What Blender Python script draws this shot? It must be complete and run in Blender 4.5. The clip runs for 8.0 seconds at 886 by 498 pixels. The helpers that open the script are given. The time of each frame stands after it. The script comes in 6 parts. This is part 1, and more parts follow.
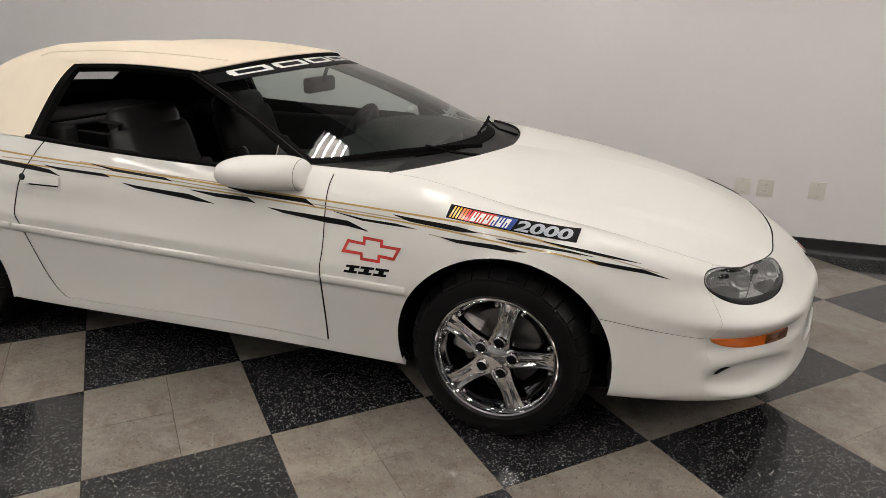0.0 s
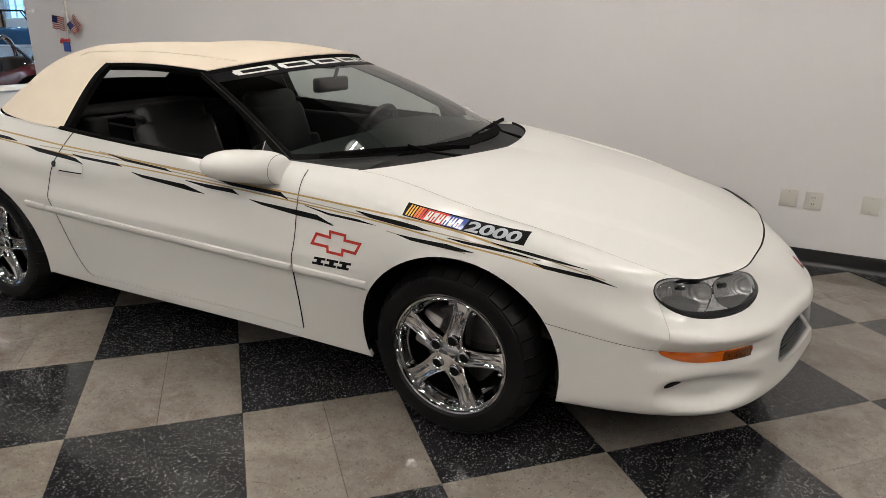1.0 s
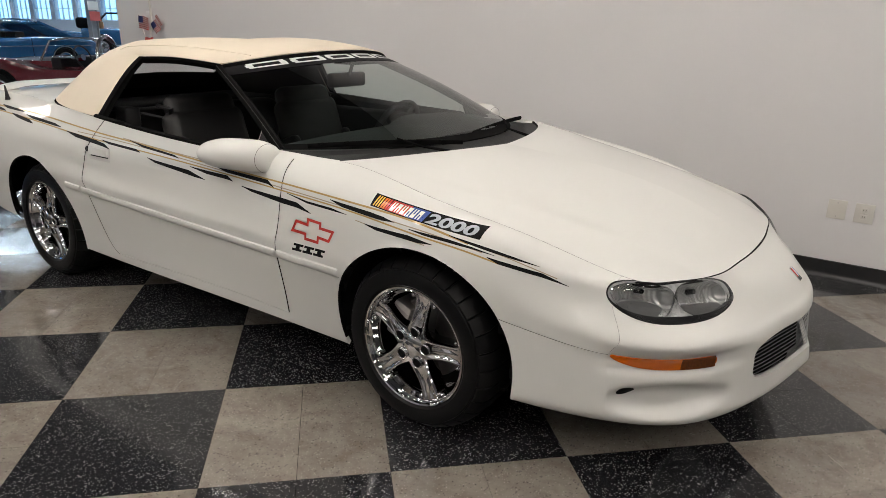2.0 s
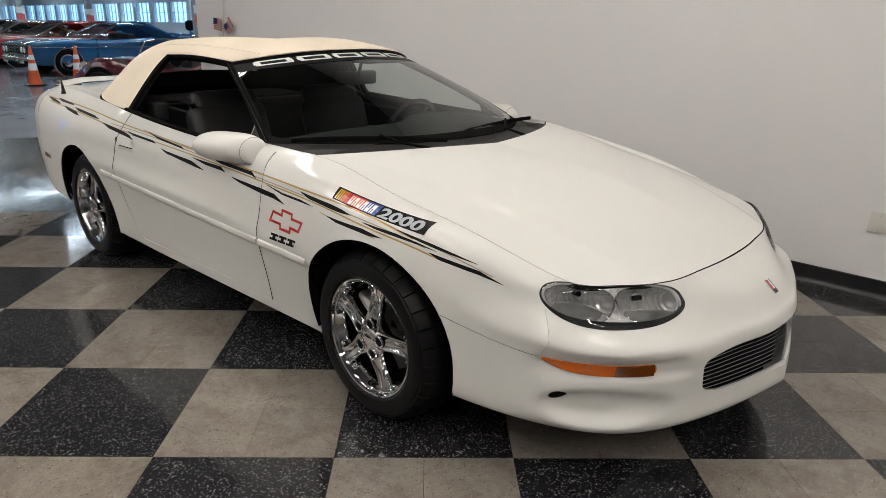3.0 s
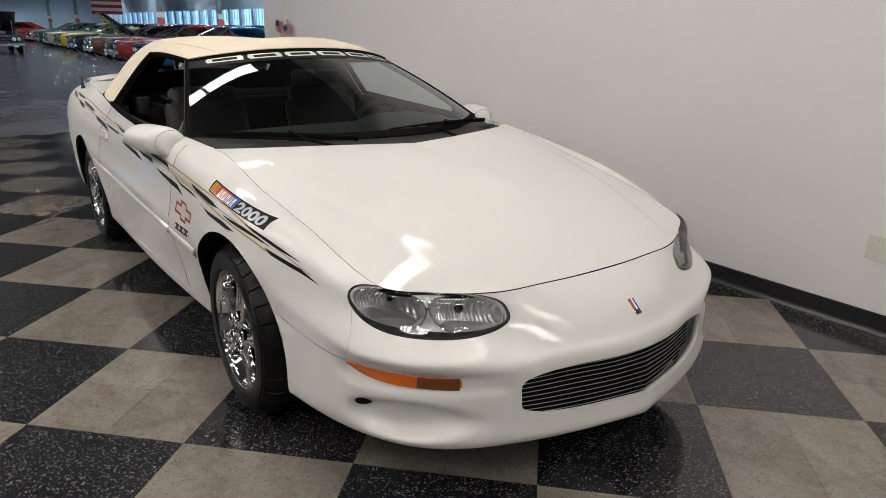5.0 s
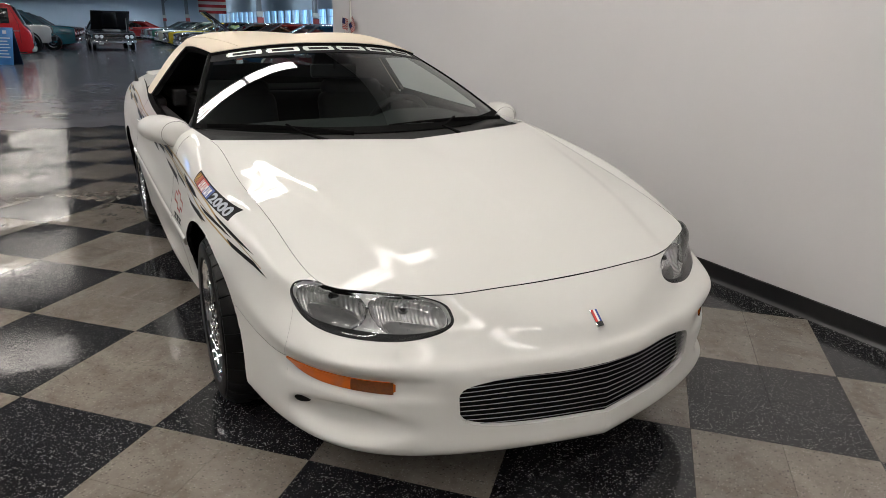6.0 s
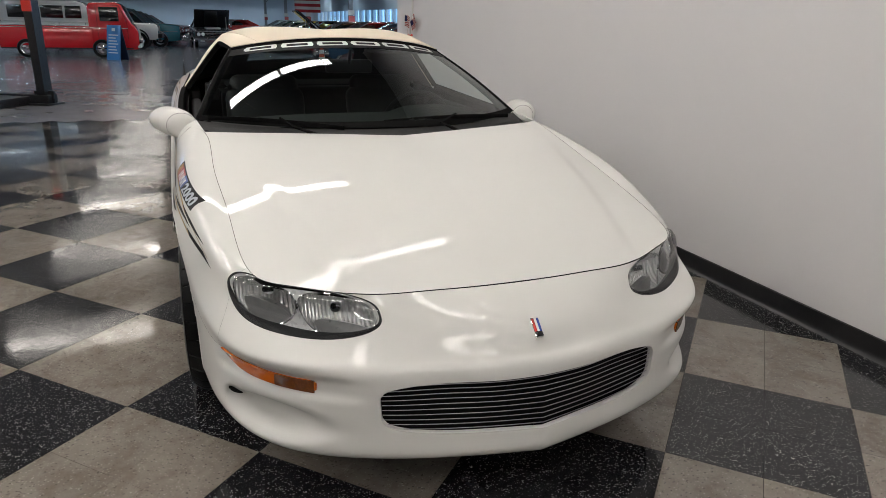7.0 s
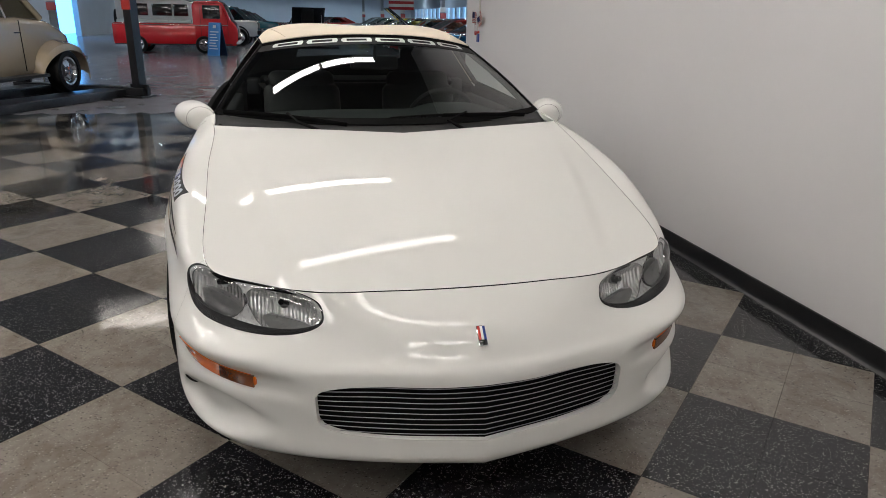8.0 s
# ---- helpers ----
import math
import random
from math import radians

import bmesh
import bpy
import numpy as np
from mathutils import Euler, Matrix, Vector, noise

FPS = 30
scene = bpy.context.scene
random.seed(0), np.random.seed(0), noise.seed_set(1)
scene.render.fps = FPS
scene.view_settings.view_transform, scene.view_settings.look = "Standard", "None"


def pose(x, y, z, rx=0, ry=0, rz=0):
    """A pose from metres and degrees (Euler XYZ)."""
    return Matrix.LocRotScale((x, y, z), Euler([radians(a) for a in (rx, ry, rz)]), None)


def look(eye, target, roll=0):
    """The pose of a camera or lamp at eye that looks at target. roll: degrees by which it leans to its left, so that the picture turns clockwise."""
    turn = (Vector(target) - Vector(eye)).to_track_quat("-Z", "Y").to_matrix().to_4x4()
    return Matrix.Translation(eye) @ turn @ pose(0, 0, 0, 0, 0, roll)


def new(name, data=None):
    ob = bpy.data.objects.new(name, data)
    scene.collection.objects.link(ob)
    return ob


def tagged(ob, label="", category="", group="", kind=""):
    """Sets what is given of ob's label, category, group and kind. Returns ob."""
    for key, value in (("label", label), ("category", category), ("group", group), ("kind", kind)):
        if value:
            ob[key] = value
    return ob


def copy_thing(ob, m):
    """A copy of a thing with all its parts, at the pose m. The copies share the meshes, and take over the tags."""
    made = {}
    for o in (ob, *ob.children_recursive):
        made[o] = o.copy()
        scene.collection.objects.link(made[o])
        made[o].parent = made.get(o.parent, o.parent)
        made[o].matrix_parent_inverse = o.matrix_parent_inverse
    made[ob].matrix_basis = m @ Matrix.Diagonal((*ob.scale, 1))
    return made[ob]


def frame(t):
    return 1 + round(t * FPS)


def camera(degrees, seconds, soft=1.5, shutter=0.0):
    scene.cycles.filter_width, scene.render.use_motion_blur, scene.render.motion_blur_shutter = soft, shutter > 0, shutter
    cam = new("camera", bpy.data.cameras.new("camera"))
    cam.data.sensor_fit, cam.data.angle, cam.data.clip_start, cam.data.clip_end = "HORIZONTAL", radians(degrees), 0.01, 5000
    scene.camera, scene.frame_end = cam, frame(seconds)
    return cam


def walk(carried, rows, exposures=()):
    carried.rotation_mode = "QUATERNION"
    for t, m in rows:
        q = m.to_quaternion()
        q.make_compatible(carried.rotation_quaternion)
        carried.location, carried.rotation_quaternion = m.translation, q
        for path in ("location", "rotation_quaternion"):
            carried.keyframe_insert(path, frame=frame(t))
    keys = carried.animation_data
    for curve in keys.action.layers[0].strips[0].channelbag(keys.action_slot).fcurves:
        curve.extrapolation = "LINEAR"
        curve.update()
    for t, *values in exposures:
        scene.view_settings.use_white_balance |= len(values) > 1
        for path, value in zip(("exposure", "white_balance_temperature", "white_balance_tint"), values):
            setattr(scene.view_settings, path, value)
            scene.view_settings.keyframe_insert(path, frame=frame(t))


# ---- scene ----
cam = camera(67.5, 8.0, soft=0.5)
PATH = [
    (0, (0.447, -2.9, 1.406), (-0.129, -1.094, 0.769), 1.0),
    (0.5, (0.659, -2.84, 1.413), (-0.042, -1.079, 0.774), 1.1),
    (1, (0.905, -2.765, 1.418), (0.06, -1.068, 0.78), 1.0),
    (1.5, (1.097, -2.672, 1.402), (0.137, -1.036, 0.767), 1.1),
    (3, (1.666, -2.299, 1.389), (0.376, -0.908, 0.757), 1.1),
    (3.5, (1.831, -2.118, 1.382), (0.472, -0.794, 0.75), 1.0),
    (4, (1.967, -1.946, 1.383), (0.552, -0.681, 0.751), 1.0),
    (4.5, (2.109, -1.784, 1.385), (0.648, -0.571, 0.757), 1.1),
    (6, (2.374, -1.238, 1.366), (0.715, -0.32, 0.732), 1.2),
    (6.5, (2.455, -1.039, 1.372), (0.734, -0.246, 0.734), 1.3),
    (7, (2.496, -0.835, 1.357), (0.73, -0.15, 0.715), 1.3),
    (7.5, (2.521, -0.65, 1.361), (0.715, -0.084, 0.714), 1.3),
    (8, (2.558, -0.458, 1.361), (0.718, -0.027, 0.706), 1.2),
]
walk(cam, [(t, look(eye, target, roll)) for t, eye, target, roll in PATH],
     [(0, -0.24, 6650, 10.5), (1.5, -0.28, 6650, 10.5), (3.5, -0.28, 6570, 10), (4.5, -0.24, 6500, 10), (6, -0.28, 6500, 10), (8, -0.34, 6440, 10.5)])

# ---- light ----
world = bpy.data.worlds.new("world")
scene.world = world
world.use_nodes = True
wn = world.node_tree
sky = wn.nodes.new("ShaderNodeTexSky")
sky.sky_type, sky.sun_disc, sky.sun_elevation, sky.sun_rotation = "NISHITA", False, radians(40), radians(60)
wn.links.new(sky.outputs[0], wn.nodes["Background"].inputs[0])
wn.nodes["Background"].inputs[1].default_value = 0.12
TUBE_POWER = 50.0      # emission of the fluorescent tubes
PANEL_POWER = 1.1      # emission of the diffusers behind them
CEILING = 4.3


# ---- helpers of this scene ----
SOLVED = {}


def spline(keys, q):
    """Natural cubic spline through rows (s, a, b, ...) at the places q."""
    key = tuple(tuple(r) for r in keys)
    if key not in SOLVED:
        k = np.array(keys, float)
        s, v = k[:, 0], k[:, 1:]
        n, h = len(s), np.diff(s)
        a, r = np.eye(n), np.zeros_like(v)
        for i in range(1, n - 1):
            a[i, i - 1:i + 2] = h[i - 1], 2 * (h[i - 1] + h[i]), h[i]
            r[i] = 6 * ((v[i + 1] - v[i]) / h[i] - (v[i] - v[i - 1]) / h[i - 1])
        SOLVED[key] = s, v, h, np.linalg.solve(a, r)
    s, v, h, m = SOLVED[key]
    q = np.atleast_1d(np.asarray(q, float))
    i = np.clip(np.searchsorted(s, q) - 1, 0, len(s) - 2)
    t, hi = (q - s[i])[:, None], h[i][:, None]
    u = hi - t
    return (m[i] * u ** 3 + m[i + 1] * t ** 3) / (6 * hi) + (v[i] / hi - m[i] * hi / 6) * u + (v[i + 1] / hi - m[i + 1] * hi / 6) * t


def smooth_step(a, b, x):
    t = np.clip((x - a) / (b - a), 0, 1)
    return t * t * (3 - 2 * t)


def finish(bm, name, material, parent=None, label="", smooth=True, angle=40):
    me = bpy.data.meshes.new(name)
    bm.normal_update()
    bm.to_mesh(me)
    bm.free()
    if smooth:
        me.polygons.foreach_set("use_smooth", [True] * len(me.polygons))
        me.set_sharp_from_angle(angle=radians(angle))
    for mat in (material if isinstance(material, (list, tuple)) else [material]):
        me.materials.append(mat)
    ob = new(name, me)
    if parent is not None:
        ob.parent = parent
    if label:
        tagged(ob, label)
    return ob


def part(name, bm, material, parent, label="", **k):
    return finish(bm, name, material, parent, label, **k)


def thing(name, label, category, at=None, group="", kind=""):
    ob = new(name)
    ob.empty_display_size = 0.1
    if at is not None:
        ob.matrix_basis = at
    return tagged(ob, label, category, group, kind)


def add_box(bm, lo, hi, m=None, bevel=0.0):
    got = bmesh.ops.create_cube(bm, size=1)["verts"]
    for v in got:
        v.co = Vector([lo[i] + (v.co[i] + 0.5) * (hi[i] - lo[i]) for i in range(3)])
    if bevel:
        edges = list({e for v in got for e in v.link_edges})
        done = bmesh.ops.bevel(bm, geom=edges, offset=bevel, segments=2, affect="EDGES", profile=0.5)
        got = done["verts"] if m is None else list({v for f in done["faces"] for v in f.verts} | {v for v in got if v.is_valid})
    if m is not None:
        bmesh.ops.transform(bm, matrix=m, verts=[v for v in got if v.is_valid])
    return bm


def box(lo, hi, bevel=0.0, m=None):
    bm = bmesh.new()
    add_box(bm, lo, hi, None, bevel)
    if m is not None:
        bm.transform(m)
    return bm


def add_tube(bm, pts, r, n=10, closed=False, flat=1.0):
    """A round bar along points; r is one radius or one for each point."""
    pts = [Vector(p) for p in pts]
    rs = r if isinstance(r, (list, tuple)) else [r] * len(pts)
    rings, up = [], Vector((0, 0, 1))
    for i, p in enumerate(pts):
        a, b = pts[max(i - 1, 0)], pts[min(i + 1, len(pts) - 1)]
        if closed:
            a, b = pts[i - 1], pts[(i + 1) % len(pts)]
        d = (b - a).normalized()
        if abs(d.dot(up)) > 0.95:
            up = Vector((1, 0, 0)) if abs(d.x) < 0.9 else Vector((0, 1, 0))
        x = d.cross(up).normalized()
        y = x.cross(d)
        rings.append([bm.verts.new(p + rs[i] * (math.cos(k * math.tau / n) * x + flat * math.sin(k * math.tau / n) * y)) for k in range(n)])
    for i in range(len(rings) - (0 if closed else 1)):
        a, b = rings[i], rings[(i + 1) % len(rings)]
        for k in range(n):
            bm.faces.new((a[k], a[(k + 1) % n], b[(k + 1) % n], b[k]))
    if not closed:
        bm.faces.new(rings[0][::-1])
        bm.faces.new(rings[-1])
    return bm


def tube(pts, r, n=10, closed=False, flat=1.0):
    return add_tube(bmesh.new(), pts, r, n, closed, flat)


def add_lathe(bm, profile, n=48, m=None):
    """Turns (radius, along) about the y axis."""
    rings = [[(r * math.cos(k * math.tau / n), a, r * math.sin(k * math.tau / n)) for k in range(n)] for r, a in profile]
    vs = [[bm.verts.new((m @ Vector(p)) if m is not None else p) for p in ring] for ring in rings]
    for a, b in zip(vs, vs[1:]):
        for k in range(n):
            bm.faces.new((a[k], b[k], b[(k + 1) % n], a[(k + 1) % n]))
    return bm


def lathe(profile, n=48, m=None):
    return add_lathe(bmesh.new(), profile, n, m)


def add_grid(bm, p, flip=False, keep=None):
    """Faces over an array of points [i][j]."""
    n, m = len(p), len(p[0])
    vs = [[bm.verts.new(p[i][j]) for j in range(m)] for i in range(n)]
    for i in range(n - 1):
        for j in range(m - 1):
            if keep is None or keep(i, j):
                f = (vs[i][j], vs[i + 1][j], vs[i + 1][j + 1], vs[i][j + 1])
                bm.faces.new(f[::-1] if flip else f)
    bmesh.ops.delete(bm, geom=[v for v in bm.verts if not v.link_faces], context="VERTS")
    return bm


def thicken(bm, depth, index=0):
    """Gives a sheet a rim of that depth behind its border, against the normals."""
    bm.normal_update()
    border = [e for e in bm.edges if len(e.link_faces) == 1]
    back = {}
    for e in border:
        for v in e.verts:
            if v not in back:
                back[v] = bm.verts.new(v.co - depth * v.normal)
    for e in border:
        a, b = e.link_loops[0].vert, e.link_loops[0].link_loop_next.vert
        bm.faces.new((b, a, back[a], back[b])).material_index = index
    return bm


def mirror_y(p):
    q = np.array(p, float)
    q[..., 1] *= -1
    return q


# ---- materials ----
def nodes_of(name):
    mat = bpy.data.materials.new(name)
    mat.use_nodes = True
    return mat, mat.node_tree.nodes, mat.node_tree.links, mat.node_tree.nodes["Principled BSDF"]


def plain(name, color, rough=0.5, metal=0.0, coat=0.0, vary=0.12, scale=6.0, bump=0.0, bump_scale=80.0, rough_vary=0.08, spec=0.5, coat_rough=0.03):
    """A surface with soft variation of tone and gloss at two sizes."""
    mat, nd, ln, b = nodes_of(name)
    tc = nd.new("ShaderNodeTexCoord")
    n1, n2 = nd.new("ShaderNodeTexNoise"), nd.new("ShaderNodeTexNoise")
    n1.inputs["Scale"].default_value, n1.inputs["Detail"].default_value = scale, 5
    n2.inputs["Scale"].default_value, n2.inputs["Detail"].default_value = bump_scale, 4
    ln.new(tc.outputs["Object"], n1.inputs["Vector"])
    ln.new(tc.outputs["Object"], n2.inputs["Vector"])
    mix = nd.new("ShaderNodeMix")
    mix.data_type = "RGBA"
    mix.inputs["A"].default_value = (*[c * (1 - vary) for c in color], 1)
    mix.inputs["B"].default_value = (*[min(1, c * (1 + vary)) for c in color], 1)
    ln.new(n1.outputs["Fac"], mix.inputs["Factor"])
    ln.new(mix.outputs["Result"], b.inputs["Base Color"])
    mr = nd.new("ShaderNodeMapRange")
    mr.inputs["To Min"].default_value, mr.inputs["To Max"].default_value = max(0.0, rough - rough_vary), rough + rough_vary
    ln.new(n2.outputs["Fac"], mr.inputs["Value"])
    ln.new(mr.outputs["Result"], b.inputs["Roughness"])
    b.inputs["Metallic"].default_value = metal
    b.inputs["Specular IOR Level"].default_value = spec
    if coat:
        b.inputs["Coat Weight"].default_value, b.inputs["Coat Roughness"].default_value = coat, coat_rough
    if bump:
        bp = nd.new("ShaderNodeBump")
        bp.inputs["Strength"].default_value, bp.inputs["Distance"].default_value = bump, 0.002
        ln.new(n2.outputs["Fac"], bp.inputs["Height"])
        ln.new(bp.outputs["Normal"], b.inputs["Normal"])
    return mat


def glass(name, color, rough=0.0, alpha=None):
    mat, nd, ln, b = nodes_of(name)
    b.inputs["Base Color"].default_value = (*color, 1)
    b.inputs["Roughness"].default_value = rough
    b.inputs["Transmission Weight"].default_value = 1.0
    b.inputs["IOR"].default_value = 1.5
    return mat


def sheet_glass(name, tint):
    """A thin pane: tinted see-through with the mirror gloss of glass."""
    mat, nd, ln, b = nodes_of(name)
    nd.remove(b)
    tr, gl, fr, mx = nd.new("ShaderNodeBsdfTransparent"), nd.new("ShaderNodeBsdfGlossy"), nd.new("ShaderNodeFresnel"), nd.new("ShaderNodeMixShader")
    tr.inputs["Color"].default_value = (*tint, 1)
    gl.inputs["Roughness"].default_value = 0.0
    fr.inputs["IOR"].default_value = 1.6
    ln.new(fr.outputs[0], mx.inputs[0])
    ln.new(tr.outputs[0], mx.inputs[1])
    ln.new(gl.outputs[0], mx.inputs[2])
    ln.new(mx.outputs[0], nd["Material Output"].inputs[0])
    return mat


def glow(name, color, strength):
    mat, nd, ln, b = nodes_of(name)
    b.inputs["Base Color"].default_value = (*color, 1)
    b.inputs["Emission Color"].default_value = (*color, 1)
    b.inputs["Emission Strength"].default_value = strength
    return mat


def vinyl(name, base, dark, chips, rough):
    """Vinyl tile: mottled ground with scattered chips, each tile turned and toned a little apart."""
    mat, nd, ln, b = nodes_of(name)
    geo, info = nd.new("ShaderNodeNewGeometry"), nd.new("ShaderNodeObjectInfo")
    noise1, noise2 = nd.new("ShaderNodeTexNoise"), nd.new("ShaderNodeTexNoise")
    noise1.inputs["Scale"].default_value, noise1.inputs["Detail"].default_value = 3.0, 8
    noise2.inputs["Scale"].default_value, noise2.inputs["Detail"].default_value = 140.0, 3
    for n in (noise1, noise2):
        ln.new(geo.outputs["Position"], n.inputs["Vector"])
    col = nd.new("ShaderNodeMix")
    col.data_type = "RGBA"
    col.inputs["A"].default_value, col.inputs["B"].default_value = (*dark, 1), (*base, 1)
    ad = nd.new("ShaderNodeMath")
    ad.operation = "MULTIPLY_ADD"
    ad.inputs[1].default_value, ad.inputs[2].default_value = 0.6, 0.1
    ln.new(noise2.outputs["Fac"], ad.inputs[0])
    ad2 = nd.new("ShaderNodeMath")
    ad2.operation = "MULTIPLY_ADD"
    ad2.inputs[1].default_value = 0.6
    ln.new(noise1.outputs["Fac"], ad2.inputs[0])
    ln.new(ad.outputs[0], ad2.inputs[2])
    ln.new(ad2.outputs[0], col.inputs["Factor"])
    # uneven chip outlines
    curl, bent = nd.new("ShaderNodeTexNoise"), nd.new("ShaderNodeVectorMath")
    curl.inputs["Scale"].default_value, curl.inputs["Detail"].default_value = 160.0, 2
    bent.operation, bent.inputs[1].default_value = "MULTIPLY_ADD", (0.008, 0.008, 0.0)
    ln.new(geo.outputs["Position"], curl.inputs["Vector"])
    ln.new(curl.outputs["Color"], bent.inputs[0])
    ln.new(geo.outputs["Position"], bent.inputs[2])
    # dull traffic stains and scrapes
    dirt, dirt2, band, grime = nd.new("ShaderNodeTexNoise"), nd.new("ShaderNodeTexNoise"), nd.new("ShaderNodeMapRange"), nd.new("ShaderNodeMix")
    dirt.inputs["Scale"].default_value, dirt.inputs["Detail"].default_value, dirt.inputs["Distortion"].default_value = 5.0, 10, 1.2
    dirt2.inputs["Scale"].default_value, dirt2.inputs["Detail"].default_value = 34.0, 6
    ln.new(geo.outputs["Position"], dirt.inputs["Vector"])
    ln.new(geo.outputs["Position"], dirt2.inputs["Vector"])
    both = nd.new("ShaderNodeMath")
    both.operation, both.inputs[1].default_value = "MULTIPLY_ADD", 0.5
    ln.new(dirt2.outputs["Fac"], both.inputs[0])
    ln.new(dirt.outputs["Fac"], both.inputs[2])
    band.inputs["From Min"].default_value, band.inputs["From Max"].default_value = 0.62, 0.95
    ln.new(both.outputs[0], band.inputs["Value"])
    grime.data_type, grime.blend_type = "RGBA", "MULTIPLY"
    grime.inputs["B"].default_value = (0.72, 0.69, 0.66, 1)
    ln.new(band.outputs["Result"], grime.inputs["Factor"])
    ln.new(col.outputs["Result"], grime.inputs["A"])
    prev = grime.outputs["Result"]
    for size, rare, tone in chips:
        vo, st = nd.new("ShaderNodeTexVoronoi"), nd.new("ShaderNodeMath")
        vo.inputs["Scale"].default_value = size
        wob = nd.new("ShaderNodeVectorMath")
        wob.operation = "MULTIPLY"
        wob.inputs[1].default_value = (1.0, 0.45, 1.0)
        rot = nd.new("ShaderNodeVectorRotate")
        rot.rotation_type, rot.inputs["Angle"].default_value = "Z_AXIS", size * 0.37
        ln.new(bent.outputs[0], rot.inputs["Vector"])
        ln.new(rot.outputs[0], wob.inputs[0])
        ln.new(wob.outputs[0], vo.inputs["Vector"])
        sep = nd.new("ShaderNodeSeparateColor")
        ln.new(vo.outputs["Color"], sep.inputs[0])
        th = nd.new("ShaderNodeMath")
        th.operation, th.inputs[1].default_value = "LESS_THAN", rare
        ln.new(sep.outputs[0], th.inputs[0])
        st.operation, st.inputs[1].default_value = "LESS_THAN", 0.34
        ln.new(vo.outputs["Distance"], st.inputs[0])
        mu = nd.new("ShaderNodeMath")
        mu.operation = "MULTIPLY"
        ln.new(th.outputs[0], mu.inputs[0])
        ln.new(st.outputs[0], mu.inputs[1])
        mx = nd.new("ShaderNodeMix")
        mx.data_type = "RGBA"
        mx.inputs["B"].default_value = (*tone, 1)
        ln.new(mu.outputs[0], mx.inputs["Factor"])
        ln.new(prev, mx.inputs["A"])
        prev = mx.outputs["Result"]
    hsv = nd.new("ShaderNodeHueSaturation")
    mr = nd.new("ShaderNodeMapRange")
    mr.inputs["To Min"].default_value, mr.inputs["To Max"].default_value = 0.9, 1.1
    ln.new(info.outputs["Random"], mr.inputs["Value"])
    ln.new(mr.outputs["Result"], hsv.inputs["Value"])
    ln.new(prev, hsv.inputs["Color"])
    ln.new(hsv.outputs["Color"], b.inputs["Base Color"])
    b.inputs["Specular IOR Level"].default_value = 0.42
    scuff = nd.new("ShaderNodeTexNoise")
    scuff.inputs["Scale"].default_value, scuff.inputs["Detail"].default_value = 1.7, 9
    ln.new(geo.outputs["Position"], scuff.inputs["Vector"])
    rr = nd.new("ShaderNodeMapRange")
    rr.inputs["From Min"].default_value, rr.inputs["From Max"].default_value = 0.35, 0.7
    rr.inputs["To Min"].default_value, rr.inputs["To Max"].default_value = rough - 0.05, rough + 0.10
    ln.new(scuff.outputs["Fac"], rr.inputs["Value"])
    ln.new(rr.outputs["Result"], b.inputs["Roughness"])
    bp = nd.new("ShaderNodeBump")
    bp.inputs["Strength"].default_value, bp.inputs["Distance"].default_value = 0.10, 0.003
    wax = nd.new("ShaderNodeTexNoise")
    wax.inputs["Scale"].default_value, wax.inputs["Detail"].default_value = 14.0, 6
    ln.new(geo.outputs["Position"], wax.inputs["Vector"])
    ln.new(wax.outputs["Fac"], bp.inputs["Height"])
    ln.new(bp.outputs["Normal"], b.inputs["Normal"])
    return mat


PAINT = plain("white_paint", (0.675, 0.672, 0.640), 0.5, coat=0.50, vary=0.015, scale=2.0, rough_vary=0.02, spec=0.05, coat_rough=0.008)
BLACK_TRIM = plain("black_trim", (0.008, 0.008, 0.009), 0.42, vary=0.3, bump=0.1, spec=0.3)
MATT_BLACK = plain("matt_black_seal", (0.005, 0.005, 0.005), 0.9, vary=0.3, spec=0.03)
COWL_GREY = plain("cowl_plastic", (0.010, 0.010, 0.0105), 0.6, vary=0.3, bump=0.2, spec=0.3)
GLOSS_BLACK = plain("gloss_black", (0.008, 0.008, 0.009), 0.12, vary=0.2, coat=0.5)
CANVAS = plain("cream_canvas", (0.74, 0.655, 0.53), 0.9, vary=0.06, scale=5, bump=0.5, bump_scale=700, spec=0.2)
RUBBER = plain("tyre_rubber", (0.004, 0.004, 0.0042), 0.42, vary=0.35, scale=20, bump=0.25, bump_scale=220, spec=0.14)
CHROME = plain("chrome", (0.86, 0.86, 0.87), 0.05, metal=1.0, vary=0.03, rough_vary=0.03)
WHEEL_CHROME = plain("wheel_chrome", (0.64, 0.64, 0.65), 0.04, metal=1.0, vary=0.04, rough_vary=0.02)
DISC_STEEL = plain("brake_steel", (0.10, 0.095, 0.09), 0.5, metal=0.8, vary=0.3, scale=30)
STEEL = plain("cast_steel", (0.42, 0.40, 0.38), 0.45, metal=0.9, vary=0.3, scale=30)
CHARCOAL = plain("charcoal_interior", (0.012, 0.012, 0.0125), 0.65, vary=0.25, scale=20, bump=0.3, bump_scale=400, spec=0.15)
LEATHER = plain("dark_leather", (0.013, 0.0127, 0.013), 0.45, vary=0.25, scale=12, bump=0.3, bump_scale=300, spec=0.25)
SCREEN = sheet_glass("tinted_windscreen", (0.50, 0.58, 0.555))
AMBER = plain("amber_lens", (0.58, 0.115, 0.002), 0.10, vary=0.12, scale=40, coat=1.0)
LENS = sheet_glass("clear_lens", (0.93, 0.94, 0.94))
# near-black that stands for the shade in gaps, hollows and openings
DARK_GAP = plain("dark_cavity", (0.004, 0.004, 0.004), 0.9, vary=0.2, spec=0.1)
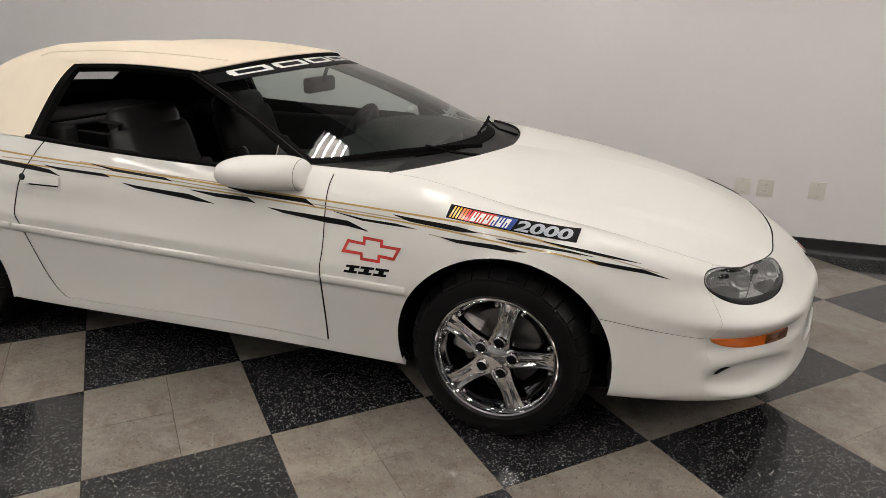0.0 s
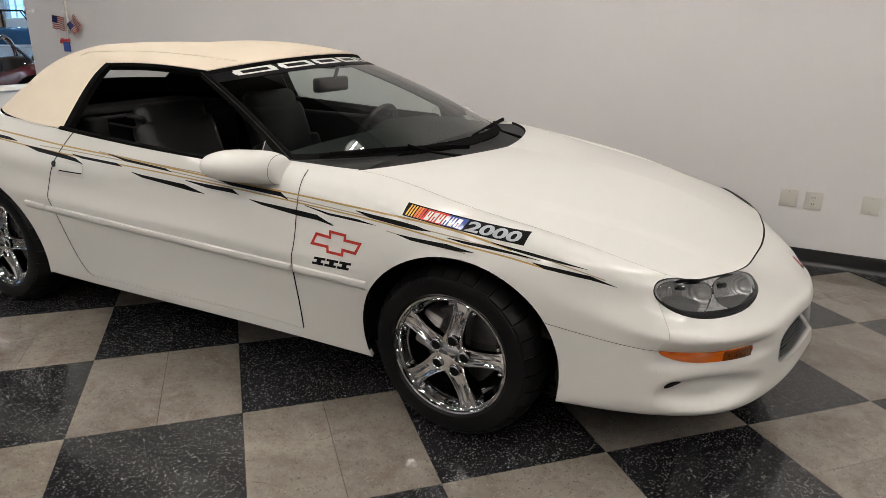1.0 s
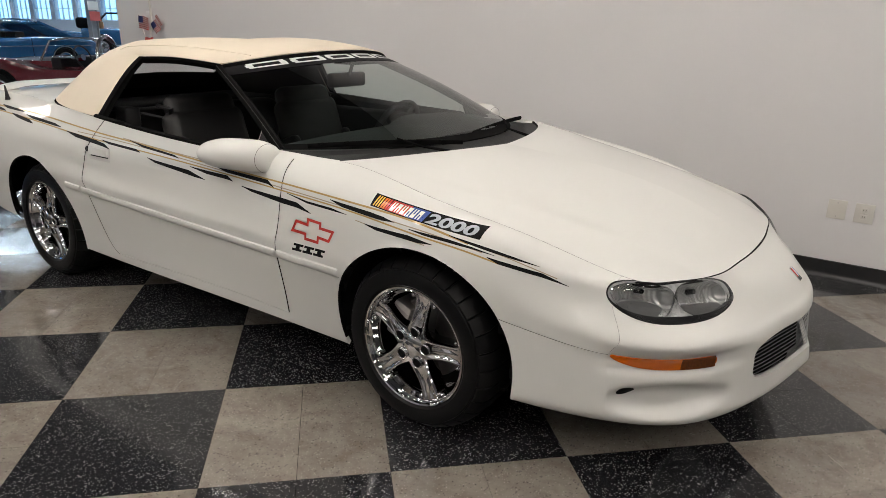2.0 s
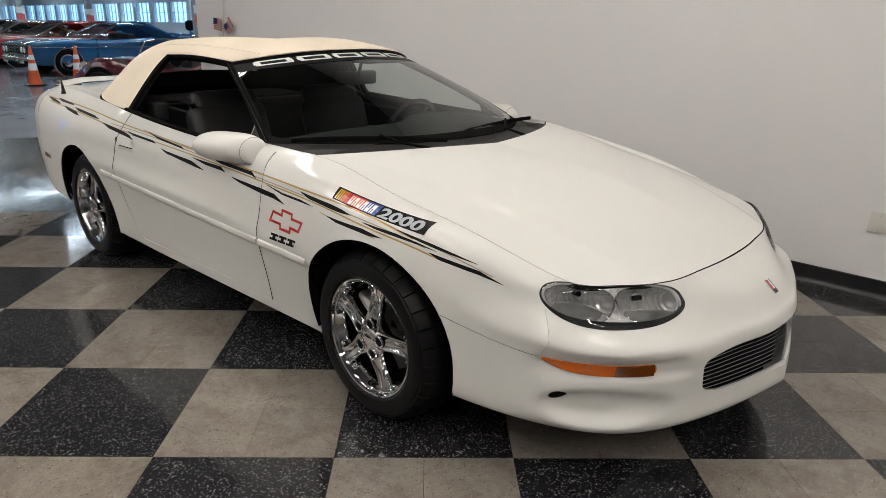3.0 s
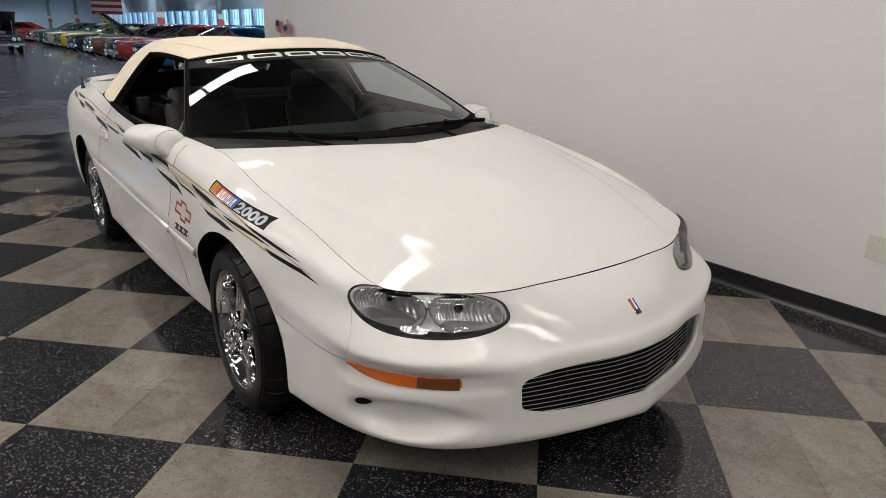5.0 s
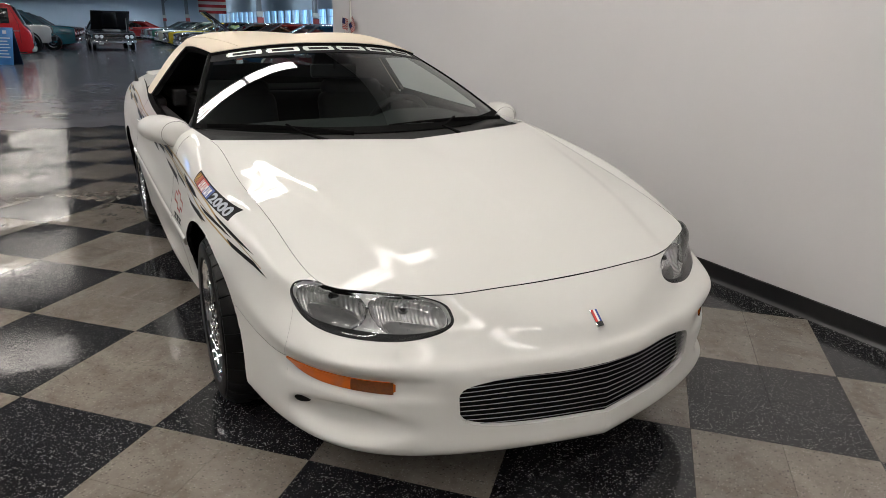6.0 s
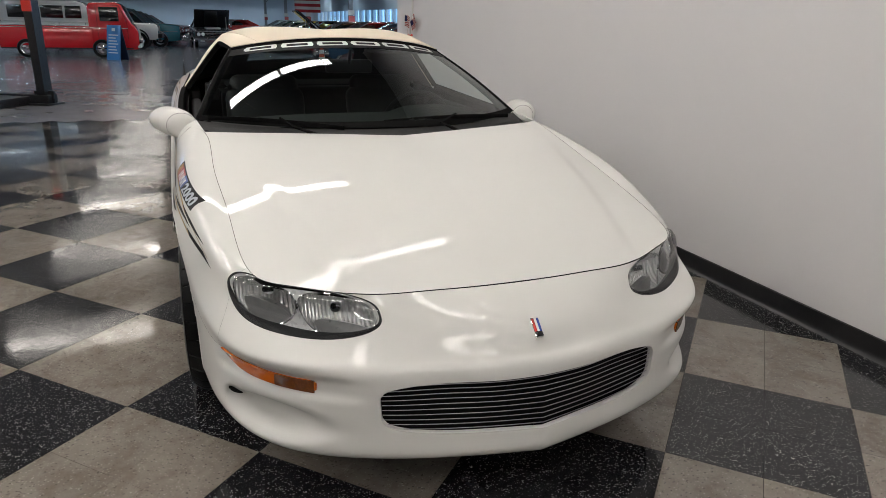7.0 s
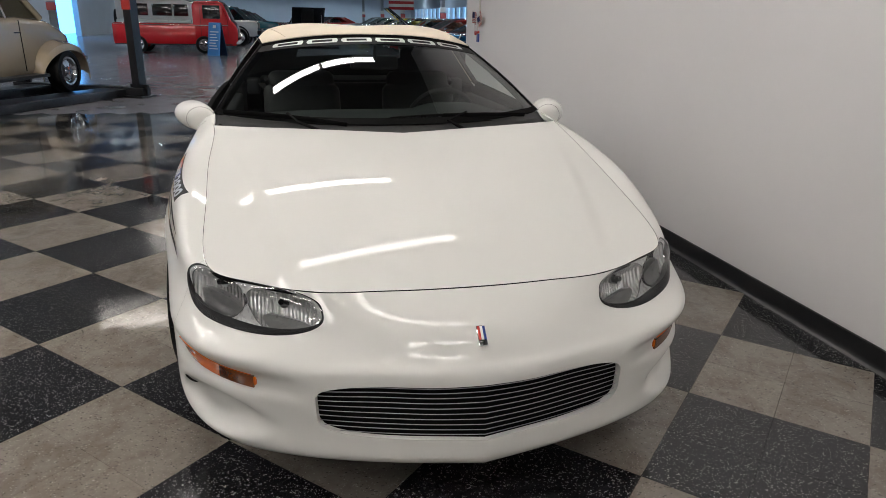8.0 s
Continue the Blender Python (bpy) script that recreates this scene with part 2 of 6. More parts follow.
GRILLE_METAL = plain("billet_bar", (0.42, 0.42, 0.43), 0.45, metal=1.0, vary=0.1)
WALL_PAINT = plain("grey_wall_paint", (0.71, 0.697, 0.696), 0.75, vary=0.035, scale=1.2, bump=0.08, bump_scale=160)
BASE_RUBBER = plain("black_cove_base", (0.012, 0.012, 0.013), 0.35, vary=0.3)
PLATE = plain("ivory_plate", (0.62, 0.60, 0.55), 0.4, vary=0.05)
# grey set by how much light these walls return to the car
HALL_GREY = plain("mid_grey_wall_paint", (0.50, 0.50, 0.505), 0.7, vary=0.10, scale=0.8, bump=0.08, bump_scale=120)
WALL_BLUE = plain("blue_grey_wall_paint", (0.58, 0.64, 0.70), 0.75, vary=0.05, scale=0.6)
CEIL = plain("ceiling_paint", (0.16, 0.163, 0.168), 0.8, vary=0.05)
CONCRETE = plain("polished_concrete", (0.215, 0.207, 0.224), 0.21, vary=0.40, scale=0.8, rough_vary=0.06, bump_scale=3, spec=0.20)
TUBE = glow("tube_light", (1.0, 0.957, 0.915), TUBE_POWER)
AISLE_TUBE = glow("aisle_tube_light", (1.0, 0.94, 0.87), 19.0)
LAMP_ENAMEL = plain("grey_enamel", (0.30, 0.30, 0.295), 0.4, vary=0.05)
HOUSING = plain("white_enamel", (0.75, 0.75, 0.74), 0.35, vary=0.05)
DAYLIGHT = glow("daylight", (0.34, 0.67, 1.0), 1.9)
GARAGE_DAY = glow("blue_daylight", (0.13, 0.47, 1.0), 5.0)
DIFFUSER = glow("lamp_diffuser", (1.0, 0.957, 0.915), PANEL_POWER)
HALL_FILL = glow("hall_fill_light", (0.70, 0.86, 1.0), 130.0)
DARK_VINYL = vinyl("charcoal_vinyl_tile", (0.021, 0.021, 0.024), (0.010, 0.010, 0.012), [(230, 0.12, (0.22, 0.217, 0.205)), (370, 0.15, (0.30, 0.296, 0.28)), (120, 0.035, (0.09, 0.09, 0.087))], 0.09)
LIGHT_VINYL = vinyl("taupe_vinyl_tile", (0.210, 0.189, 0.163), (0.130, 0.117, 0.102), [(230, 0.13, (0.045, 0.040, 0.035)), (330, 0.11, (0.34, 0.32, 0.29)), (110, 0.05, (0.110, 0.100, 0.090))], 0.09)


# ---- room ----
WALL_Y, WALL_END, TILE_END = 1.895, -6.40, -7.75
TILE, TURN = 0.3048, radians(44.3)
TILE_ORIGIN = Vector((0.1072, -1.1412, 0))     # one corner of the checks


def slab(name, lo, hi, mat, label, category):
    return tagged(finish(box(lo, hi), name, mat, smooth=False), label, category, kind="structure")


def cut_wall(name, x0, x1, y0, y1, height, holes, mat, label, along="x"):
    """A wall with openings (a0, a1, z0, z1), made of blocks round them."""
    bm = bmesh.new()
    lo_a, hi_a = (x0, x1) if along == "x" else (y0, y1)

    def piece(a0, a1, z0, z1):
        if a1 - a0 > 1e-4 and z1 - z0 > 1e-4:
            if along == "x":
                add_box(bm, (a0, y0, z0), (a1, y1, z1))
            else:
                add_box(bm, (x0, a0, z0), (x1, a1, z1))
    at = lo_a
    for a0, a1, z0, z1 in sorted(holes):
        piece(at, a0, 0, height)
        piece(a0, a1, 0, z0)
        piece(a0, a1, z1, height)
        at = a1
    piece(at, hi_a, 0, height)
    return tagged(finish(bm, name, mat, smooth=False), label, "wall", kind="structure")


HALL = 5.2
slab("ground", (-112, -14.5, -0.30), (16, 24.5, -0.012), CONCRETE, "dark polished concrete showroom floor, glossy and stained", "floor")
slab("wall_north", (WALL_END, WALL_Y, 0), (16.0, WALL_Y + 0.14, HALL), WALL_PAINT, "smooth light grey painted drywall partition", "wall")
# unseen east wall, added to close the room and temper the bounce
slab("wall_east", (16.0, -14.5, 0), (16.2, 24.5, HALL), HALL_GREY, "mid grey painted wall closing the showroom", "wall")
# never in view; kept dark to lower fill and windscreen reflections
slab("ceiling", (-112, -14.5, HALL), (16, 24.5, HALL + 0.2), CEIL, "flat dark grey ceiling carrying strip lights", "ceiling")
bm = bmesh.new()
prof = [(0, 0), (0.022, 0.0), (0.014, 0.006), (0.008, 0.016), (0.006, 0.03), (0.006, 0.098), (0.0, 0.102)]
add_grid(bm, [[(x, WALL_Y - d, z) for d, z in prof] for x in (WALL_END, 16.0)])
tagged(finish(bm, "baseboard", BASE_RUBBER), "black rubber cove baseboard along the grey wall", "baseboard", kind="structure")

# ---- light fixtures ----
def strip_light(x, y, z, length, across, tube_mat, diffuser, skirt=0.0):
    f = thing("strip_light", "white strip light with bare fluorescent tubes, switched on", "ceiling light", pose(x, y, z, 0, 0, 90 if across else 0), "strip lights under the ceiling")
    bm = bmesh.new()
    add_grid(bm, [[(a, d, h) for d, h in ((-0.19, -skirt), (-0.15, 0.075), (0.15, 0.075), (0.19, -skirt))] for a in (-length / 2, length / 2)])
    part("housing", bm, LAMP_ENAMEL, f, smooth=False)
    if diffuser:
        part("diffuser", box((-length / 2 + 0.02, -0.12, 0.028), (length / 2 - 0.02, 0.12, 0.034)), DIFFUSER, f, smooth=False)
    for d in (-0.132, -0.044, 0.044, 0.132):
        part("tube", tube([(-length / 2 + 0.03, d, 0.008 + 0.3 * skirt), (length / 2 - 0.03, d, 0.008 + 0.3 * skirt)], 0.0125, 8), tube_mat, f)
    part("rod", tube([(-length * 0.35, 0, 0.07), (-length * 0.35, 0, HALL - z)], 0.006, 6), STEEL, f)
    part("rod", tube([(length * 0.35, 0, 0.07), (length * 0.35, 0, HALL - z)], 0.006, 6), STEEL, f)
    return f


first = strip_light(1.8, 0.15, CEILING, 1.22, True, TUBE, True)
# rows 6.8, 4.3, -2.6, -5.9, -7.4 and all past y -3: unseen added fill
for x, ys in ((6.8, (-1.7, -2.94)), (4.3, (0.15, -1.09, -3.3, -4.54)), (1.8, (-1.09, -3.3, -4.54, -7.0, -8.24)), (-0.85, (0.38, -0.86, -3.3, -4.54, -7.0, -8.24)), (-2.6, (-4.0, -5.24)), (-4.2, (-0.2, -1.44, -4.6, -5.84, -8.2)), (-5.9, (-6.0, -7.24)), (-7.4, (-6.6, -7.84))):
    for y in ys:
        copy_thing(first, pose(x, y, CEILING, 0, 0, 90))
# pairs end to end along the aisle of the hall
aisle = strip_light(-10.3, -2.42, CEILING, 1.22, True, AISLE_TUBE, False)
for k in range(8):
    for y in (-2.42, -3.64):
        if (k, y) != (0, -2.42):
            copy_thing(aisle, pose(-10.3 - 5.05 * k, y, CEILING, 0, 0, 90))
# cool hall lamps, unseen, added to brighten the parked cars and walls
fill_lamp = strip_light(-12.5, 9.0, HALL - 0.4, 2.4, True, HALL_FILL, False, 0.05)
for x in (-12.5, -19, -26, -33, -41, -52, -66, -84, -100):
    for y in (5.0, 9, 13, 17.5):
        if (x, y) != (-12.5, 9):
            copy_thing(fill_lamp, pose(x, y, HALL - 0.4, 0, 0, 90))
# more unseen fill: first three for the pickup, x -106 for the end wall
for x, y in ((-15.5, -10.4), (-18.0, -10.4), (-20.5, -10.6), (-33, -8), (-41, -8), (-52, -8), (-66, -8), (-84, -4), (-106, -8), (-106, -3), (-106, 2), (-106, 7), (-106, 12)):
    copy_thing(fill_lamp, pose(x, y, HALL - 0.4, 0, 0, 90))

# ---- hall behind ----
windows = [(x, x + 2.2, 1.40, 2.75) for x in np.arange(-108.0, -18.0, 2.75)]
cut_wall("wall_far", -112, 16, 20, 20.3, HALL, windows, WALL_BLUE, "pale blue-grey hall wall with a row of windows")
cut_wall("wall_south", -112, 16, -12.3, -12, HALL, [(-41.8, -36.5, 0, 3.9)], HALL_GREY, "grey hall wall with a garage opening")
slab("wall_west", (-112, -12, 0), (-111.7, 20, HALL), WALL_BLUE, "blue-grey end wall of the showroom", "wall")
bm = bmesh.new()
add_grid(bm, [[(-112, 22.5, 0), (-112, 22.5, HALL)], [(16, 22.5, 0), (16, 22.5, HALL)]])
garage = bmesh.new()
add_grid(garage, [[(-52, -14, 0), (-52, -14, 4.6)], [(-32, -14, 0), (-32, -14, 4.6)]])
tagged(finish(garage, "backdrop_garage", GARAGE_DAY, smooth=False), "blue daylight outside the garage opening", "backdrop", kind="structure")
tagged(finish(bm, "backdrop", DAYLIGHT, smooth=False), "pale blue daylight outside the windows", "backdrop", kind="structure")
for i, (a, b, c, d) in enumerate(windows):
    w = thing("window_%d" % (i + 1), "white framed hall window with daylight behind", "window", pose((a + b) / 2, 20.15, (c + d) / 2), kind="structure")
    hw, hh = (b - a) / 2, (d - c) / 2
    bm = bmesh.new()
    for s in (-1, 1):
        add_box(bm, (s * hw - 0.04, -0.05, -hh), (s * hw + 0.04, 0.05, hh))
        add_box(bm, (-hw + 0.04, -0.05, s * hh - 0.04), (hw - 0.04, 0.05, s * hh + 0.04))
    for k in (-0.33, 0.33):
        add_box(bm, (2 * hw * k / 2 - 0.03, -0.04, -hh + 0.04), (2 * hw * k / 2 + 0.03, 0.04, hh - 0.04))
    add_box(bm, (-hw + 0.04, -0.03, -0.025), (hw - 0.04, 0.03, 0.025))
    part("window_frame", bm, HOUSING, w, smooth=False)

# sheet rims coloured dark in place of the shade between panels
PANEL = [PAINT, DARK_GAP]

# ---- the car's surfaces: x ahead from the front axle, y to the car's right, z up ----
UNDER = [(0, 1.07, 0, .205), (.45, .955, .42, .205), (.62, .885, .57, .21), (.94, .68, .745, .215), (1.30, .36, .83, .222), (1.65, 0, .85, .22), (2.0, -.35, .832, .205), (2.3, -.65, .860, .225), (3.65, -2.0, .876, .228), (4.22, -2.57, .878, .24), (4.85, -3.2, .84, .27), (5.3, -3.58, .72, .30), (6.1, -3.70, 0, .30)]
LOWER = [(0, 1.143, 0, .25), (.45, 1.02, .455, .245), (.62, .935, .62, .245), (.94, .70, .795, .25), (1.30, .36, .862, .25), (1.65, 0, .88, .25), (2.0, -.35, .845, .235), (2.3, -.65, .868, .268), (3.65, -2.0, .885, .27), (4.22, -2.57, .89, .28), (4.85, -3.2, .88, .30), (5.3, -3.62, .75, .33), (6.1, -3.75, 0, .33)]
GRILLE_LOW = [(0, 1.145, 0, .325), (.45, 1.03, .43, .325), (.62, .95, .60, .33), (.94, .715, .80, .34), (1.30, .355, .868, .36), (1.65, 0, .90, .40), (2.0, -.35, .878, .38), (2.3, -.65, .887, .38), (3.65, -2.0, .902, .40), (4.22, -2.57, .915, .42), (4.85, -3.2, .90, .42), (5.3, -3.66, .77, .44), (6.1, -3.79, 0, .44)]
MOULDING = [(0, 1.125, 0, .475), (.14, 1.1125, .137, .4745), (.28, 1.075, .27, .472), (.45, 1.024, .437, .462), (.62, .946, .594, .457), (.94, .706, .798, .468), (1.30, .35, .874, .515), (1.65, 0, .916, .55), (2.0, -.35, .918, .535), (2.3, -.65, .923, .545), (3.65, -2.0, .932, .585), (4.22, -2.57, .938, .60), (4.85, -3.2, .915, .60), (5.3, -3.68, .78, .60), (6.1, -3.80, 0, .60)]
LEDGE = [(0, 1.095, 0, .525), (.14, 1.0825, .139, .5245), (.28, 1.045, .275, .522), (.42, 1.000, .416, .516), (.55, .964, .532, .514), (.70, .908, .656, .516), (.94, .733, .800, .525), (1.15, .52, .848, .555), (1.30, .35, .876, .58), (1.65, 0, .919, .62), (2.0, -.35, .922, .61), (2.3, -.65, .927, .615), (3.65, -2.0, .938, .65), (4.22, -2.57, .94, .67), (4.85, -3.2, .913, .68), (5.3, -3.67, .78, .69), (6.1, -3.79, 0, .70)]
SHOULDER = [(0, 1.055, 0, .575), (.14, 1.0415, .137, .5755), (.28, 1.00, .27, .575), (.42, .948, .402, .569), (.55, .890, .523, .565), (.70, .81, .635, .568), (.94, .685, .765, .60), (1.15, .51, .825, .628), (1.30, .35, .866, .65), (1.65, 0, .914, .695), (2.0, -.35, .912, .69), (2.3, -.65, .912, .69), (3.65, -2.0, .923, .725), (4.22, -2.57, .930, .75), (4.85, -3.2, .908, .765), (5.3, -3.66, .78, .785), (6.1, -3.77, 0, .80)]
CROWN = [(0, 1.0, 0, .62), (.14, .989, .136, .6205), (.28, .957, .27, .6195), (.42, .912, .405, .6165), (.55, .855, .53, .6185), (.70, .785, .64, .632), (.94, .672, .752, .655), (1.30, .35, .823, .750), (1.65, 0, .858, .816), (2.0, -.35, .873, .841), (2.3, -.65, .884, .835), (3.65, -2.0, .912, .815), (4.22, -2.57, .905, .85), (4.85, -3.2, .86, .90), (5.3, -3.62, .74, .90), (6.1, -3.72, 0, .92)]
TOP = [(0, .925, 0, .662), (.14, .920, .137, .6618), (.28, .905, .27, .6605), (.42, .882, .41, .6590), (.62, .80, .58, .668), (.94, .68, .712, .690), (1.30, .35, .740, .769), (1.70, -.05, .761, .845), (2.087, -.437, .776, .913), (2.3, -.65, .83, .905), (2.7, -1.05, .868, .903), (3.65, -2.0, .845, .945), (4.22, -2.57, .80, .975), (4.85, -3.2, .74, .985), (5.3, -3.57, .60, .965), (6.1, -3.68, 0, .97)]
LINES = (UNDER, LOWER, GRILLE_LOW, MOULDING, LEDGE, SHOULDER, CROWN, TOP)
ROWS = len(LINES)
BEND = np.zeros((ROWS, ROWS))        # second differences of a natural spline over evenly set rows
for i in range(1, ROWS - 1):
    BEND[i, i - 1:i + 2] = 6, -12, 6
UNBEND = np.eye(ROWS)
for i in range(1, ROWS - 1):
    UNBEND[i, i - 1:i + 2] = 1, 4, 1
BEND = np.linalg.solve(UNBEND, BEND)


def skin(s, v):
    """The right flank and nose: s runs back from the nose's middle, v up from the sill's underside (0) to the top edge (7)."""
    s, v = np.broadcast_arrays(np.asarray(s, float), np.asarray(v, float))
    flat = s.ravel()
    rows = np.array([spline(line, flat) for line in LINES])           
    n = ROWS
    w = rows.reshape(n, -1)
    m = (BEND @ w).reshape(n, -1, 3)
    vv = v.ravel()
    i = np.clip(np.floor(vv).astype(int), 0, n - 2)
    t = (vv - i)[:, None]
    u, k = 1 - t, np.arange(len(flat))
    out = m[i, k] * (u ** 3 - u) / 6 + m[i + 1, k] * (t ** 3 - t) / 6 + rows[i, k] * u + rows[i + 1, k] * t
    # scooped recess in the bumper below the turn lamp
    dent = np.exp(-(((flat - 0.77) / 0.175) ** 2 + ((out[:, 2] - 0.322) / 0.050) ** 2) ** 2.2) * smooth_step(0.245, 0.27, out[:, 2])
    out[:, 0] -= 0.038 * dent
    out[:, 1] = np.maximum(out[:, 1] - 0.027 * dent, 0)
    # groove in which the turn lamp sits, running out towards the grille
    groove = np.exp(-((out[:, 2] - 0.443) / 0.030) ** 4) * smooth_step(0.44, 0.60, flat) * smooth_step(1.02, 0.95, flat)
    out[:, 0] -= 0.011 * groove
    out[:, 1] = np.maximum(out[:, 1] - 0.007 * groove, 0)
    return out.reshape(*s.shape, 3)


def side_sv(x, z):
    """The (s, v) of the flank at those x and heights."""
    x, z = np.asarray(x, float), np.asarray(z, float)
    s, v = 1.65 - x, 2.0 + 5.0 * np.clip((z - 0.35) / 0.55, 0, 1)
    e = 1e-3
    for _ in range(9):
        p, ps, pv = skin(s, v), skin(s + e, v), skin(s, v + e)
        a, c, b, d = (ps[..., 0] - p[..., 0]) / e, (ps[..., 2] - p[..., 2]) / e, (pv[..., 0] - p[..., 0]) / e, (pv[..., 2] - p[..., 2]) / e
        ex, ez, det = x - p[..., 0], z - p[..., 2], a * d - b * c
        s = s + np.clip((ex * d - b * ez) / det, -0.3, 0.3)
        v = np.clip(v + np.clip((a * ez - c * ex) / det, -0.6, 0.6), 0.05, 6.995)
    return s, v


def skin_normal(s, v):
    e = 1e-3
    n = np.cross(skin(s + e, v) - skin(s - e, v), skin(s, v + e) - skin(s, v - e))
    n /= np.linalg.norm(n, axis=-1, keepdims=True)
    p = skin(s, v)
    out = p - np.array([-1.2, 0, 0.5])
    return np.where((n * out).sum(-1, keepdims=True) < 0, -n, n)


def on_side(x, z, lift=0.0015, side=1):
    s, v = side_sv(x, z)
    p = skin(s, v) + np.asarray(lift)[..., None] * skin_normal(s, v)
    p[..., 1] *= -side
    return p


# openings in the nose as rounded boxes (s middle, s half, v middle, v half, squareness)
GRILLE = (0.0, 0.452, 2.47, 0.505, 4.8)
LAMP = (0.700, 0.287, 5.95, 1.22, 3.0)


def snap(S, V, shape):
    """Moves points inside an opening to its rim by the shorter way; returns which lay inside."""
    cs, hs, cv, hv, n = shape
    a, b = np.abs(S - cs) / hs, np.abs(V - cv) / hv
    inside = a ** n + b ** n < 1
    ra, rb = np.clip(1 - b ** n, 0, 1) ** (1 / n), np.clip(1 - a ** n, 0, 1) ** (1 / n)
    by_s = (ra - a) * hs < (rb - b) * hv * 0.11
    S = np.where(inside & by_s, cs + np.where(S >= cs, 1, -1) * ra * hs, S)
    V = np.where(inside & ~by_s, cv + np.where(V >= cv, 1, -1) * rb * hv, V)
    return S, np.minimum(V, 7.0), inside


ARCHES = ((0.012, 0.315, 0.380), (-2.568, 0.325, 0.372))


def panel(s0, s1, v0, v1, ns, nv, side, gap=0.0032, rim=0.016, arches=True, cuts=()):
    """One sheet of bodywork between two lines along and two across; s0 and s1 may be functions of v, v0 and v1 of the share along."""
    bm = bmesh.new()
    f = lambda q, x: q(x) if callable(q) else q + 0 * x
    jj = np.linspace(0, 1, nv)
    ii = np.linspace(0, 1, ns)
    I, J = np.meshgrid(ii, jj, indexing="ij")
    V = f(v0, I) + (f(v1, I) - f(v0, I)) * J
    S = f(s0, V) + gap + (f(s1, V) - f(s0, V) - 2 * gap) * I
    flags = np.zeros((ns, nv), bool)
    for shape in cuts:
        S, V, inside = snap(S, V, shape)
        flags |= inside
    pts = skin(S, V)
    if arches:
        for cx, cz, r in ARCHES:
            dx, dz = pts[..., 0] - cx, pts[..., 2] - cz
            d = np.hypot(dx, dz)
            inside = (d < r) & (pts[..., 1] > 0.6)
            flags |= inside
            k = np.where(inside, r / np.maximum(d, 1e-4), 1.0)
            pts[..., 0], pts[..., 2] = cx + dx * k, cz + dz * k
    pts[..., 1] *= -side
    add_grid(bm, [[Vector(p) for p in row] for row in pts], flip=side < 0, keep=lambda i, j: not (flags[i, j] and flags[i + 1, j] and flags[i, j + 1] and flags[i + 1, j + 1]))
    bm.normal_update()
    mid = sum((fc.normal.y for fc in bm.faces)) * -side + sum(fc.normal.x for fc in bm.faces) * 0.3
    if mid < 0:
        bmesh.ops.reverse_faces(bm, faces=bm.faces)
    return thicken(bm, rim, 1) if rim else bm


DOOR_FRONT = lambda v: 2.30 - 0.028 * smooth_step(1, 7, v)


def car_body(car):
    for side in (1, -1):      # 1: the car's right
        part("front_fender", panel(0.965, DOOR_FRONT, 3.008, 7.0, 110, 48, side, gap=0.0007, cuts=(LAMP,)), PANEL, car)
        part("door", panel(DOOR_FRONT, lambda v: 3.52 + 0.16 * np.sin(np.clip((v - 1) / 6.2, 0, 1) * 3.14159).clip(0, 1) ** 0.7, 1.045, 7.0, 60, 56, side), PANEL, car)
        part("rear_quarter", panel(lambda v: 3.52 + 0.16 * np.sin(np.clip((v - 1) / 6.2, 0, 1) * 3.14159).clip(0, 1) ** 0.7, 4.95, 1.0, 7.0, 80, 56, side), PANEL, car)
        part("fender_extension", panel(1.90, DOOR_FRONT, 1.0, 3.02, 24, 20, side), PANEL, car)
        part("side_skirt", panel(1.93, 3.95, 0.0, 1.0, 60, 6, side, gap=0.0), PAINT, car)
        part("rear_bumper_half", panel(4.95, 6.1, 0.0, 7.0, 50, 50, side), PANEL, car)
    # nose in one piece
    bm = bmesh.new()
    for side in (1, -1):
        half = panel(0.0, 0.965, 0.0, 7.0, 100, 120, side, gap=0.0, rim=0.0, arches=False, cuts=(GRILLE, LAMP))
        low = panel(0.965, 1.36, 0.0, 2.992, 26, 36, side, gap=0.0, rim=0.0)
        for h in (half, low):
            me = bpy.data.meshes.new("tmp")
            h.to_mesh(me)
            h.free()
            bm.from_mesh(me)
            bpy.data.meshes.remove(me)
    bmesh.ops.remove_doubles(bm, verts=bm.verts, dist=0.0008)
    thicken(bm, 0.018, 1)
    for face in bm.faces:      # the rolled edge of the grille opening is painted
        c = face.calc_center_median()
        if face.material_index == 1 and c.z < 0.52 and abs(c.y) < 0.50 and c.x > 0.95:
            face.material_index = 0
    part("front_fascia", bm, PANEL, car)


def coons(c0, c1, d0, d1, nu, nw):
    """A patch between curves c0(u), c1(u) at w = 0, 1 and d0(w), d1(w) at u = 0, 1."""
    u, w = np.linspace(0, 1, nu), np.linspace(0, 1, nw)
    C0, C1, D0, D1 = c0(u), c1(u), d0(w), d1(w)
    U, W = u[:, None, None], w[None, :, None]
    return ((1 - W) * C0[:, None] + W * C1[:, None] + (1 - U) * D0[None] + U * D1[None]
            - (1 - U) * (1 - W) * C0[0] - U * (1 - W) * C0[-1] - (1 - U) * W * C1[0] - U * W * C1[-1])


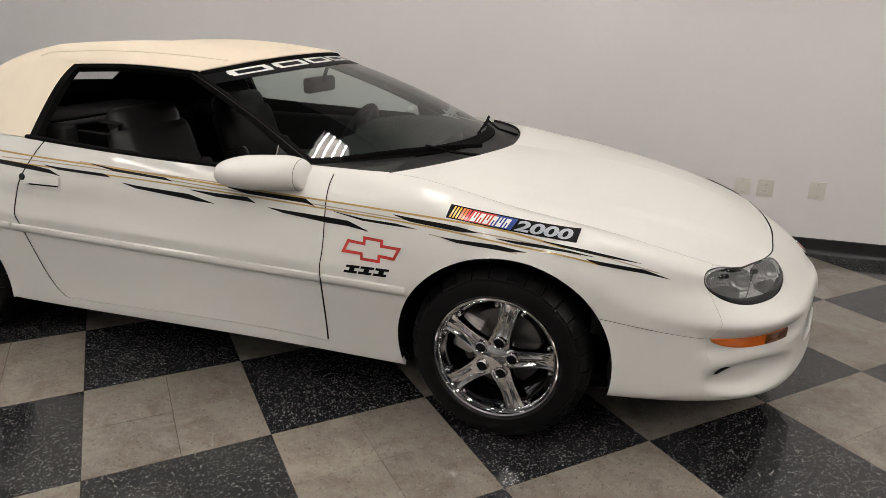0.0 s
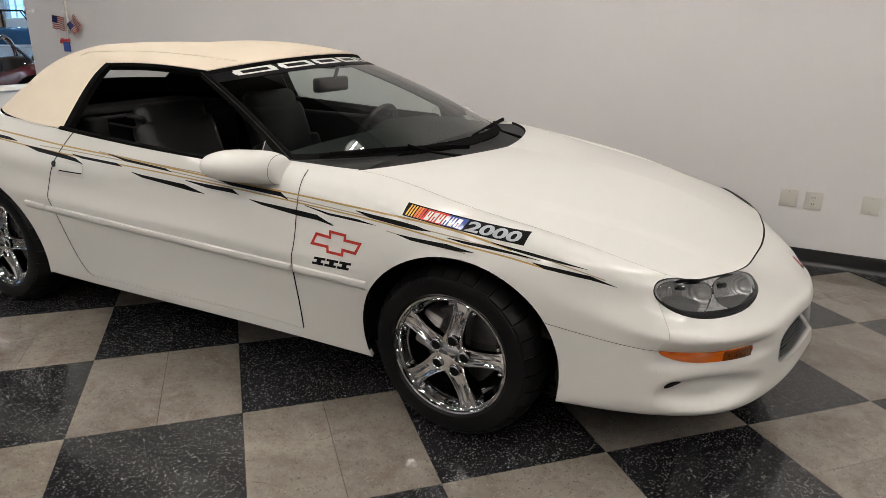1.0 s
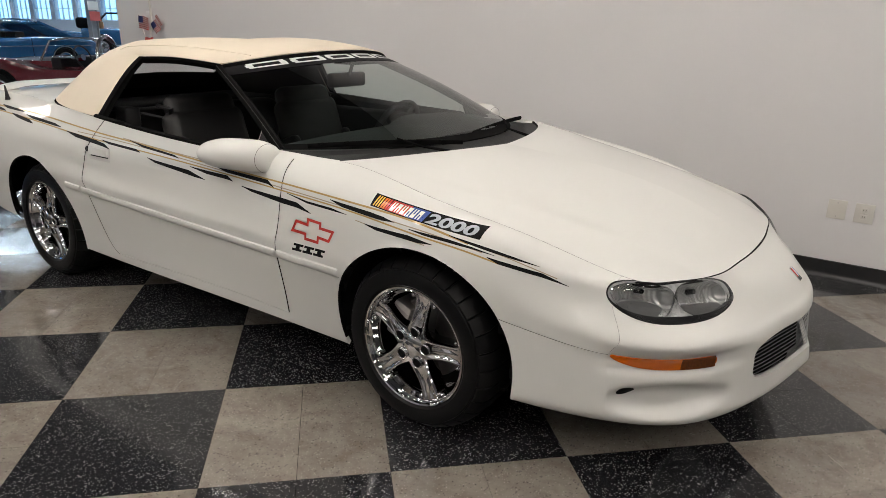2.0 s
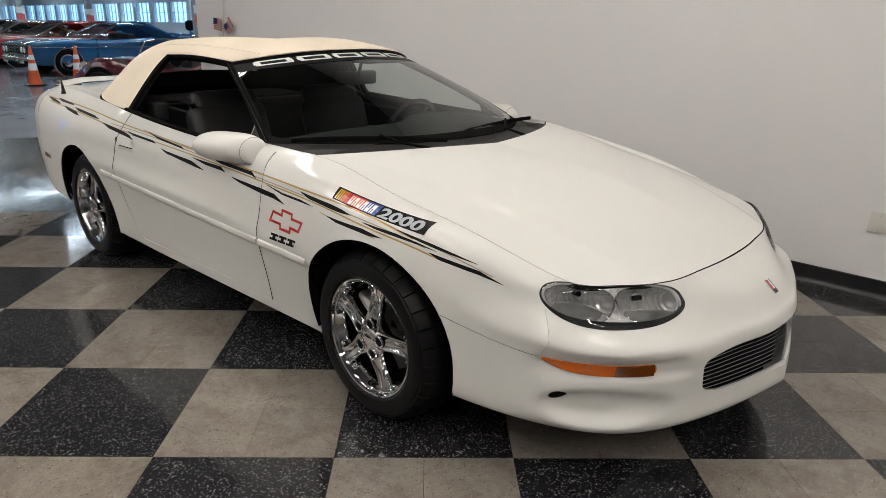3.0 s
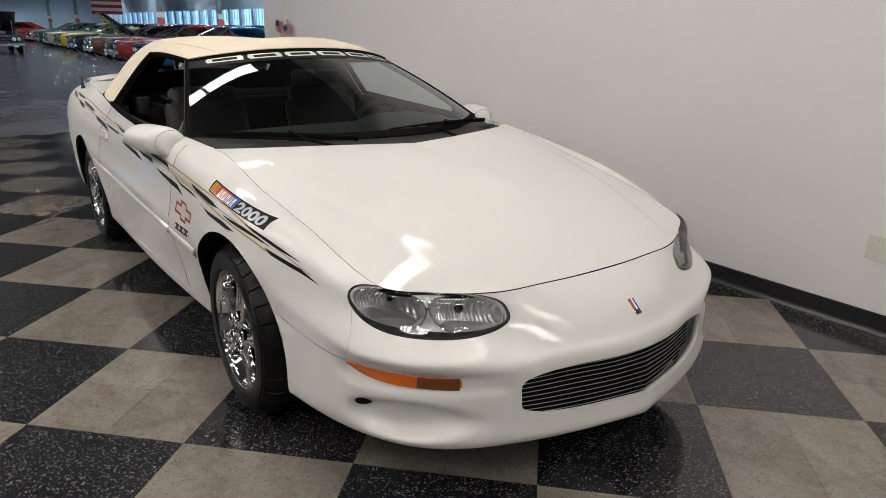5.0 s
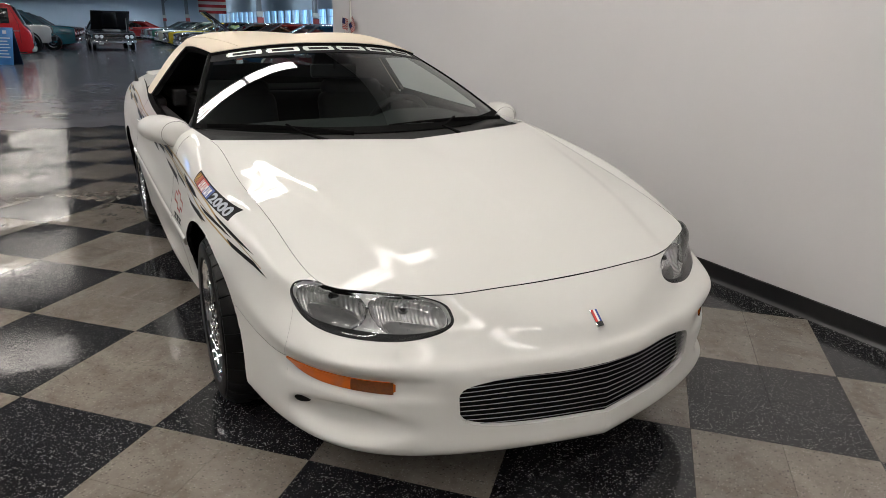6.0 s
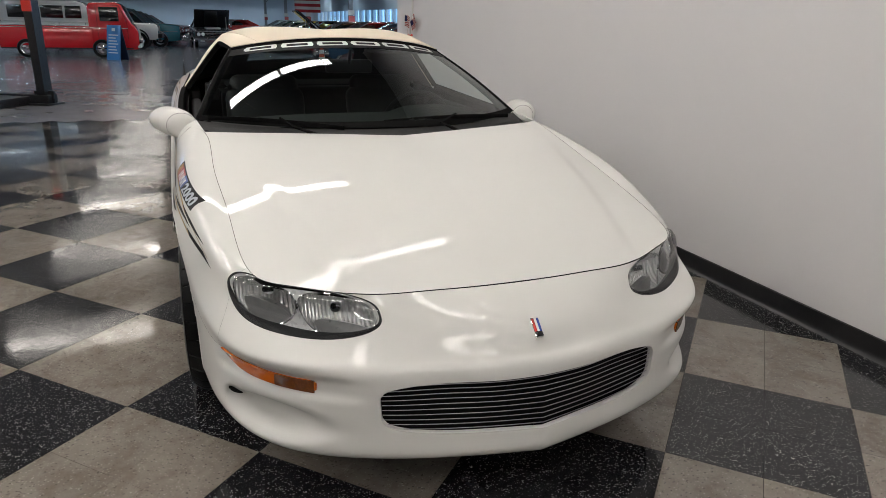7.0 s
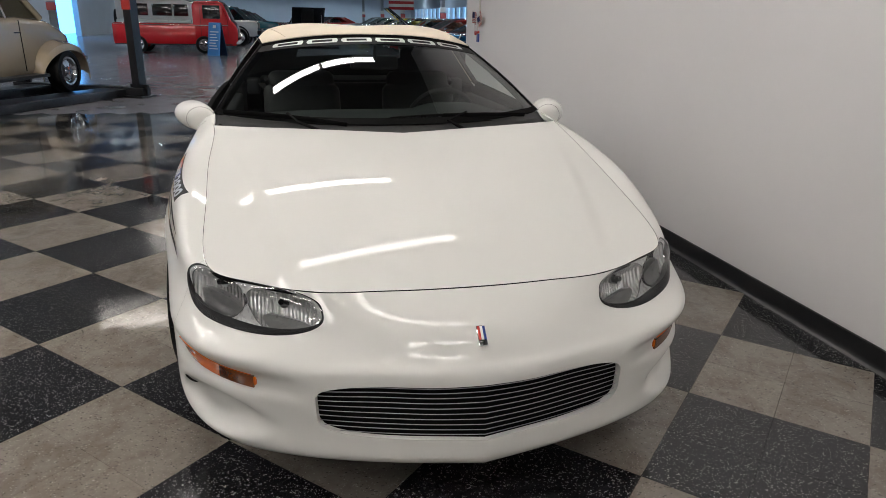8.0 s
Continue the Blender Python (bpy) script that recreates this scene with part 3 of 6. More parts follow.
def hood_points(nu=60, nw=80):
    g = 0.007
    rear = lambda u: np.stack([-0.155 - 0.282 * u ** 2.2, 0.768 * u, 0.912 + 0.012 * np.sin(u * 3.14159) + 0.001 * u], -1)
    front = lambda u: skin(0.93 * u, 7.0) + np.array([-g, 0, 0.001])
    side = lambda w: spline(TOP, 2.087 - (2.087 - 0.93) * w) - np.array([0, 0.0015, 0])
    mid = lambda w: spline([(0, -.155, 0, .912), (0.35, .24, 0, .872), (0.7, .62, 0, .790), (1, .925 - g, 0, .663)], w)
    p = coons(rear, front, mid, side, nu, nw)
    # raised middle with a soft step on each flank, dying out at the nose
    y, x = p[..., 1], p[..., 0]
    t = smooth_step(0.925, 0.74, x) * (0.25 + 0.75 * smooth_step(-0.10, 0.38, x)) * smooth_step(-0.42, -0.10, x)
    c = 0.545 - 0.22 * (x - 0.45)
    p[..., 2] += 0.008 * t * smooth_step(c + 0.030, c - 0.030, y)
    return p


def full(p):
    """Both halves of a symmetrical patch, [u][w], u from the middle out."""
    return np.concatenate([mirror_y(p)[:0:-1], p])


GLASS_BASE = lambda u: np.stack([-0.270 - 0.448 * u ** 2.25, 0.792 * u, 0.925 + 0.005 * np.cos(u * 1.5708)], -1)
GLASS_HEAD = lambda u: np.stack([-1.125 - 0.232 * u ** 2.2, 0.580 * u, 1.270 - 0.062 * u ** 2.3], -1)


def screen_points(nu=30, nw=30, lift=0.0):
    side = lambda w: GLASS_BASE(np.array([1.0])) * (1 - w)[:, None] + GLASS_HEAD(np.array([1.0])) * w[:, None] + 0.012 * np.sin(w * 3.14159)[:, None] * np.array([0.3, 0.2, 1])
    mid = lambda w: GLASS_BASE(np.array([0.0])) * (1 - w)[:, None] + GLASS_HEAD(np.array([0.0])) * w[:, None] + 0.030 * np.sin(w * 3.14159)[:, None] * np.array([0.35, 0, 1])
    p = coons(GLASS_BASE, GLASS_HEAD, mid, side, nu, nw)
    return p + lift * np.array([0.40, 0, 0.91])


def top_points(nu=40, nw=70):
    head = lambda u: GLASS_HEAD(u) + np.array([0.02, 0, 0.012])
    base = lambda u: np.stack([-2.93 + 0.93 * u ** 2.6, 0.83 * np.sin(u * 1.5708) ** 0.9, 1.0 - 0.055 * u ** 2], -1)
    mid = lambda w: spline([(0, -1.105, 0, 1.282), (0.18, -1.40, 0, 1.302), (0.40, -1.80, 0, 1.310), (0.62, -2.20, 0, 1.285), (0.80, -2.52, 0, 1.222), (1, -2.93, 0, 1.0)], w)
    rail_a = [(0, -1.337, .58, 1.220), (0.30, -1.65, .606, 1.238), (0.58, -1.93, .610, 1.230)]
    rail_b = [(0.58, -1.93, .610, 1.230), (0.66, -1.955, .640, 1.195), (1, -2.0, .83, .945)]
    side = lambda w: np.where((w < 0.58)[:, None], spline(rail_a, w), spline(rail_b, w))
    p = coons(head, base, mid, side, nu, nw)
    U, W = np.meshgrid(np.linspace(0, 1, nu), np.linspace(0, 1, nw), indexing="ij")
    p[..., 2] += 0.024 * np.sin(U * 3.14159) * np.sin(np.clip(W * 1.15, 0, 1) * 3.14159).clip(0, 1) ** 0.7
    p[..., 1] += 0.03 * np.sin(U * 3.14159) * np.sin(W * 3.14159)
    return p


def to_bm(p, flip=False, keep=None):
    return add_grid(bmesh.new(), [[Vector(q) for q in row] for row in p], flip, keep)


def up(bm, down=False):
    bm.normal_update()
    if (sum(f.normal.z * f.calc_area() for f in bm.faces) < 0) != down:
        bmesh.ops.reverse_faces(bm, faces=bm.faces)
    return bm


def wheel(car, x, side, steer=0.0, y=0.885, z=0.323):
    """Tyre and five-spoke chrome rim, its face towards -y of its own axes."""
    m = pose(x, -side * y, z, 0, 0, (0 if side > 0 else 180) + steer)
    w = tagged(new("wheel"), "chrome five-spoke wheel with a black tyre")
    w.parent, w.matrix_basis = car, m
    R = 0.325
    prof = [(0.222, -0.004), (0.232, -0.016), (0.262, -0.020), (0.2845, -0.0145), (0.292, -0.0115), (0.2935, -0.009), (0.3155, 0.020), (0.322, 0.045), (R, 0.075), (R, 0.078), (R, 0.150), (0.318, 0.205), (0.300, 0.228), (0.262, 0.236), (0.222, 0.215)]
    tyre, n = bmesh.new(), 540
    rows = []
    for k in range(n):         # shoulder blocks: every eighteenth step is a groove
        a = k * math.tau / n
        groove = k % 18 == 0
        ring = []
        for i, (r, d) in enumerate(prof):
            cut = 0.006 if (groove and 4 <= i <= 10) or i in (4, 9) else 0.0
            ring.append(((r - cut) * math.cos(a + 0.02 * (i >= 8)), d + (0.002 if cut and i < 7 else 0), (r - cut) * math.sin(a + 0.02 * (i >= 8))))
        rows.append(ring)
    rows.append(rows[0])
    add_grid(tyre, rows)
    bmesh.ops.remove_doubles(tyre, verts=tyre.verts, dist=1e-5)
    bmesh.ops.recalc_face_normals(tyre, faces=tyre.faces)
    part("tyre", tyre, RUBBER, w, angle=28)
    part("rim", lathe([(0.205, 0.200), (0.200, 0.06), (0.190, 0.040), (0.194, 0.026), (0.201, 0.018), (0.203, 0.006), (0.209, -0.001), (0.2125, 0.001), (0.2165, -0.008), (0.222, -0.010), (0.226, -0.004), (0.222, 0.010)], 72), WHEEL_CHROME, w)
    spokes = bmesh.new()
    across = ((-1.0, 0.060), (-1.0, 0.022), (-0.95, 0.008), (-0.86, 0.000), (-0.74, 0.000), (-0.60, 0.005), (-0.38, 0.009), (-0.12, 0.0045), (0.12, 0.0045), (0.38, 0.009), (0.60, 0.005), (0.74, 0.000), (0.86, 0.000), (0.95, 0.008), (1.0, 0.022), (1.0, 0.060))
    for k in range(5):
        rot = Matrix.Rotation(k * math.tau / 5 + 0.22, 4, "Y")
        rows = []
        for r, half, out in ((0.020, 0.050, -0.002), (0.055, 0.046, -0.003), (0.080, 0.040, 0.000), (0.105, 0.036, 0.003), (0.135, 0.035, 0.006), (0.165, 0.036, 0.007), (0.188, 0.039, 0.006), (0.200, 0.046, 0.004), (0.208, 0.056, 0.003)):
            dish = smooth_step(0.05, 0.10, r) * (1 - 0.7 * smooth_step(0.17, 0.205, r))
            rows.append([rot @ Vector((f * half * 0.93, out + (d if abs(f) > 0.8 else d * dish), r)) for f, d in across])
        add_grid(spokes, rows)
    bmesh.ops.recalc_face_normals(spokes, faces=spokes.faces)
    part("spokes", spokes, WHEEL_CHROME, w, angle=50)
    for k in range(10):        # small bosses where the spokes meet the rim
        a = (k // 2) * math.tau / 5 + 0.22 + (-0.245 if k % 2 else 0.245)
        part("rim_boss", lathe([(0.0, -0.004), (0.006, -0.002), (0.009, 0.004), (0.010, 0.03)], 12, Matrix.Translation((0.193 * math.sin(a), 0.008, 0.193 * math.cos(a)))), WHEEL_CHROME, w)
    part("hub", lathe([(0.0, -0.0075), (0.024, -0.0075), (0.030, -0.005), (0.052, -0.002), (0.066, 0.012), (0.07, 0.05)], 40), WHEEL_CHROME, w)
    for k in range(5):
        a = k * math.tau / 5 + 0.22
        c = Matrix.Translation((0.060 * math.sin(a), -0.001, 0.060 * math.cos(a)))
        part("lug_ring", lathe([(0.0225, -0.002), (0.0215, -0.0075), (0.0185, -0.0085), (0.0165, -0.006)], 20, c), WHEEL_CHROME, w)
        part("lug_nut", lathe([(0.0, -0.0062), (0.008, -0.0062), (0.010, -0.0056), (0.0175, -0.0056)], 18, c), MATT_BLACK, w)
    part("brake_disc", lathe([(0.05, 0.095), (0.145, 0.093), (0.150, 0.10), (0.150, 0.12), (0.05, 0.125)], 40), DISC_STEEL, w)
    cal = bmesh.new()
    add_box(cal, (-0.165, 0.055, -0.07), (-0.085, 0.15, 0.08), pose(0, 0, 0, 0, 20, 0), 0.012)
    part("brake_caliper", cal, STEEL, w)
    part("wheel_back", lathe([(0.0, 0.15), (0.2, 0.15)], 24), DARK_GAP, w)
    return w


car = thing("convertible_car", "white convertible car, raised cream cloth top, black and gold stripes", "car")
car_body(car)
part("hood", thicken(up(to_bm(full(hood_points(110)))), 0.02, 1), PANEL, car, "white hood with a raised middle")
part("windscreen", up(to_bm(full(screen_points()))), SCREEN, car, "tinted windscreen glass").visible_shadow = False
rear_pane = lambda i, j: not (abs(i - 39) < 14 and 56 <= j <= 64)
part("soft_top", thicken(up(to_bm(full(top_points()), keep=rear_pane)), 0.006), CANVAS, car, "cream canvas folding top, raised")
part("rear_window", up(to_bm(full(top_points()) - np.array([0, 0, 0.012]), keep=lambda i, j: not rear_pane(i, j)), True), LENS, car, "glass rear window of the folding top").visible_shadow = False
# cowl between hood and glass
hp = hood_points()
cowl = np.stack([hp[:, 0] + np.array([-0.004, 0, -0.012]), hp[:, 0] * 0.5 + np.array([GLASS_BASE(np.linspace(0, 1, 60))])[0] * 0.5 + np.array([0, 0, -0.028]), GLASS_BASE(np.linspace(0, 1, 60)) + np.array([0.0, 0, -0.004])], 1)
part("cowl", up(to_bm(full(cowl))), COWL_GREY, car, "black plastic cowl below the windscreen")
# fender caps that close the corner between hood, fender and glass
for side in (1, -1):
    k = np.linspace(0, 1, 14)[:, None]
    outer_edge = skin(2.087 + (2.40 - 2.087) * k[:, 0], 7.0)
    inner_edge = np.array([-.434, .770, .9135]) * (1 - k) + np.array([-.745, .797, .924]) * k
    q = outer_edge[:, None] * (1 - np.linspace(0, 1, 5)[None, :, None]) + inner_edge[:, None] * np.linspace(0, 1, 5)[None, :, None]
    q[..., 2] += 0.003 * np.sin(np.linspace(0, math.pi, 5))[None]
    q[..., 1] *= -side
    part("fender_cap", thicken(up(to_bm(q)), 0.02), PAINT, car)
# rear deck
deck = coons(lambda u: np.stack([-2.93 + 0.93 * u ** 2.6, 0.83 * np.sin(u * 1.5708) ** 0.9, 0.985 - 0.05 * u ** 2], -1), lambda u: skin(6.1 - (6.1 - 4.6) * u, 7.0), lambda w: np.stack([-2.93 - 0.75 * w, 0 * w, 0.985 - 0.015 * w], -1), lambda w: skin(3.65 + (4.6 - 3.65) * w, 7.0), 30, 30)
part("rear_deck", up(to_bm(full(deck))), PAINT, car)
for x, steer in ((0.0, -2.0), (-2.568, 0.0)):
    for side in (1, -1):
        wheel(car, x, side, steer)
# dark lining added unseen behind the panels so that the gaps read black
bm = bmesh.new()
for side in (1, -1):
    S, V = np.meshgrid(np.linspace(0.0, 6.1, 90), np.linspace(0.2, 6.97, 30), indexing="ij")
    q = skin(S, V)
    q[..., 1] = np.maximum(q[..., 1] - 0.05, 0) * -side
    q[..., 0] = q[..., 0] * 0.965 - 0.03
    q[..., 2] -= 0.01
    fl = np.zeros(S.shape, bool)
    for cx, cz, r in ARCHES:
        fl |= np.hypot(q[..., 0] - cx, q[..., 2] - cz) < r
    add_grid(bm, [[Vector(a) for a in row] for row in q], keep=lambda i, j: not fl[i, j])
part("gap_backing", bm, DARK_GAP, car)
# plain dark box added to block light under the car
bm = box((-3.4, -0.70, 0.20), (0.75, 0.70, 0.23))
part("underbody", bm, DARK_GAP, car)
for cx, cz, r in ARCHES:
    for side in (1, -1):
        n, well = 40, []
        for yy in (0.835, 0.55):
            well.append([(cx + (r + 0.012) * math.cos(a), -side * yy, cz + (r + 0.012) * math.sin(a)) for a in np.linspace(-0.12, 3.26, n)])
        bm = bmesh.new()
        add_grid(bm, [[Vector(p) for p in row] for row in well])
        disc = [bm.verts.new(p) for p in well[1]]
        bm.faces.new(disc)
        part("wheel_well", bm, DARK_GAP, car)


# ---- details of the car ----
def strip_on_side(stations, material, name, lift=0.0014, n=5):
    """A band on the right flank from (x, upper z, lower z) stations."""
    st = np.array(stations, float)
    xs = np.unique(np.concatenate([np.linspace(a, b, max(2, int((b - a) / 0.02) + 1)) for a, b in zip(st[:-1, 0], st[1:, 0])]))
    hi, lo = np.interp(xs, st[:, 0], st[:, 1]), np.interp(xs, st[:, 0], st[:, 2])
    f = np.linspace(0, 1, n)
    X, Zs = np.repeat(xs[:, None], n, 1), hi[:, None] + (lo - hi)[:, None] * f
    return part(name, outward(to_bm(on_side(X, Zs, lift))), material, car)


def outward(bm):
    """Turns a sheet's faces away from the middle of the car."""
    bm.normal_update()
    mid = Vector((-1.2, 0, 0.5))
    if sum((f.calc_center_median() - mid).dot(f.normal) * f.calc_area() for f in bm.faces) < 0:
        bmesh.ops.reverse_faces(bm, faces=bm.faces)
    return bm


STRIPE_BLACK = plain("black_vinyl_film", (0.005, 0.005, 0.0055), 0.4, vary=0.15, coat=0.04, spec=0.08)
GOLD = plain("gold_vinyl_film", (0.42, 0.27, 0.08), 0.35, vary=0.1, coat=0.6)
TAN = plain("tan_vinyl_film", (0.36, 0.29, 0.20), 0.35, vary=0.1, coat=0.6)
RED = plain("red_vinyl_film", (0.52, 0.035, 0.025), 0.3, vary=0.05, coat=0.6)
BLUE = plain("blue_vinyl_film", (0.02, 0.06, 0.28), 0.3, vary=0.05, coat=0.6)
YELLOW = plain("yellow_vinyl_film", (0.75, 0.42, 0.03), 0.3, vary=0.05, coat=0.6)
ORANGE = plain("orange_vinyl_film", (0.65, 0.16, 0.02), 0.3, vary=0.05, coat=0.6)
WHITE = plain("white_vinyl_film", (0.80, 0.80, 0.78), 0.35, vary=0.02, coat=0.6)

def stripe(stations):
    return strip_on_side(stations, STRIPE_BLACK, "stripe")


stripe([(-3.172, .925, .921), (-3.05, .922, .908), (-2.92, .910, .902), (-2.89, .903, .902)])
stripe([(-2.981, .931, .929), (-2.90, .928, .916), (-2.73, .919, .911), (-2.692, .912, .911)])
stripe([(-2.817, .899, .897), (-2.74, .895, .882), (-2.60, .882, .868), (-2.548, .868, .866)])
stripe([(-2.66, .903, .901), (-2.58, .900, .888), (-2.34, .886, .874), (-2.27, .875, .873)])
stripe([(-2.20, .862, .860), (-2.10, .858, .842), (-1.91, .846, .829), (-1.842, .838, .824), (-1.788, .819, .817)])
stripe([(-1.87, .854, .852), (-1.80, .850, .840), (-1.578, .843, .832), (-1.543, .833, .831)])
stripe([(-1.64, .875, .873), (-1.527, .864, .855), (-1.293, .850, .841), (-1.258, .839, .838)])
stripe([(-1.484, .817, .815), (-1.425, .811, .800), (-1.186, .799, .779), (-1.148, .790, .775), (-1.076, .773, .772)])
stripe([(-1.18, .816, .814), (-1.066, .812, .798), (-.938, .809, .793), (-.902, .790, .789)])
stripe([(-1.02, .838, .836), (-.94, .833, .820), (-.705, .823, .808), (-.667, .800, .799)])
stripe([(-.851, .780, .778), (-.79, .776, .765), (-.62, .768, .748), (-.536, .763, .744), (-.46, .735, .733)])
stripe([(-.592, .790, .788), (-.483, .776, .768), (-.361, .771, .762), (-.283, .760, .759)])
stripe([(-.371, .800, .798), (-.312, .795, .782), (-.185, .786, .770), (-.125, .779, .766), (-.072, .768, .767)])
stripe([(-.198, .744, .742), (-.142, .741, .730), (-.008, .737, .722), (.032, .731, .719), (.089, .722, .721)])
stripe([(-.011, .757, .755), (.05, .753, .745), (.136, .747, .737), (.225, .734, .728), (.30, .719, .718)])
stripe([(.138, .759, .757), (.20, .750, .743), (.276, .738, .729), (.36, .722, .715), (.444, .704, .703)])
stripe([(.277, .712, .710), (.317, .706, .695), (.42, .691, .679), (.455, .686, .674), (.537, .658, .657)])


def line_on_side(keys, thick, material):
    xs = np.linspace(keys[0][0], keys[-1][0], 90)
    z = spline(keys, xs)[:, 0]
    X = np.repeat(xs[:, None], 2, 1)
    Zs = np.stack([z + thick / 2, z - thick / 2], 1)
    return part("pinstripe", outward(to_bm(on_side(X, Zs, 0.0011))), material, car)


line_on_side([(-3.2, .925), (-2.6, .915), (-1.93, .881), (-1.53, .866), (-.975, .838), (-.661, .824), (-.207, .800), (.021, .779), (.207, .742)], 0.006, GOLD)
line_on_side([(-3.1, .905), (-2.6, .885), (-2.1, .856), (-1.523, .838), (-.904, .811), (-.571, .792), (-.202, .768), (.028, .742), (.21, .718), (.317, .697)], 0.005, GOLD)
line_on_side([(-2.1, .868), (-1.6, .858), (-1.0, .826), (-.55, .800), (-.2, .778), (.1, .750), (.26, .722)], 0.0035, TAN)
line_on_side([(-1.7, .878), (-1.3, .859), (-1.0, .848)], 0.0035, TAN)
line_on_side([(-.24, .748), (-.05, .727), (.06, .716)], 0.003, TAN)
line_on_side([(.2, .745), (.35, .715), (.50, .676)], 0.003, TAN)


# sponsor decal: black plate with slanted colour bars, plain blocks and a year
def decal_point(u, v, lift):
    c = np.array([(-.188, .8060), (.240, .7570), (-.178, .8455), (.248, .7910)])
    u, v = np.asarray(u, float), np.asarray(v, float)
    q = c[0] * ((1 - u) * (1 - v))[..., None] + c[1] * (u * (1 - v))[..., None] + c[2] * ((1 - u) * v)[..., None] + c[3] * (u * v)[..., None]
    return on_side(q[..., 0], q[..., 1], lift)


def decal_quad(u0, u1, v0, v1, slant, material, name, lift):
    n = max(2, int((u1 - u0) * 24) + 2)
    V, U = np.meshgrid(np.linspace(v0, v1, 5), np.linspace(u0, u1, n))
    part(name, outward(to_bm(decal_point(U + slant * (V - 0.5), V, lift))), material, car)


decal_quad(0.0, 1.0, 0.0, 1.0, 0.0, STRIPE_BLACK, "decal_plate", 0.0016)
for k, mat in enumerate((YELLOW, YELLOW, YELLOW, ORANGE, ORANGE, RED)):
    decal_quad(0.030 + 0.024 * k, 0.043 + 0.024 * k + (0.006 if k > 2 else 0), 0.09, 0.91, 0.02, mat, "decal_bar", 0.0024)
decal_quad(0.175, 0.36, 0.08, 0.92, 0.03, RED, "decal_field", 0.0022)
decal_quad(0.36, 0.52, 0.08, 0.92, 0.03, BLUE, "decal_field", 0.0022)
for k in range(6):
    decal_quad(0.195 + 0.050 * k, 0.232 + 0.050 * k, 0.14, 0.82, 0.03, WHITE, "decal_block", 0.0029)
    decal_quad(0.208 + 0.050 * k, 0.219 + 0.050 * k, 0.14 if k % 2 else 0.42, 0.52 if k % 2 else 0.82, 0.03, RED if k < 3 else BLUE, "decal_slot", 0.0034)


def letters(text):
    """The outline of some text as (x, y) points and faces, 1 high."""
    cu = bpy.data.curves.new("letters", "FONT")
    cu.body, cu.size, cu.resolution_u, cu.offset = text, 1.0, 3, 0.035
    tmp = bpy.data.objects.new("letters", cu)
    scene.collection.objects.link(tmp)
    me = bpy.data.meshes.new_from_object(tmp.evaluated_get(bpy.context.evaluated_depsgraph_get()))
    bpy.data.objects.remove(tmp)
    pts, faces = np.array([v.co[:2] for v in me.vertices]), [tuple(p.vertices) for p in me.polygons]
    bpy.data.meshes.remove(me)
    return pts, faces


pts, faces = letters("2000")
pts = (pts - pts.min(0)) / (pts.max(0) - pts.min(0))
for mat, lift in ((plain("decal_grey", (0.36, 0.39, 0.43), 0.3, vary=0.15, scale=30), 0.0030),):
    bm = bmesh.new()
    P3 = decal_point(0.540 + 0.415 * pts[:, 0] + 0.02 * (pts[:, 1] - 0.5), 0.10 + 0.80 * pts[:, 1], lift)
    vs = [bm.verts.new(p) for p in P3]
    for f in faces:
        bm.faces.new([vs[i] for i in f])
    part("decal_year", outward(bm), mat, car, smooth=False)

# red outlined cross emblem and three slanted black blocks
outer = np.array([(-.559, .652), (-.536, .700), (-.478, .695), (-.477, .716), (-.402, .711), (-.403, .693), (-.335, .690), (-.359, .643), (-.411, .647), (-.412, .628), (-.485, .631), (-.487, .649)])
inner = []
for i in range(12):
    a, b, c = outer[i - 1], outer[i], outer[(i + 1) % 12]
    n1, n2 = np.array([(b - a)[1], -(b - a)[0]]), np.array([(c - b)[1], -(c - b)[0]])
    n1, n2 = n1 / np.linalg.norm(n1), n2 / np.linalg.norm(n2)
    inner.append(b + 0.0105 * (n1 + n2) / (1 + n1 @ n2))
inner = np.array(inner)
loop = [np.concatenate([q[i] + (q[(i + 1) % 12] - q[i]) * np.linspace(0, 1, 5)[:-1, None] for i in range(12)]) for q in (outer, inner)]
ring = np.stack(loop, 1)
ring = np.concatenate([ring, ring[:1]])
part("side_emblem", outward(to_bm(on_side(ring[..., 0], ring[..., 1], 0.0015))), RED, car, "red outlined cross emblem")
for k in range(3):
    x0 = -.540 + 0.055 * k
    for za, zb, da, db in ((.6105, .6015, 0, .050), (.6015, .591, .014, .034), (.591, .5815, -.004, .046)):
        U, V = np.meshgrid(np.linspace(da, db, 5), np.linspace(za, zb, 3), indexing="ij")
        part("side_lettering", outward(to_bm(on_side(x0 + U + (V - .595) * 0.3, V, 0.0015))), STRIPE_BLACK, car)

# body side mouldings
def moulding(x0, x1, side):
    xs = np.linspace(x0, x1, 40)
    zc = np.interp(xs, [-2.3, -2.07, -.62, -.30], [.598, .588, .545, .535])
    prof = [(-0.018, 0.0), (-0.016, 0.005), (-0.008, 0.010), (0.006, 0.011), (0.014, 0.007), (0.017, 0.0)]
    dz, lift = np.array(prof).T
    X = np.repeat(xs[:, None], len(prof), 1)
    bm = to_bm(on_side(X, zc[:, None] + dz[None], np.repeat(lift[None], 40, 0), side))
    return part("side_moulding", outward(bm), PAINT, car)


for side in (1, -1):
    for x0, x1 in ((-.635, -.318), (-2.055, -.648), (-2.205, -2.07)):
        moulding(x0, x1, side)

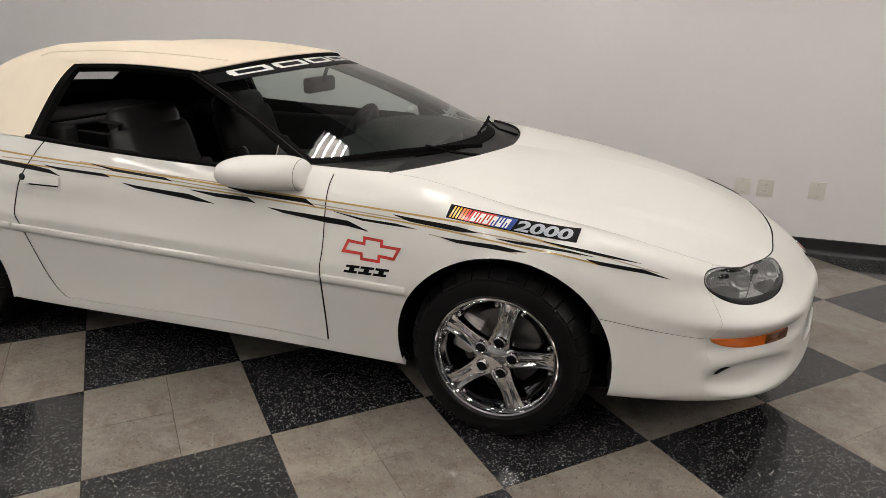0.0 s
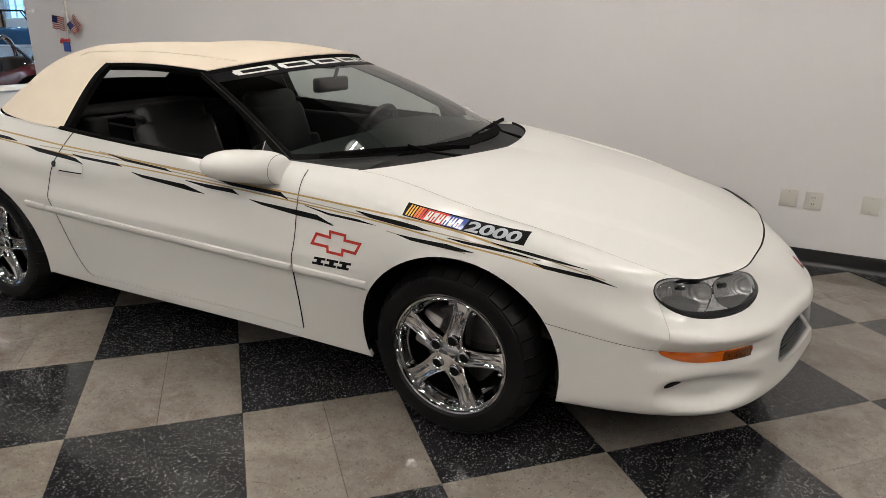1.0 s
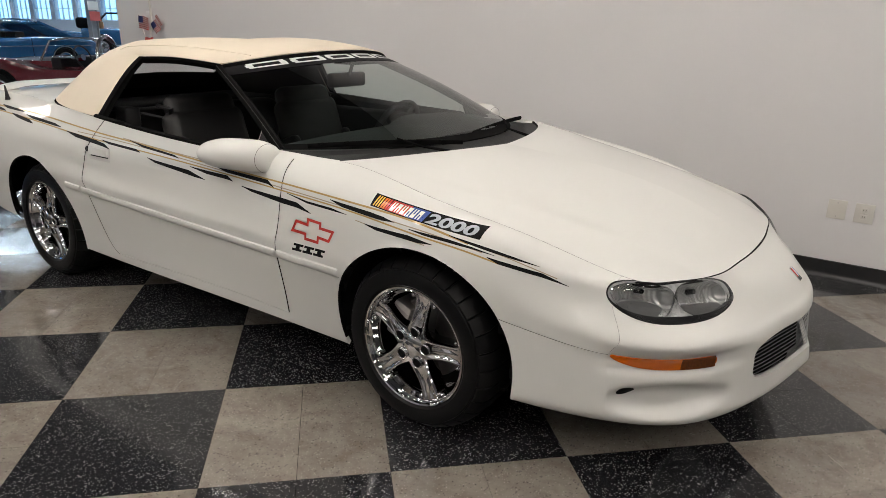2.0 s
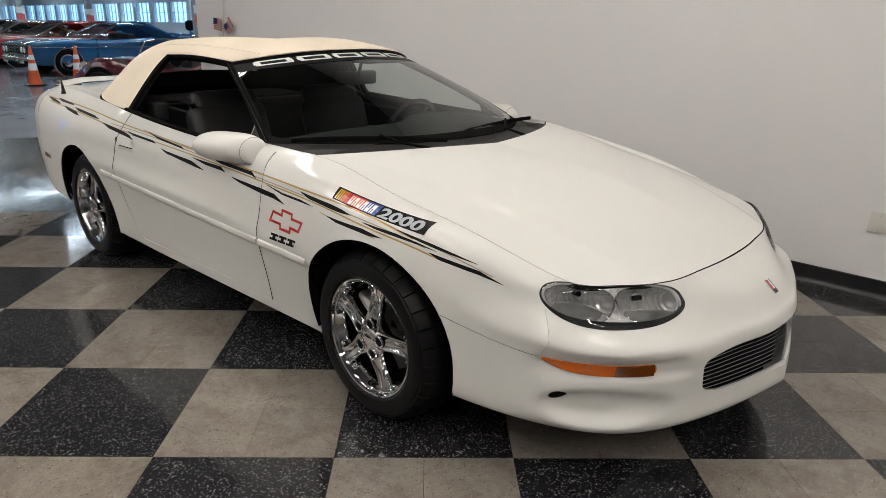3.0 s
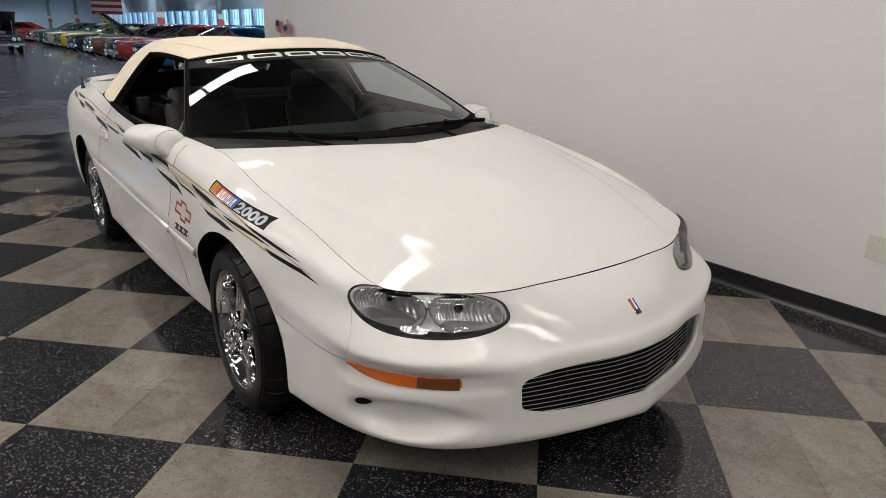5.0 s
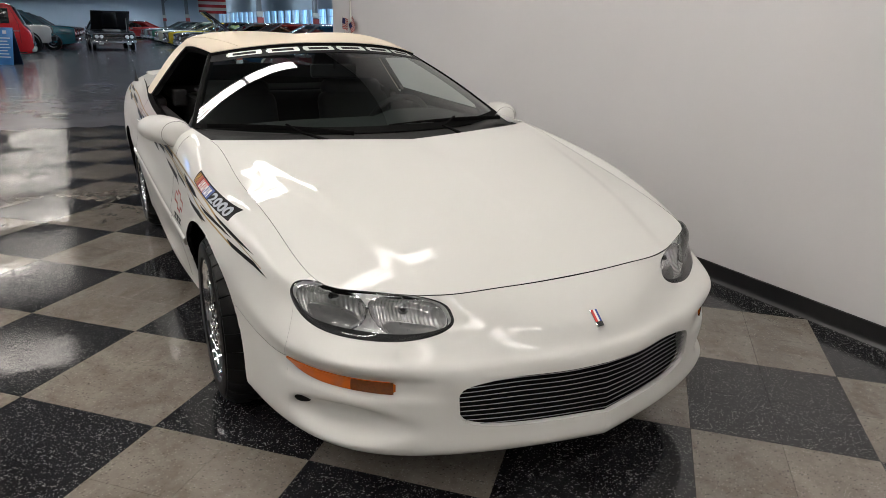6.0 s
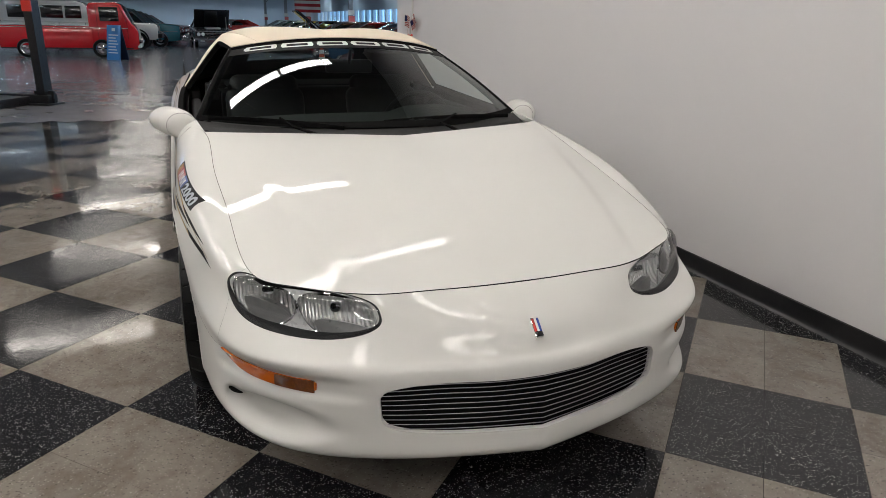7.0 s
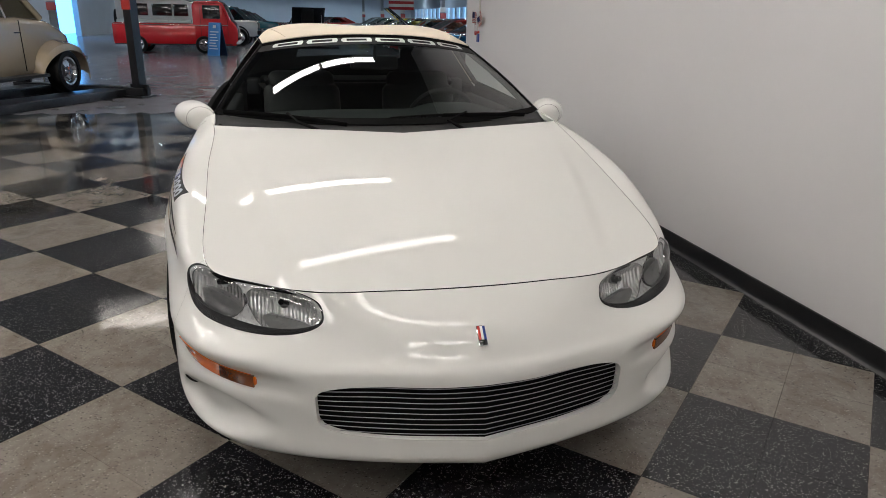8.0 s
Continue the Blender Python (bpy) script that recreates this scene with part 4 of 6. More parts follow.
# door handles and locks
for side in (1, -1):
    h = tagged(new("door_handle"), "white flap handle in a shallow recess")
    h.parent = car
    # flat patch, greyer than the body paint to carry the recess's shade
    X, Zs = np.meshgrid(np.linspace(-1.958, -1.782, 10), np.linspace(.755, .817, 6), indexing="ij")
    part("recess", outward(to_bm(on_side(X, Zs, 0.0012, side))), plain("recess_shade_paint", (0.62, 0.61, 0.58), 0.3, vary=0.03, coat=1.0), h)
    X, Zs = np.meshgrid(np.linspace(-1.950, -1.790, 10), np.linspace(.780, .813, 5), indexing="ij")
    part("flap", thicken(outward(to_bm(on_side(X, Zs, 0.013, side))), 0.012), PAINT, h)
    # dark strip painted as the shade below the flap
    X, Zs = np.meshgrid(np.linspace(-1.945, -1.795, 10), np.linspace(.7725, .7785, 3), indexing="ij")
    part("flap_shade", outward(to_bm(on_side(X, Zs, 0.0022, side))), DARK_GAP, h)
    c = on_side(-1.979, .801, 0.0, side)
    part("lock", lathe([(0.0, -0.006), (0.004, -0.006), (0.009, -0.007), (0.0135, -0.004), (0.0145, 0.004)], 20, Matrix.Translation(c) @ pose(0, 0, 0, -14 * side, 0, 0 if side > 0 else 180)), BLACK_TRIM, h)

# door mirrors
def door_mirror(side):
    m = tagged(new("door_mirror"), "white teardrop door mirror")
    m.parent = car
    secs = [(-.712, .842, .878, .006, .006), (-.714, .846, .884, .038, .036), (-.721, .852, .891, .056, .052), (-.738, .861, .898, .067, .059), (-.760, .872, .902, .077, .062), (-.79, .883, .904, .082, .064), (-.86, .905, .905, .085, .063), (-.93, .920, .904, .081, .059), (-.982, .930, .902, .066, .048), (-1.012, .934, .901, .044, .033), (-1.022, .936, .900, .012, .010)]
    ks = np.array([(i, *q) for i, q in enumerate(secs)], float)
    fine = spline(ks, np.linspace(0, len(secs) - 1, 44))
    p = [[(x, -side * (y + ry * math.cos(a)), z + rz * math.sin(a) * (1.0 if math.sin(a) > 0 else 0.95)) for a in np.linspace(0, math.tau, 29)] for x, y, z, ry, rz in fine]
    bm = to_bm(p)
    bmesh.ops.remove_doubles(bm, verts=bm.verts, dist=1e-5)
    bmesh.ops.recalc_face_normals(bm, faces=bm.faces)
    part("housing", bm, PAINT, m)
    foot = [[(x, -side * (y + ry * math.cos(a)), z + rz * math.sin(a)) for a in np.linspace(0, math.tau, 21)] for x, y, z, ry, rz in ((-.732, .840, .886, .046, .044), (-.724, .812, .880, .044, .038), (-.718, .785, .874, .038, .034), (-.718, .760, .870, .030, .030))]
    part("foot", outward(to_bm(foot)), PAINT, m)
    i = 12
    loop = [Vector(q) for q in p[i][:-1]]
    mid = sum(loop, Vector()) / len(loop)
    part("joint", tube([mid + (q - mid) * 1.0 for q in loop], 0.0008, 6, True), DARK_GAP, m)
    return m


for side in (1, -1):
    door_mirror(side)

# ---- lamps in the nose ----
def polar(shape, rho, lift, n=64, low=0.0, squeeze=0.0):
    """Rings of points over an opening; rho and lift are given per ring."""
    cs, hs, cv, hv, k = shape
    a = np.linspace(0, math.tau, n + 1)
    ca, sa = np.cos(a), np.sin(a)
    r = (np.abs(ca) ** k + np.abs(sa) ** k) ** (-1 / k)
    out = []
    for q, d in zip(rho, lift):
        s, v = cs + hs * q * r * ca, np.minimum(cv + hv * q * r * sa - squeeze * (1 - q) + low * (1 - q) * np.maximum(0, -sa) ** 1.5, 7.0)
        vi = np.minimum(v, 6.9)
        out.append(skin(s, v) + (np.asarray(d)[..., None] if np.ndim(d) else d) * skin_normal(s, vi))
    return np.array(out)


REFLECT = plain("lamp_reflector", (0.94, 0.94, 0.93), 0.22, metal=0.72, vary=0.02)
LAMP_GREY = plain("lamp_housing_grey", (0.56, 0.56, 0.555), 0.28, metal=0.15, vary=0.04)
SHELF = plain("lamp_dark_shelf", (0.17, 0.17, 0.168), 0.30, metal=0.2, vary=0.2, scale=60)


def fluted(mat, pitch):
    """Adds upright flutes to a reflector."""
    nd, ln = mat.node_tree.nodes, mat.node_tree.links
    tc, wv, bp = nd.new("ShaderNodeTexCoord"), nd.new("ShaderNodeTexWave"), nd.new("ShaderNodeBump")
    wv.bands_direction, wv.inputs["Scale"].default_value = "Y", 0.314 / pitch
    bp.inputs["Strength"].default_value, bp.inputs["Distance"].default_value = 0.7, 0.005
    ln.new(tc.outputs["Object"], wv.inputs["Vector"])
    ln.new(wv.outputs["Fac"], bp.inputs["Height"])
    ln.new(bp.outputs["Normal"], nd["Principled BSDF"].inputs["Normal"])


fluted(REFLECT, 0.010)
for side in (1, -1):
    lamp = tagged(new("headlight"), "twin oval headlight behind a clear lens with black surround")
    lamp.parent = car

    def put(name, p, mat, label=""):
        q = np.array(p)
        q[..., 1] *= -side
        return part(name, outward(to_bm(q)), mat, lamp, label)
    a = np.linspace(0, math.tau, 65)
    foot = np.maximum(0, -np.sin(a))
    put("surround", polar(LAMP, (1.0, 0.992, 0.985, 0.978, 0.975), (-0.003 + 0.004 * foot, -0.003 + 0.009 * foot, -0.003 + 0.009 * foot, -0.004 + 0.008 * foot, -0.02 + 0 * foot), low=11.0), BLACK_TRIM, "black rubber surround")
    put("bezel", polar(LAMP, (0.972, 0.958, 0.935), (-0.003 - 0.012 * foot, -0.004 - 0.012 * foot, -0.010 - 0.012 * foot)), LAMP_GREY)
    put("lens", polar(LAMP, (0.992, 0.9, 0.75, 0.5, 0.25, 0.01), (0.001, 0.009, 0.012, 0.014, 0.014, 0.014)), LENS, "clear plastic lens").visible_shadow = False
    bowls = ((0.812, 0.158, 5.97, 1.05, 2.4), (0.537, 0.110, 5.93, 1.00, 2.6))
    # grey mask with two oval openings
    A, Q = np.meshgrid(np.linspace(0, math.tau, 121), np.linspace(0.985, 0.02, 30), indexing="ij")
    rr = (np.abs(np.cos(A)) ** LAMP[4] + np.abs(np.sin(A)) ** LAMP[4]) ** (-1 / LAMP[4])
    S, V = LAMP[0] + LAMP[1] * Q * rr * np.cos(A), np.minimum(LAMP[2] + LAMP[3] * Q * rr * np.sin(A), 7.0)
    inside = np.zeros(S.shape, bool)
    for sh in bowls:
        S, V, hit = snap(S, V, sh)
        inside |= hit
    q = skin(S, V) - (0.010 + 0.006 * (1 - Q))[..., None] * skin_normal(S, np.minimum(V, 6.9))
    q[..., 1] *= -side
    part("mask", outward(to_bm(q, keep=lambda i, j: not (inside[i, j] and inside[i + 1, j] and inside[i, j + 1] and inside[i + 1, j + 1]))), LAMP_GREY, lamp)
    for nm, sh in zip(("main_reflector", "side_reflector"), bowls):
        put(nm + "_rim", polar(sh, (1.02, 1.0, 0.975, 0.965), (-0.014, -0.009, -0.009, -0.016)), CHROME)
        put(nm, polar(sh, (0.97, 0.92, 0.84, 0.70, 0.52, 0.32, 0.12, 0.01), (-0.012, -0.026, -0.040, -0.052, -0.060, -0.064, -0.066, -0.066)), REFLECT)
        shelf = (sh[0], sh[1] * 0.76, sh[2] - 0.66 * sh[3], sh[3] * 0.25, 2.0)
        put(nm + "_shelf", polar(shelf, (1.0, 0.96, 0.5, 0.02), (-0.050, -0.030, -0.027, -0.026)), SHELF)
        c, nrm = skin(sh[0], sh[2] + 0.34), skin_normal(sh[0], sh[2] + 0.34)
        q0, q1 = c - 0.064 * nrm, c - 0.030 * nrm
        part("bulb", tube([Vector((q[0], -side * q[1], q[2])) for q in (q0, q1)], 0.0085, 10), GLOSS_BLACK, lamp)
        part("bulb_socket", tube([Vector((q[0], -side * q[1], q[2])) for q in (q0, q0 + 0.012 * nrm)], 0.016, 14), CHROME, lamp)
    turn = tagged(new("turn_lamp"), "amber turn lamp set in the bumper")
    turn.parent = car

    def wedge(s0, s1, lift, mat, name):
        S = np.linspace(s0, s1, 22)[:, None]
        t = np.clip((0.960 - S) / 0.16, 0, 1)
        hi, lo = 3.05 + 0.0 * t, 3.02 - 0.33 * np.sqrt(1 - (1 - t) ** 2)
        end = np.sqrt(1 - (1 - np.clip((S - 0.609) / 0.022, 0, 1)) ** 2) if s0 < 0.616 else 1.0
        V = (lo + hi) / 2 + (hi - lo) * end * (np.linspace(0, 1, 7)[None] - 0.5)
        S = S + 0 * V
        q = skin(S, V) + lift * skin_normal(S, V) * (1 - np.abs(np.linspace(-1, 1, 7)) ** 4 * 0.4)[None, :, None]
        q[..., 1] *= -side
        part(name, thicken(outward(to_bm(q)), 0.01), mat, turn)
    wedge(0.612, 0.958, 0.006, AMBER, "lens")
    wedge(0.618, 0.735, 0.0075, plain("amber_ribbed", (0.13, 0.030, 0.002), 0.12, vary=0.6, scale=160, coat=1.0), "ribbed_lens")
    S, V = np.meshgrid(np.linspace(0.874, 0.936, 11), np.linspace(0, 1, 5), indexing="ij")
    w = 0.27 * np.sqrt(np.clip(1 - ((S - 0.905) / 0.0310) ** 2, 0, 1))
    q = skin(S, 2.13 + (V - 0.5) * w - (S - 0.9) * 1.2)
    q += 0.0035 * skin_normal(S, 2.2 + 0 * V)
    q[..., 1] *= -side
    part("bumper_vent", outward(to_bm(q)), DARK_GAP, car)

# ---- grille ----
gr = tagged(new("grille"), "horizontal billet bar grille with black gaps")
gr.parent = car
S, V = np.meshgrid(np.linspace(0.0, 0.455, 24), np.linspace(1.90, 3.02, 8), indexing="ij")
back = skin(S, V) - np.array([0.045, 0, 0])
part("backing", to_bm(full(back)), DARK_GAP, gr)
for k in range(10):
    v = 2.045 + 0.86 * k / 9
    lim = 0.446 * (1 - abs((v - 2.47) / 0.5) ** 4.8 if abs(v - 2.47) < 0.5 else 0.0) ** (1 / 4.8)
    lim = max(lim, 0.34)
    S = np.linspace(0.0, lim, 24)
    c = skin(S, v + 0 * S)
    rows = []
    for dx, dz in ((-0.0105, -0.0007), (-0.0085, -0.0008), (-0.0080, 0.0), (-0.0085, 0.0008), (-0.0105, 0.0007), (-0.0105, -0.0007)):
        rows.append(c + np.array([dx, 0, dz]))
    p = np.stack(rows, 1)
    part("grille_bar", to_bm(full(p)), GRILLE_METAL, gr, angle=25)

# nose badge: small shield in three colours
badge = tagged(new("nose_badge"), "small shield badge in red, white and blue")
badge.parent = car
tilt = pose(1.0535, 0.004, 0.577, 0, 42, 0)
part("bezel", box((-0.029, -0.0125, -0.002), (0.029, 0.0125, 0.0045), 0.002, tilt), CHROME, badge)
for k, mat in enumerate((RED, WHITE, BLUE)):
    part("badge_field", box((-0.026, -0.0105 + 0.007 * k, 0.0045), (0.012, -0.0105 + 0.007 * (k + 1), 0.0062), 0.0, tilt), mat, badge, smooth=False)
part("badge_foot", box((0.012, -0.0105, 0.0045), (0.027, 0.0105, 0.0062), 0.002, tilt), GLOSS_BLACK, badge)

# ---- windscreen band, pillars, wipers ----
sp = screen_points(40, 60)
part("screen_band", up(to_bm(full(sp[:, 50:] + np.array([0.0006, 0, 0.0014])))), plain("dark_screen_band", (0.005, 0.005, 0.006), 0.5, vary=0.1, spec=0.05), car, "black sun band across the glass").visible_shadow = False
part("screen_edge", up(to_bm(full(sp[:, :4] + np.array([0.0006, 0, 0.0014])))), MATT_BLACK, car)


FINE_SCREEN = screen_points(41, 61)


def on_screen(a, w, lift=0.003):
    """A point of the glass: a from -1 (right) to 1 (left), w from foot to head."""
    a, w = np.broadcast_arrays(np.asarray(a, float), np.asarray(w, float))
    g = FINE_SCREEN
    u, k = np.abs(a) * 40, w * 60
    i, j = np.clip(u.astype(int), 0, 39), np.clip(k.astype(int), 0, 59)
    fu, fk = (u - i)[..., None], (k - j)[..., None]
    p = g[i, j] * (1 - fu) * (1 - fk) + g[i + 1, j] * fu * (1 - fk) + g[i, j + 1] * (1 - fu) * fk + g[i + 1, j + 1] * fu * fk
    p = p + lift * np.array([0.40, 0, 0.91])
    p[..., 1] *= np.sign(a) + (a == 0)
    return p


def screen_patch(a0, a1, w0, w1, mat=WHITE):
    A, W = np.meshgrid(np.linspace(a0, a1, max(3, int(abs(a1 - a0) * 30))), np.linspace(w0, w1, 3), indexing="ij")
    part("screen_lettering", up(to_bm(on_screen(A, W))), mat, car)


for k in range(6):            # six plain white blocks with a dark slot
    a0 = -0.875 + 0.293 * k
    a1 = a0 + 0.262
    screen_patch(a0 + 0.010, a1 - 0.006, 0.940, 0.957)
    screen_patch(a0 + 0.010, a1 - 0.006, 0.888, 0.904)
    screen_patch(a0, a0 + 0.045, 0.904, 0.940)
    screen_patch(a1 - 0.045, a1, 0.904, 0.940)

for side in (1, -1):
    w = np.linspace(0, 1, 30)
    edge = sp[-1][np.linspace(0, 59, 30).astype(int)]
    prof = [(0.008, -0.012, 0.002), (0.004, 0.0, 0.005), (-0.006, 0.007, 0.001), (-0.014, 0.009, -0.008), (-0.020, 0.003, -0.020), (-0.012, -0.02, -0.026)]
    p = np.stack([edge + np.array(q) for q in prof], 1)
    p[:, :, 0] -= (0.03 * (1 - w) ** 3)[:, None] * np.array([0, 0, .3, .8, 1, .5])
    p[..., 1] *= -side
    part("windscreen_pillar", outward(to_bm(p)), MATT_BLACK, car, "black windscreen pillar")
    # drip strip along the pillar
    part("drip_strip", tube([Vector((q[0] - 0.006, -side * (q[1] + 0.0085), q[2] + 0.002)) for q in edge], 0.0014, 6), BLACK_TRIM, car)
    # black sail panel between pillar and belt line
    A, B, C = Vector((-.735, .796, .912)), Vector((-.885, .792, .905)), Vector((-.885, .742, .992))
    sail = bmesh.new()
    face = [sail.verts.new((q.x, -side * q.y, q.z)) for q in (A, B, C)]
    sail.faces.new(face)
    part("sail_panel", thicken(outward(sail), 0.012), BLACK_TRIM, car, smooth=False)
    part("sail_edge", tube([Vector((q.x, -side * (q.y + 0.002), q.z)) for q in (B, C)], 0.0018, 6), STEEL, car)
head = sp[:, -1]
p = np.stack([head + np.array(q) for q in ((0.034, 0, -0.014), (0.031, 0, 0.002), (0.024, 0, 0.008), (-0.01, 0, 0.004), (-0.05, 0, -0.02))], 1)
part("windscreen_header", up(to_bm(full(p))), MATT_BLACK, car)

# roof rail, quarter trim and belt seals
tp = top_points(40, 70)
inner_top = full(tp) - np.array([0, 0, 0.022])
inner_top[..., 1] *= 0.972
part("headliner", to_bm(inner_top, keep=lambda i, j: not (abs(i - 39) < 13 and 57 <= j <= 62)), CHARCOAL, car, "black cloth lining of the folding top")
for side in (1, -1):
    rail = tp[-1].copy()
    rail[:, 1] *= -side
    p = np.stack([rail + np.array((0.0, -side * d, h)) for d, h in ((0.004, -0.002), (0.006, -0.016), (-0.008, -0.034), (-0.03, -0.036), (-0.04, -0.010))], 1)
    part("roof_rail_seal", outward(to_bm(p[:41])), MATT_BLACK, car)
    q = rail[40:]
    p = np.stack([q + np.array((dx, -side * dy, 0.0)) for dx, dy in ((-0.004, 0.004), (0.014, 0.005), (0.030, 0.0), (0.035, -0.03), (0.0, -0.03))], 1)
    part("quarter_trim", outward(to_bm(p)), MATT_BLACK, car)
    t2 = np.linspace(2.40, 3.66, 50)
    b = skin(t2, 7.0 + 0 * t2)
    p = np.stack([b + np.array((0, dy, dz)) for dy, dz in ((0.001, -0.002), (0.002, 0.008), (-0.010, 0.013), (-0.024, 0.010), (-0.030, -0.03))], 1)
    p[..., 1] *= -side
    part("belt_seal", outward(to_bm(p)), MATT_BLACK, car)
    # stitched seam of the top above the rail
    seam = tp[30, 2:44] + np.array([0, 0, 0.001])
    seam[:, 1] *= -side
    part("top_seam", tube([Vector(a) for a in seam], 0.0022, 5), CANVAS, car)


# wipers
def wiper(a, b, pivot, knee):
    wp = tagged(new("wiper"), "black wiper arm with its blade resting on the glass")
    wp.parent = car
    p0, p1 = np.array(a), np.array(b)
    n = 14
    blade = [p0 + (p1 - p0) * t + np.array([0.02, 0, 0.018]) * math.sin(math.pi * t) * 0.5 for t in np.linspace(0, 1, n)]
    part("blade", tube([Vector(q) for q in blade], 0.0065, 6, flat=1.6), MATT_BLACK, wp)
    for i in range(1, n - 1, 2):
        part("bracket", box((-0.008, -0.012, 0.0), (0.004, 0.012, 0.006), 0.002, Matrix.Translation(blade[i] + np.array([0.004, 0, 0.004]))), MATT_BLACK, wp)
    mid = blade[n // 2]
    part("arm", tube([Vector(pivot), Vector(knee), Vector(mid) + Vector((0.006, 0, 0.016))], [0.012, 0.008, 0.006], 8, flat=0.6), MATT_BLACK, wp)


wiper((-.630, -.745, .944), (-.245, -.225, .938), (-.215, -.32, .912), (-.32, -.42, .938))
wiper((-.315, -.03, .948), (-.43, .62, .945), (-.20, .28, .912), (-.28, .22, .945))

# ---- cabin ----
def pad(lo, hi, m=None, r=0.04, seg=3):
    """A cushion: a box with well rounded edges."""
    bm = bmesh.new()
    got = bmesh.ops.create_cube(bm, size=1)["verts"]
    for v in got:
        v.co = Vector([lo[i] + (v.co[i] + 0.5) * (hi[i] - lo[i]) for i in range(3)])
    bmesh.ops.bevel(bm, geom=list(bm.edges), offset=r, segments=seg, affect="EDGES", profile=0.5)
    if m is not None:
        bm.transform(m)
    return bm


for y in (-0.37, 0.37):
    seat = tagged(new("front_seat"), "dark grey leather bucket seat with a tall back")
    seat.parent = car
    m = Matrix.Translation((0.11, y, -0.02))
    part("cushion", pad((-1.72, -0.25, 0.30), (-1.18, 0.25, 0.47), m, 0.06), LEATHER, seat)
    back = m @ Matrix.Translation((-1.72, 0, 0.42)) @ pose(0, 0, 0, 0, -18, 0)
    part("backrest", pad((-0.09, -0.235, 0.0), (0.045, 0.235, 0.60), back, 0.06), LEATHER, seat)
    part("headrest", pad((-0.080, -0.205, 0.44), (0.030, 0.205, 0.68), back, 0.054), LEATHER, seat)
    for s2 in (-1, 1):
        part("bolster", pad((-0.05, s2 * 0.215 - 0.034, 0.04), (0.075, s2 * 0.215 + 0.034, 0.38), back, 0.03), LEATHER, seat)
    ys = y - 0.20 * (1 if y < 0 else -1)
    part("belt_guide", tube([back @ Vector((-0.05, -0.19 if y < 0 else 0.19, 0.52)), back @ Vector((0.03, -0.21 if y < 0 else 0.21, 0.60)), back @ Vector((-0.06, -0.22 if y < 0 else 0.22, 0.64))], 0.012, 8), BLACK_TRIM, seat)
rear = tagged(new("rear_seat"), "black rear bench seat")
rear.parent = car
part("cushion", pad((-2.35, -0.58, 0.30), (-1.95, 0.58, 0.52), None, 0.06), LEATHER, rear)
part("backrest", pad((-2.46, -0.60, 0.45), (-2.28, 0.60, 0.92), None, 0.06), LEATHER, rear)
part("parcel_shelf", pad((-2.90, -0.66, 0.86), (-2.40, 0.66, 0.93), None, 0.03), CHARCOAL, car)
part("cabin_floor", box((-2.5, -0.80, 0.20), (-0.45, 0.80, 0.235)), CHARCOAL, car)
for side in (1, -1):
    s0 = sorted((-side * 0.80, -side * 0.74))
    part("door_card", pad((-2.02, s0[0], 0.28), (-0.62, s0[1], 0.885), None, 0.02), CHARCOAL, car)
    part("armrest", pad((-1.75, -side * 0.70 - 0.05, 0.60), (-1.1, -side * 0.70 + 0.05, 0.67), None, 0.02), CHARCOAL, car)
    part("rear_trim", pad((-2.42, s0[0], 0.28), (-2.03, s0[1], 0.93), None, 0.02), CHARCOAL, car)
dash = bmesh.new()
sec = [(-.45, .925), (-.62, .935), (-.80, .930), (-.95, .905), (-1.02, .86), (-1.03, .78), (-.98, .66), (-.80, .50)]
rows = []
for y in np.linspace(-0.73, 0.73, 30):
    hump = 0.035 * math.exp(-((y - 0.37) / 0.17) ** 4)
    rows.append([(x - (0.05 if i in (3, 4) else 0) * (hump / 0.035) * 0.6, y, z - 0.025 * (abs(y) / 0.73) ** 3 + (hump if 1 <= i <= 4 else 0)) for i, (x, z) in enumerate(sec)])
add_grid(dash, rows)
part("dashboard", dash, plain("grey_dashboard", (0.030, 0.032, 0.031), 0.7, vary=0.2, scale=14, bump=0.3, bump_scale=300, spec=0.2), car, "dark grey dashboard")
part("console", pad((-1.75, -0.12, 0.23), (-0.90, 0.12, 0.52), None, 0.04), CHARCOAL, car)
sw = tagged(new("steering_wheel"), "black leather steering wheel")
sw.parent = car
m = Matrix.Translation((-1.09, 0.37, 0.83)) @ pose(0, 0, 0, 0, -66, 0)
part("rim", tube([m @ Vector((0.185 * math.cos(a), 0.185 * math.sin(a), 0)) for a in np.linspace(0, math.tau, 41)[:-1]], 0.015, 10, True), LEATHER, sw)
part("airbag_pad", pad((-0.075, -0.085, -0.03), (0.075, 0.085, 0.02), m, 0.02), CHARCOAL, sw)
for a in (0.5, math.pi - 0.5, math.pi + 0.9, -0.9):
    part("spoke", tube([m @ Vector((0.05 * math.cos(a), 0.05 * math.sin(a), 0)), m @ Vector((0.18 * math.cos(a), 0.18 * math.sin(a), 0))], 0.013, 8), CHARCOAL, sw)
part("column", tube([m @ Vector((0, 0, -0.02)), Vector((-0.86, 0.37, 0.74))], 0.045, 12), CHARCOAL, sw)
rv = tagged(new("rearview_mirror"), "black interior mirror on a stalk")
rv.parent = car
part("shell", pad((-0.03, -0.125, -0.035), (0.015, 0.125, 0.035), Matrix.Translation((-1.10, 0.0, 1.135)), 0.014), BLACK_TRIM, rv)
part("stalk", tube([(-1.09, 0, 1.15), (-1.06, 0, 1.225)], 0.009, 8), BLACK_TRIM, rv)
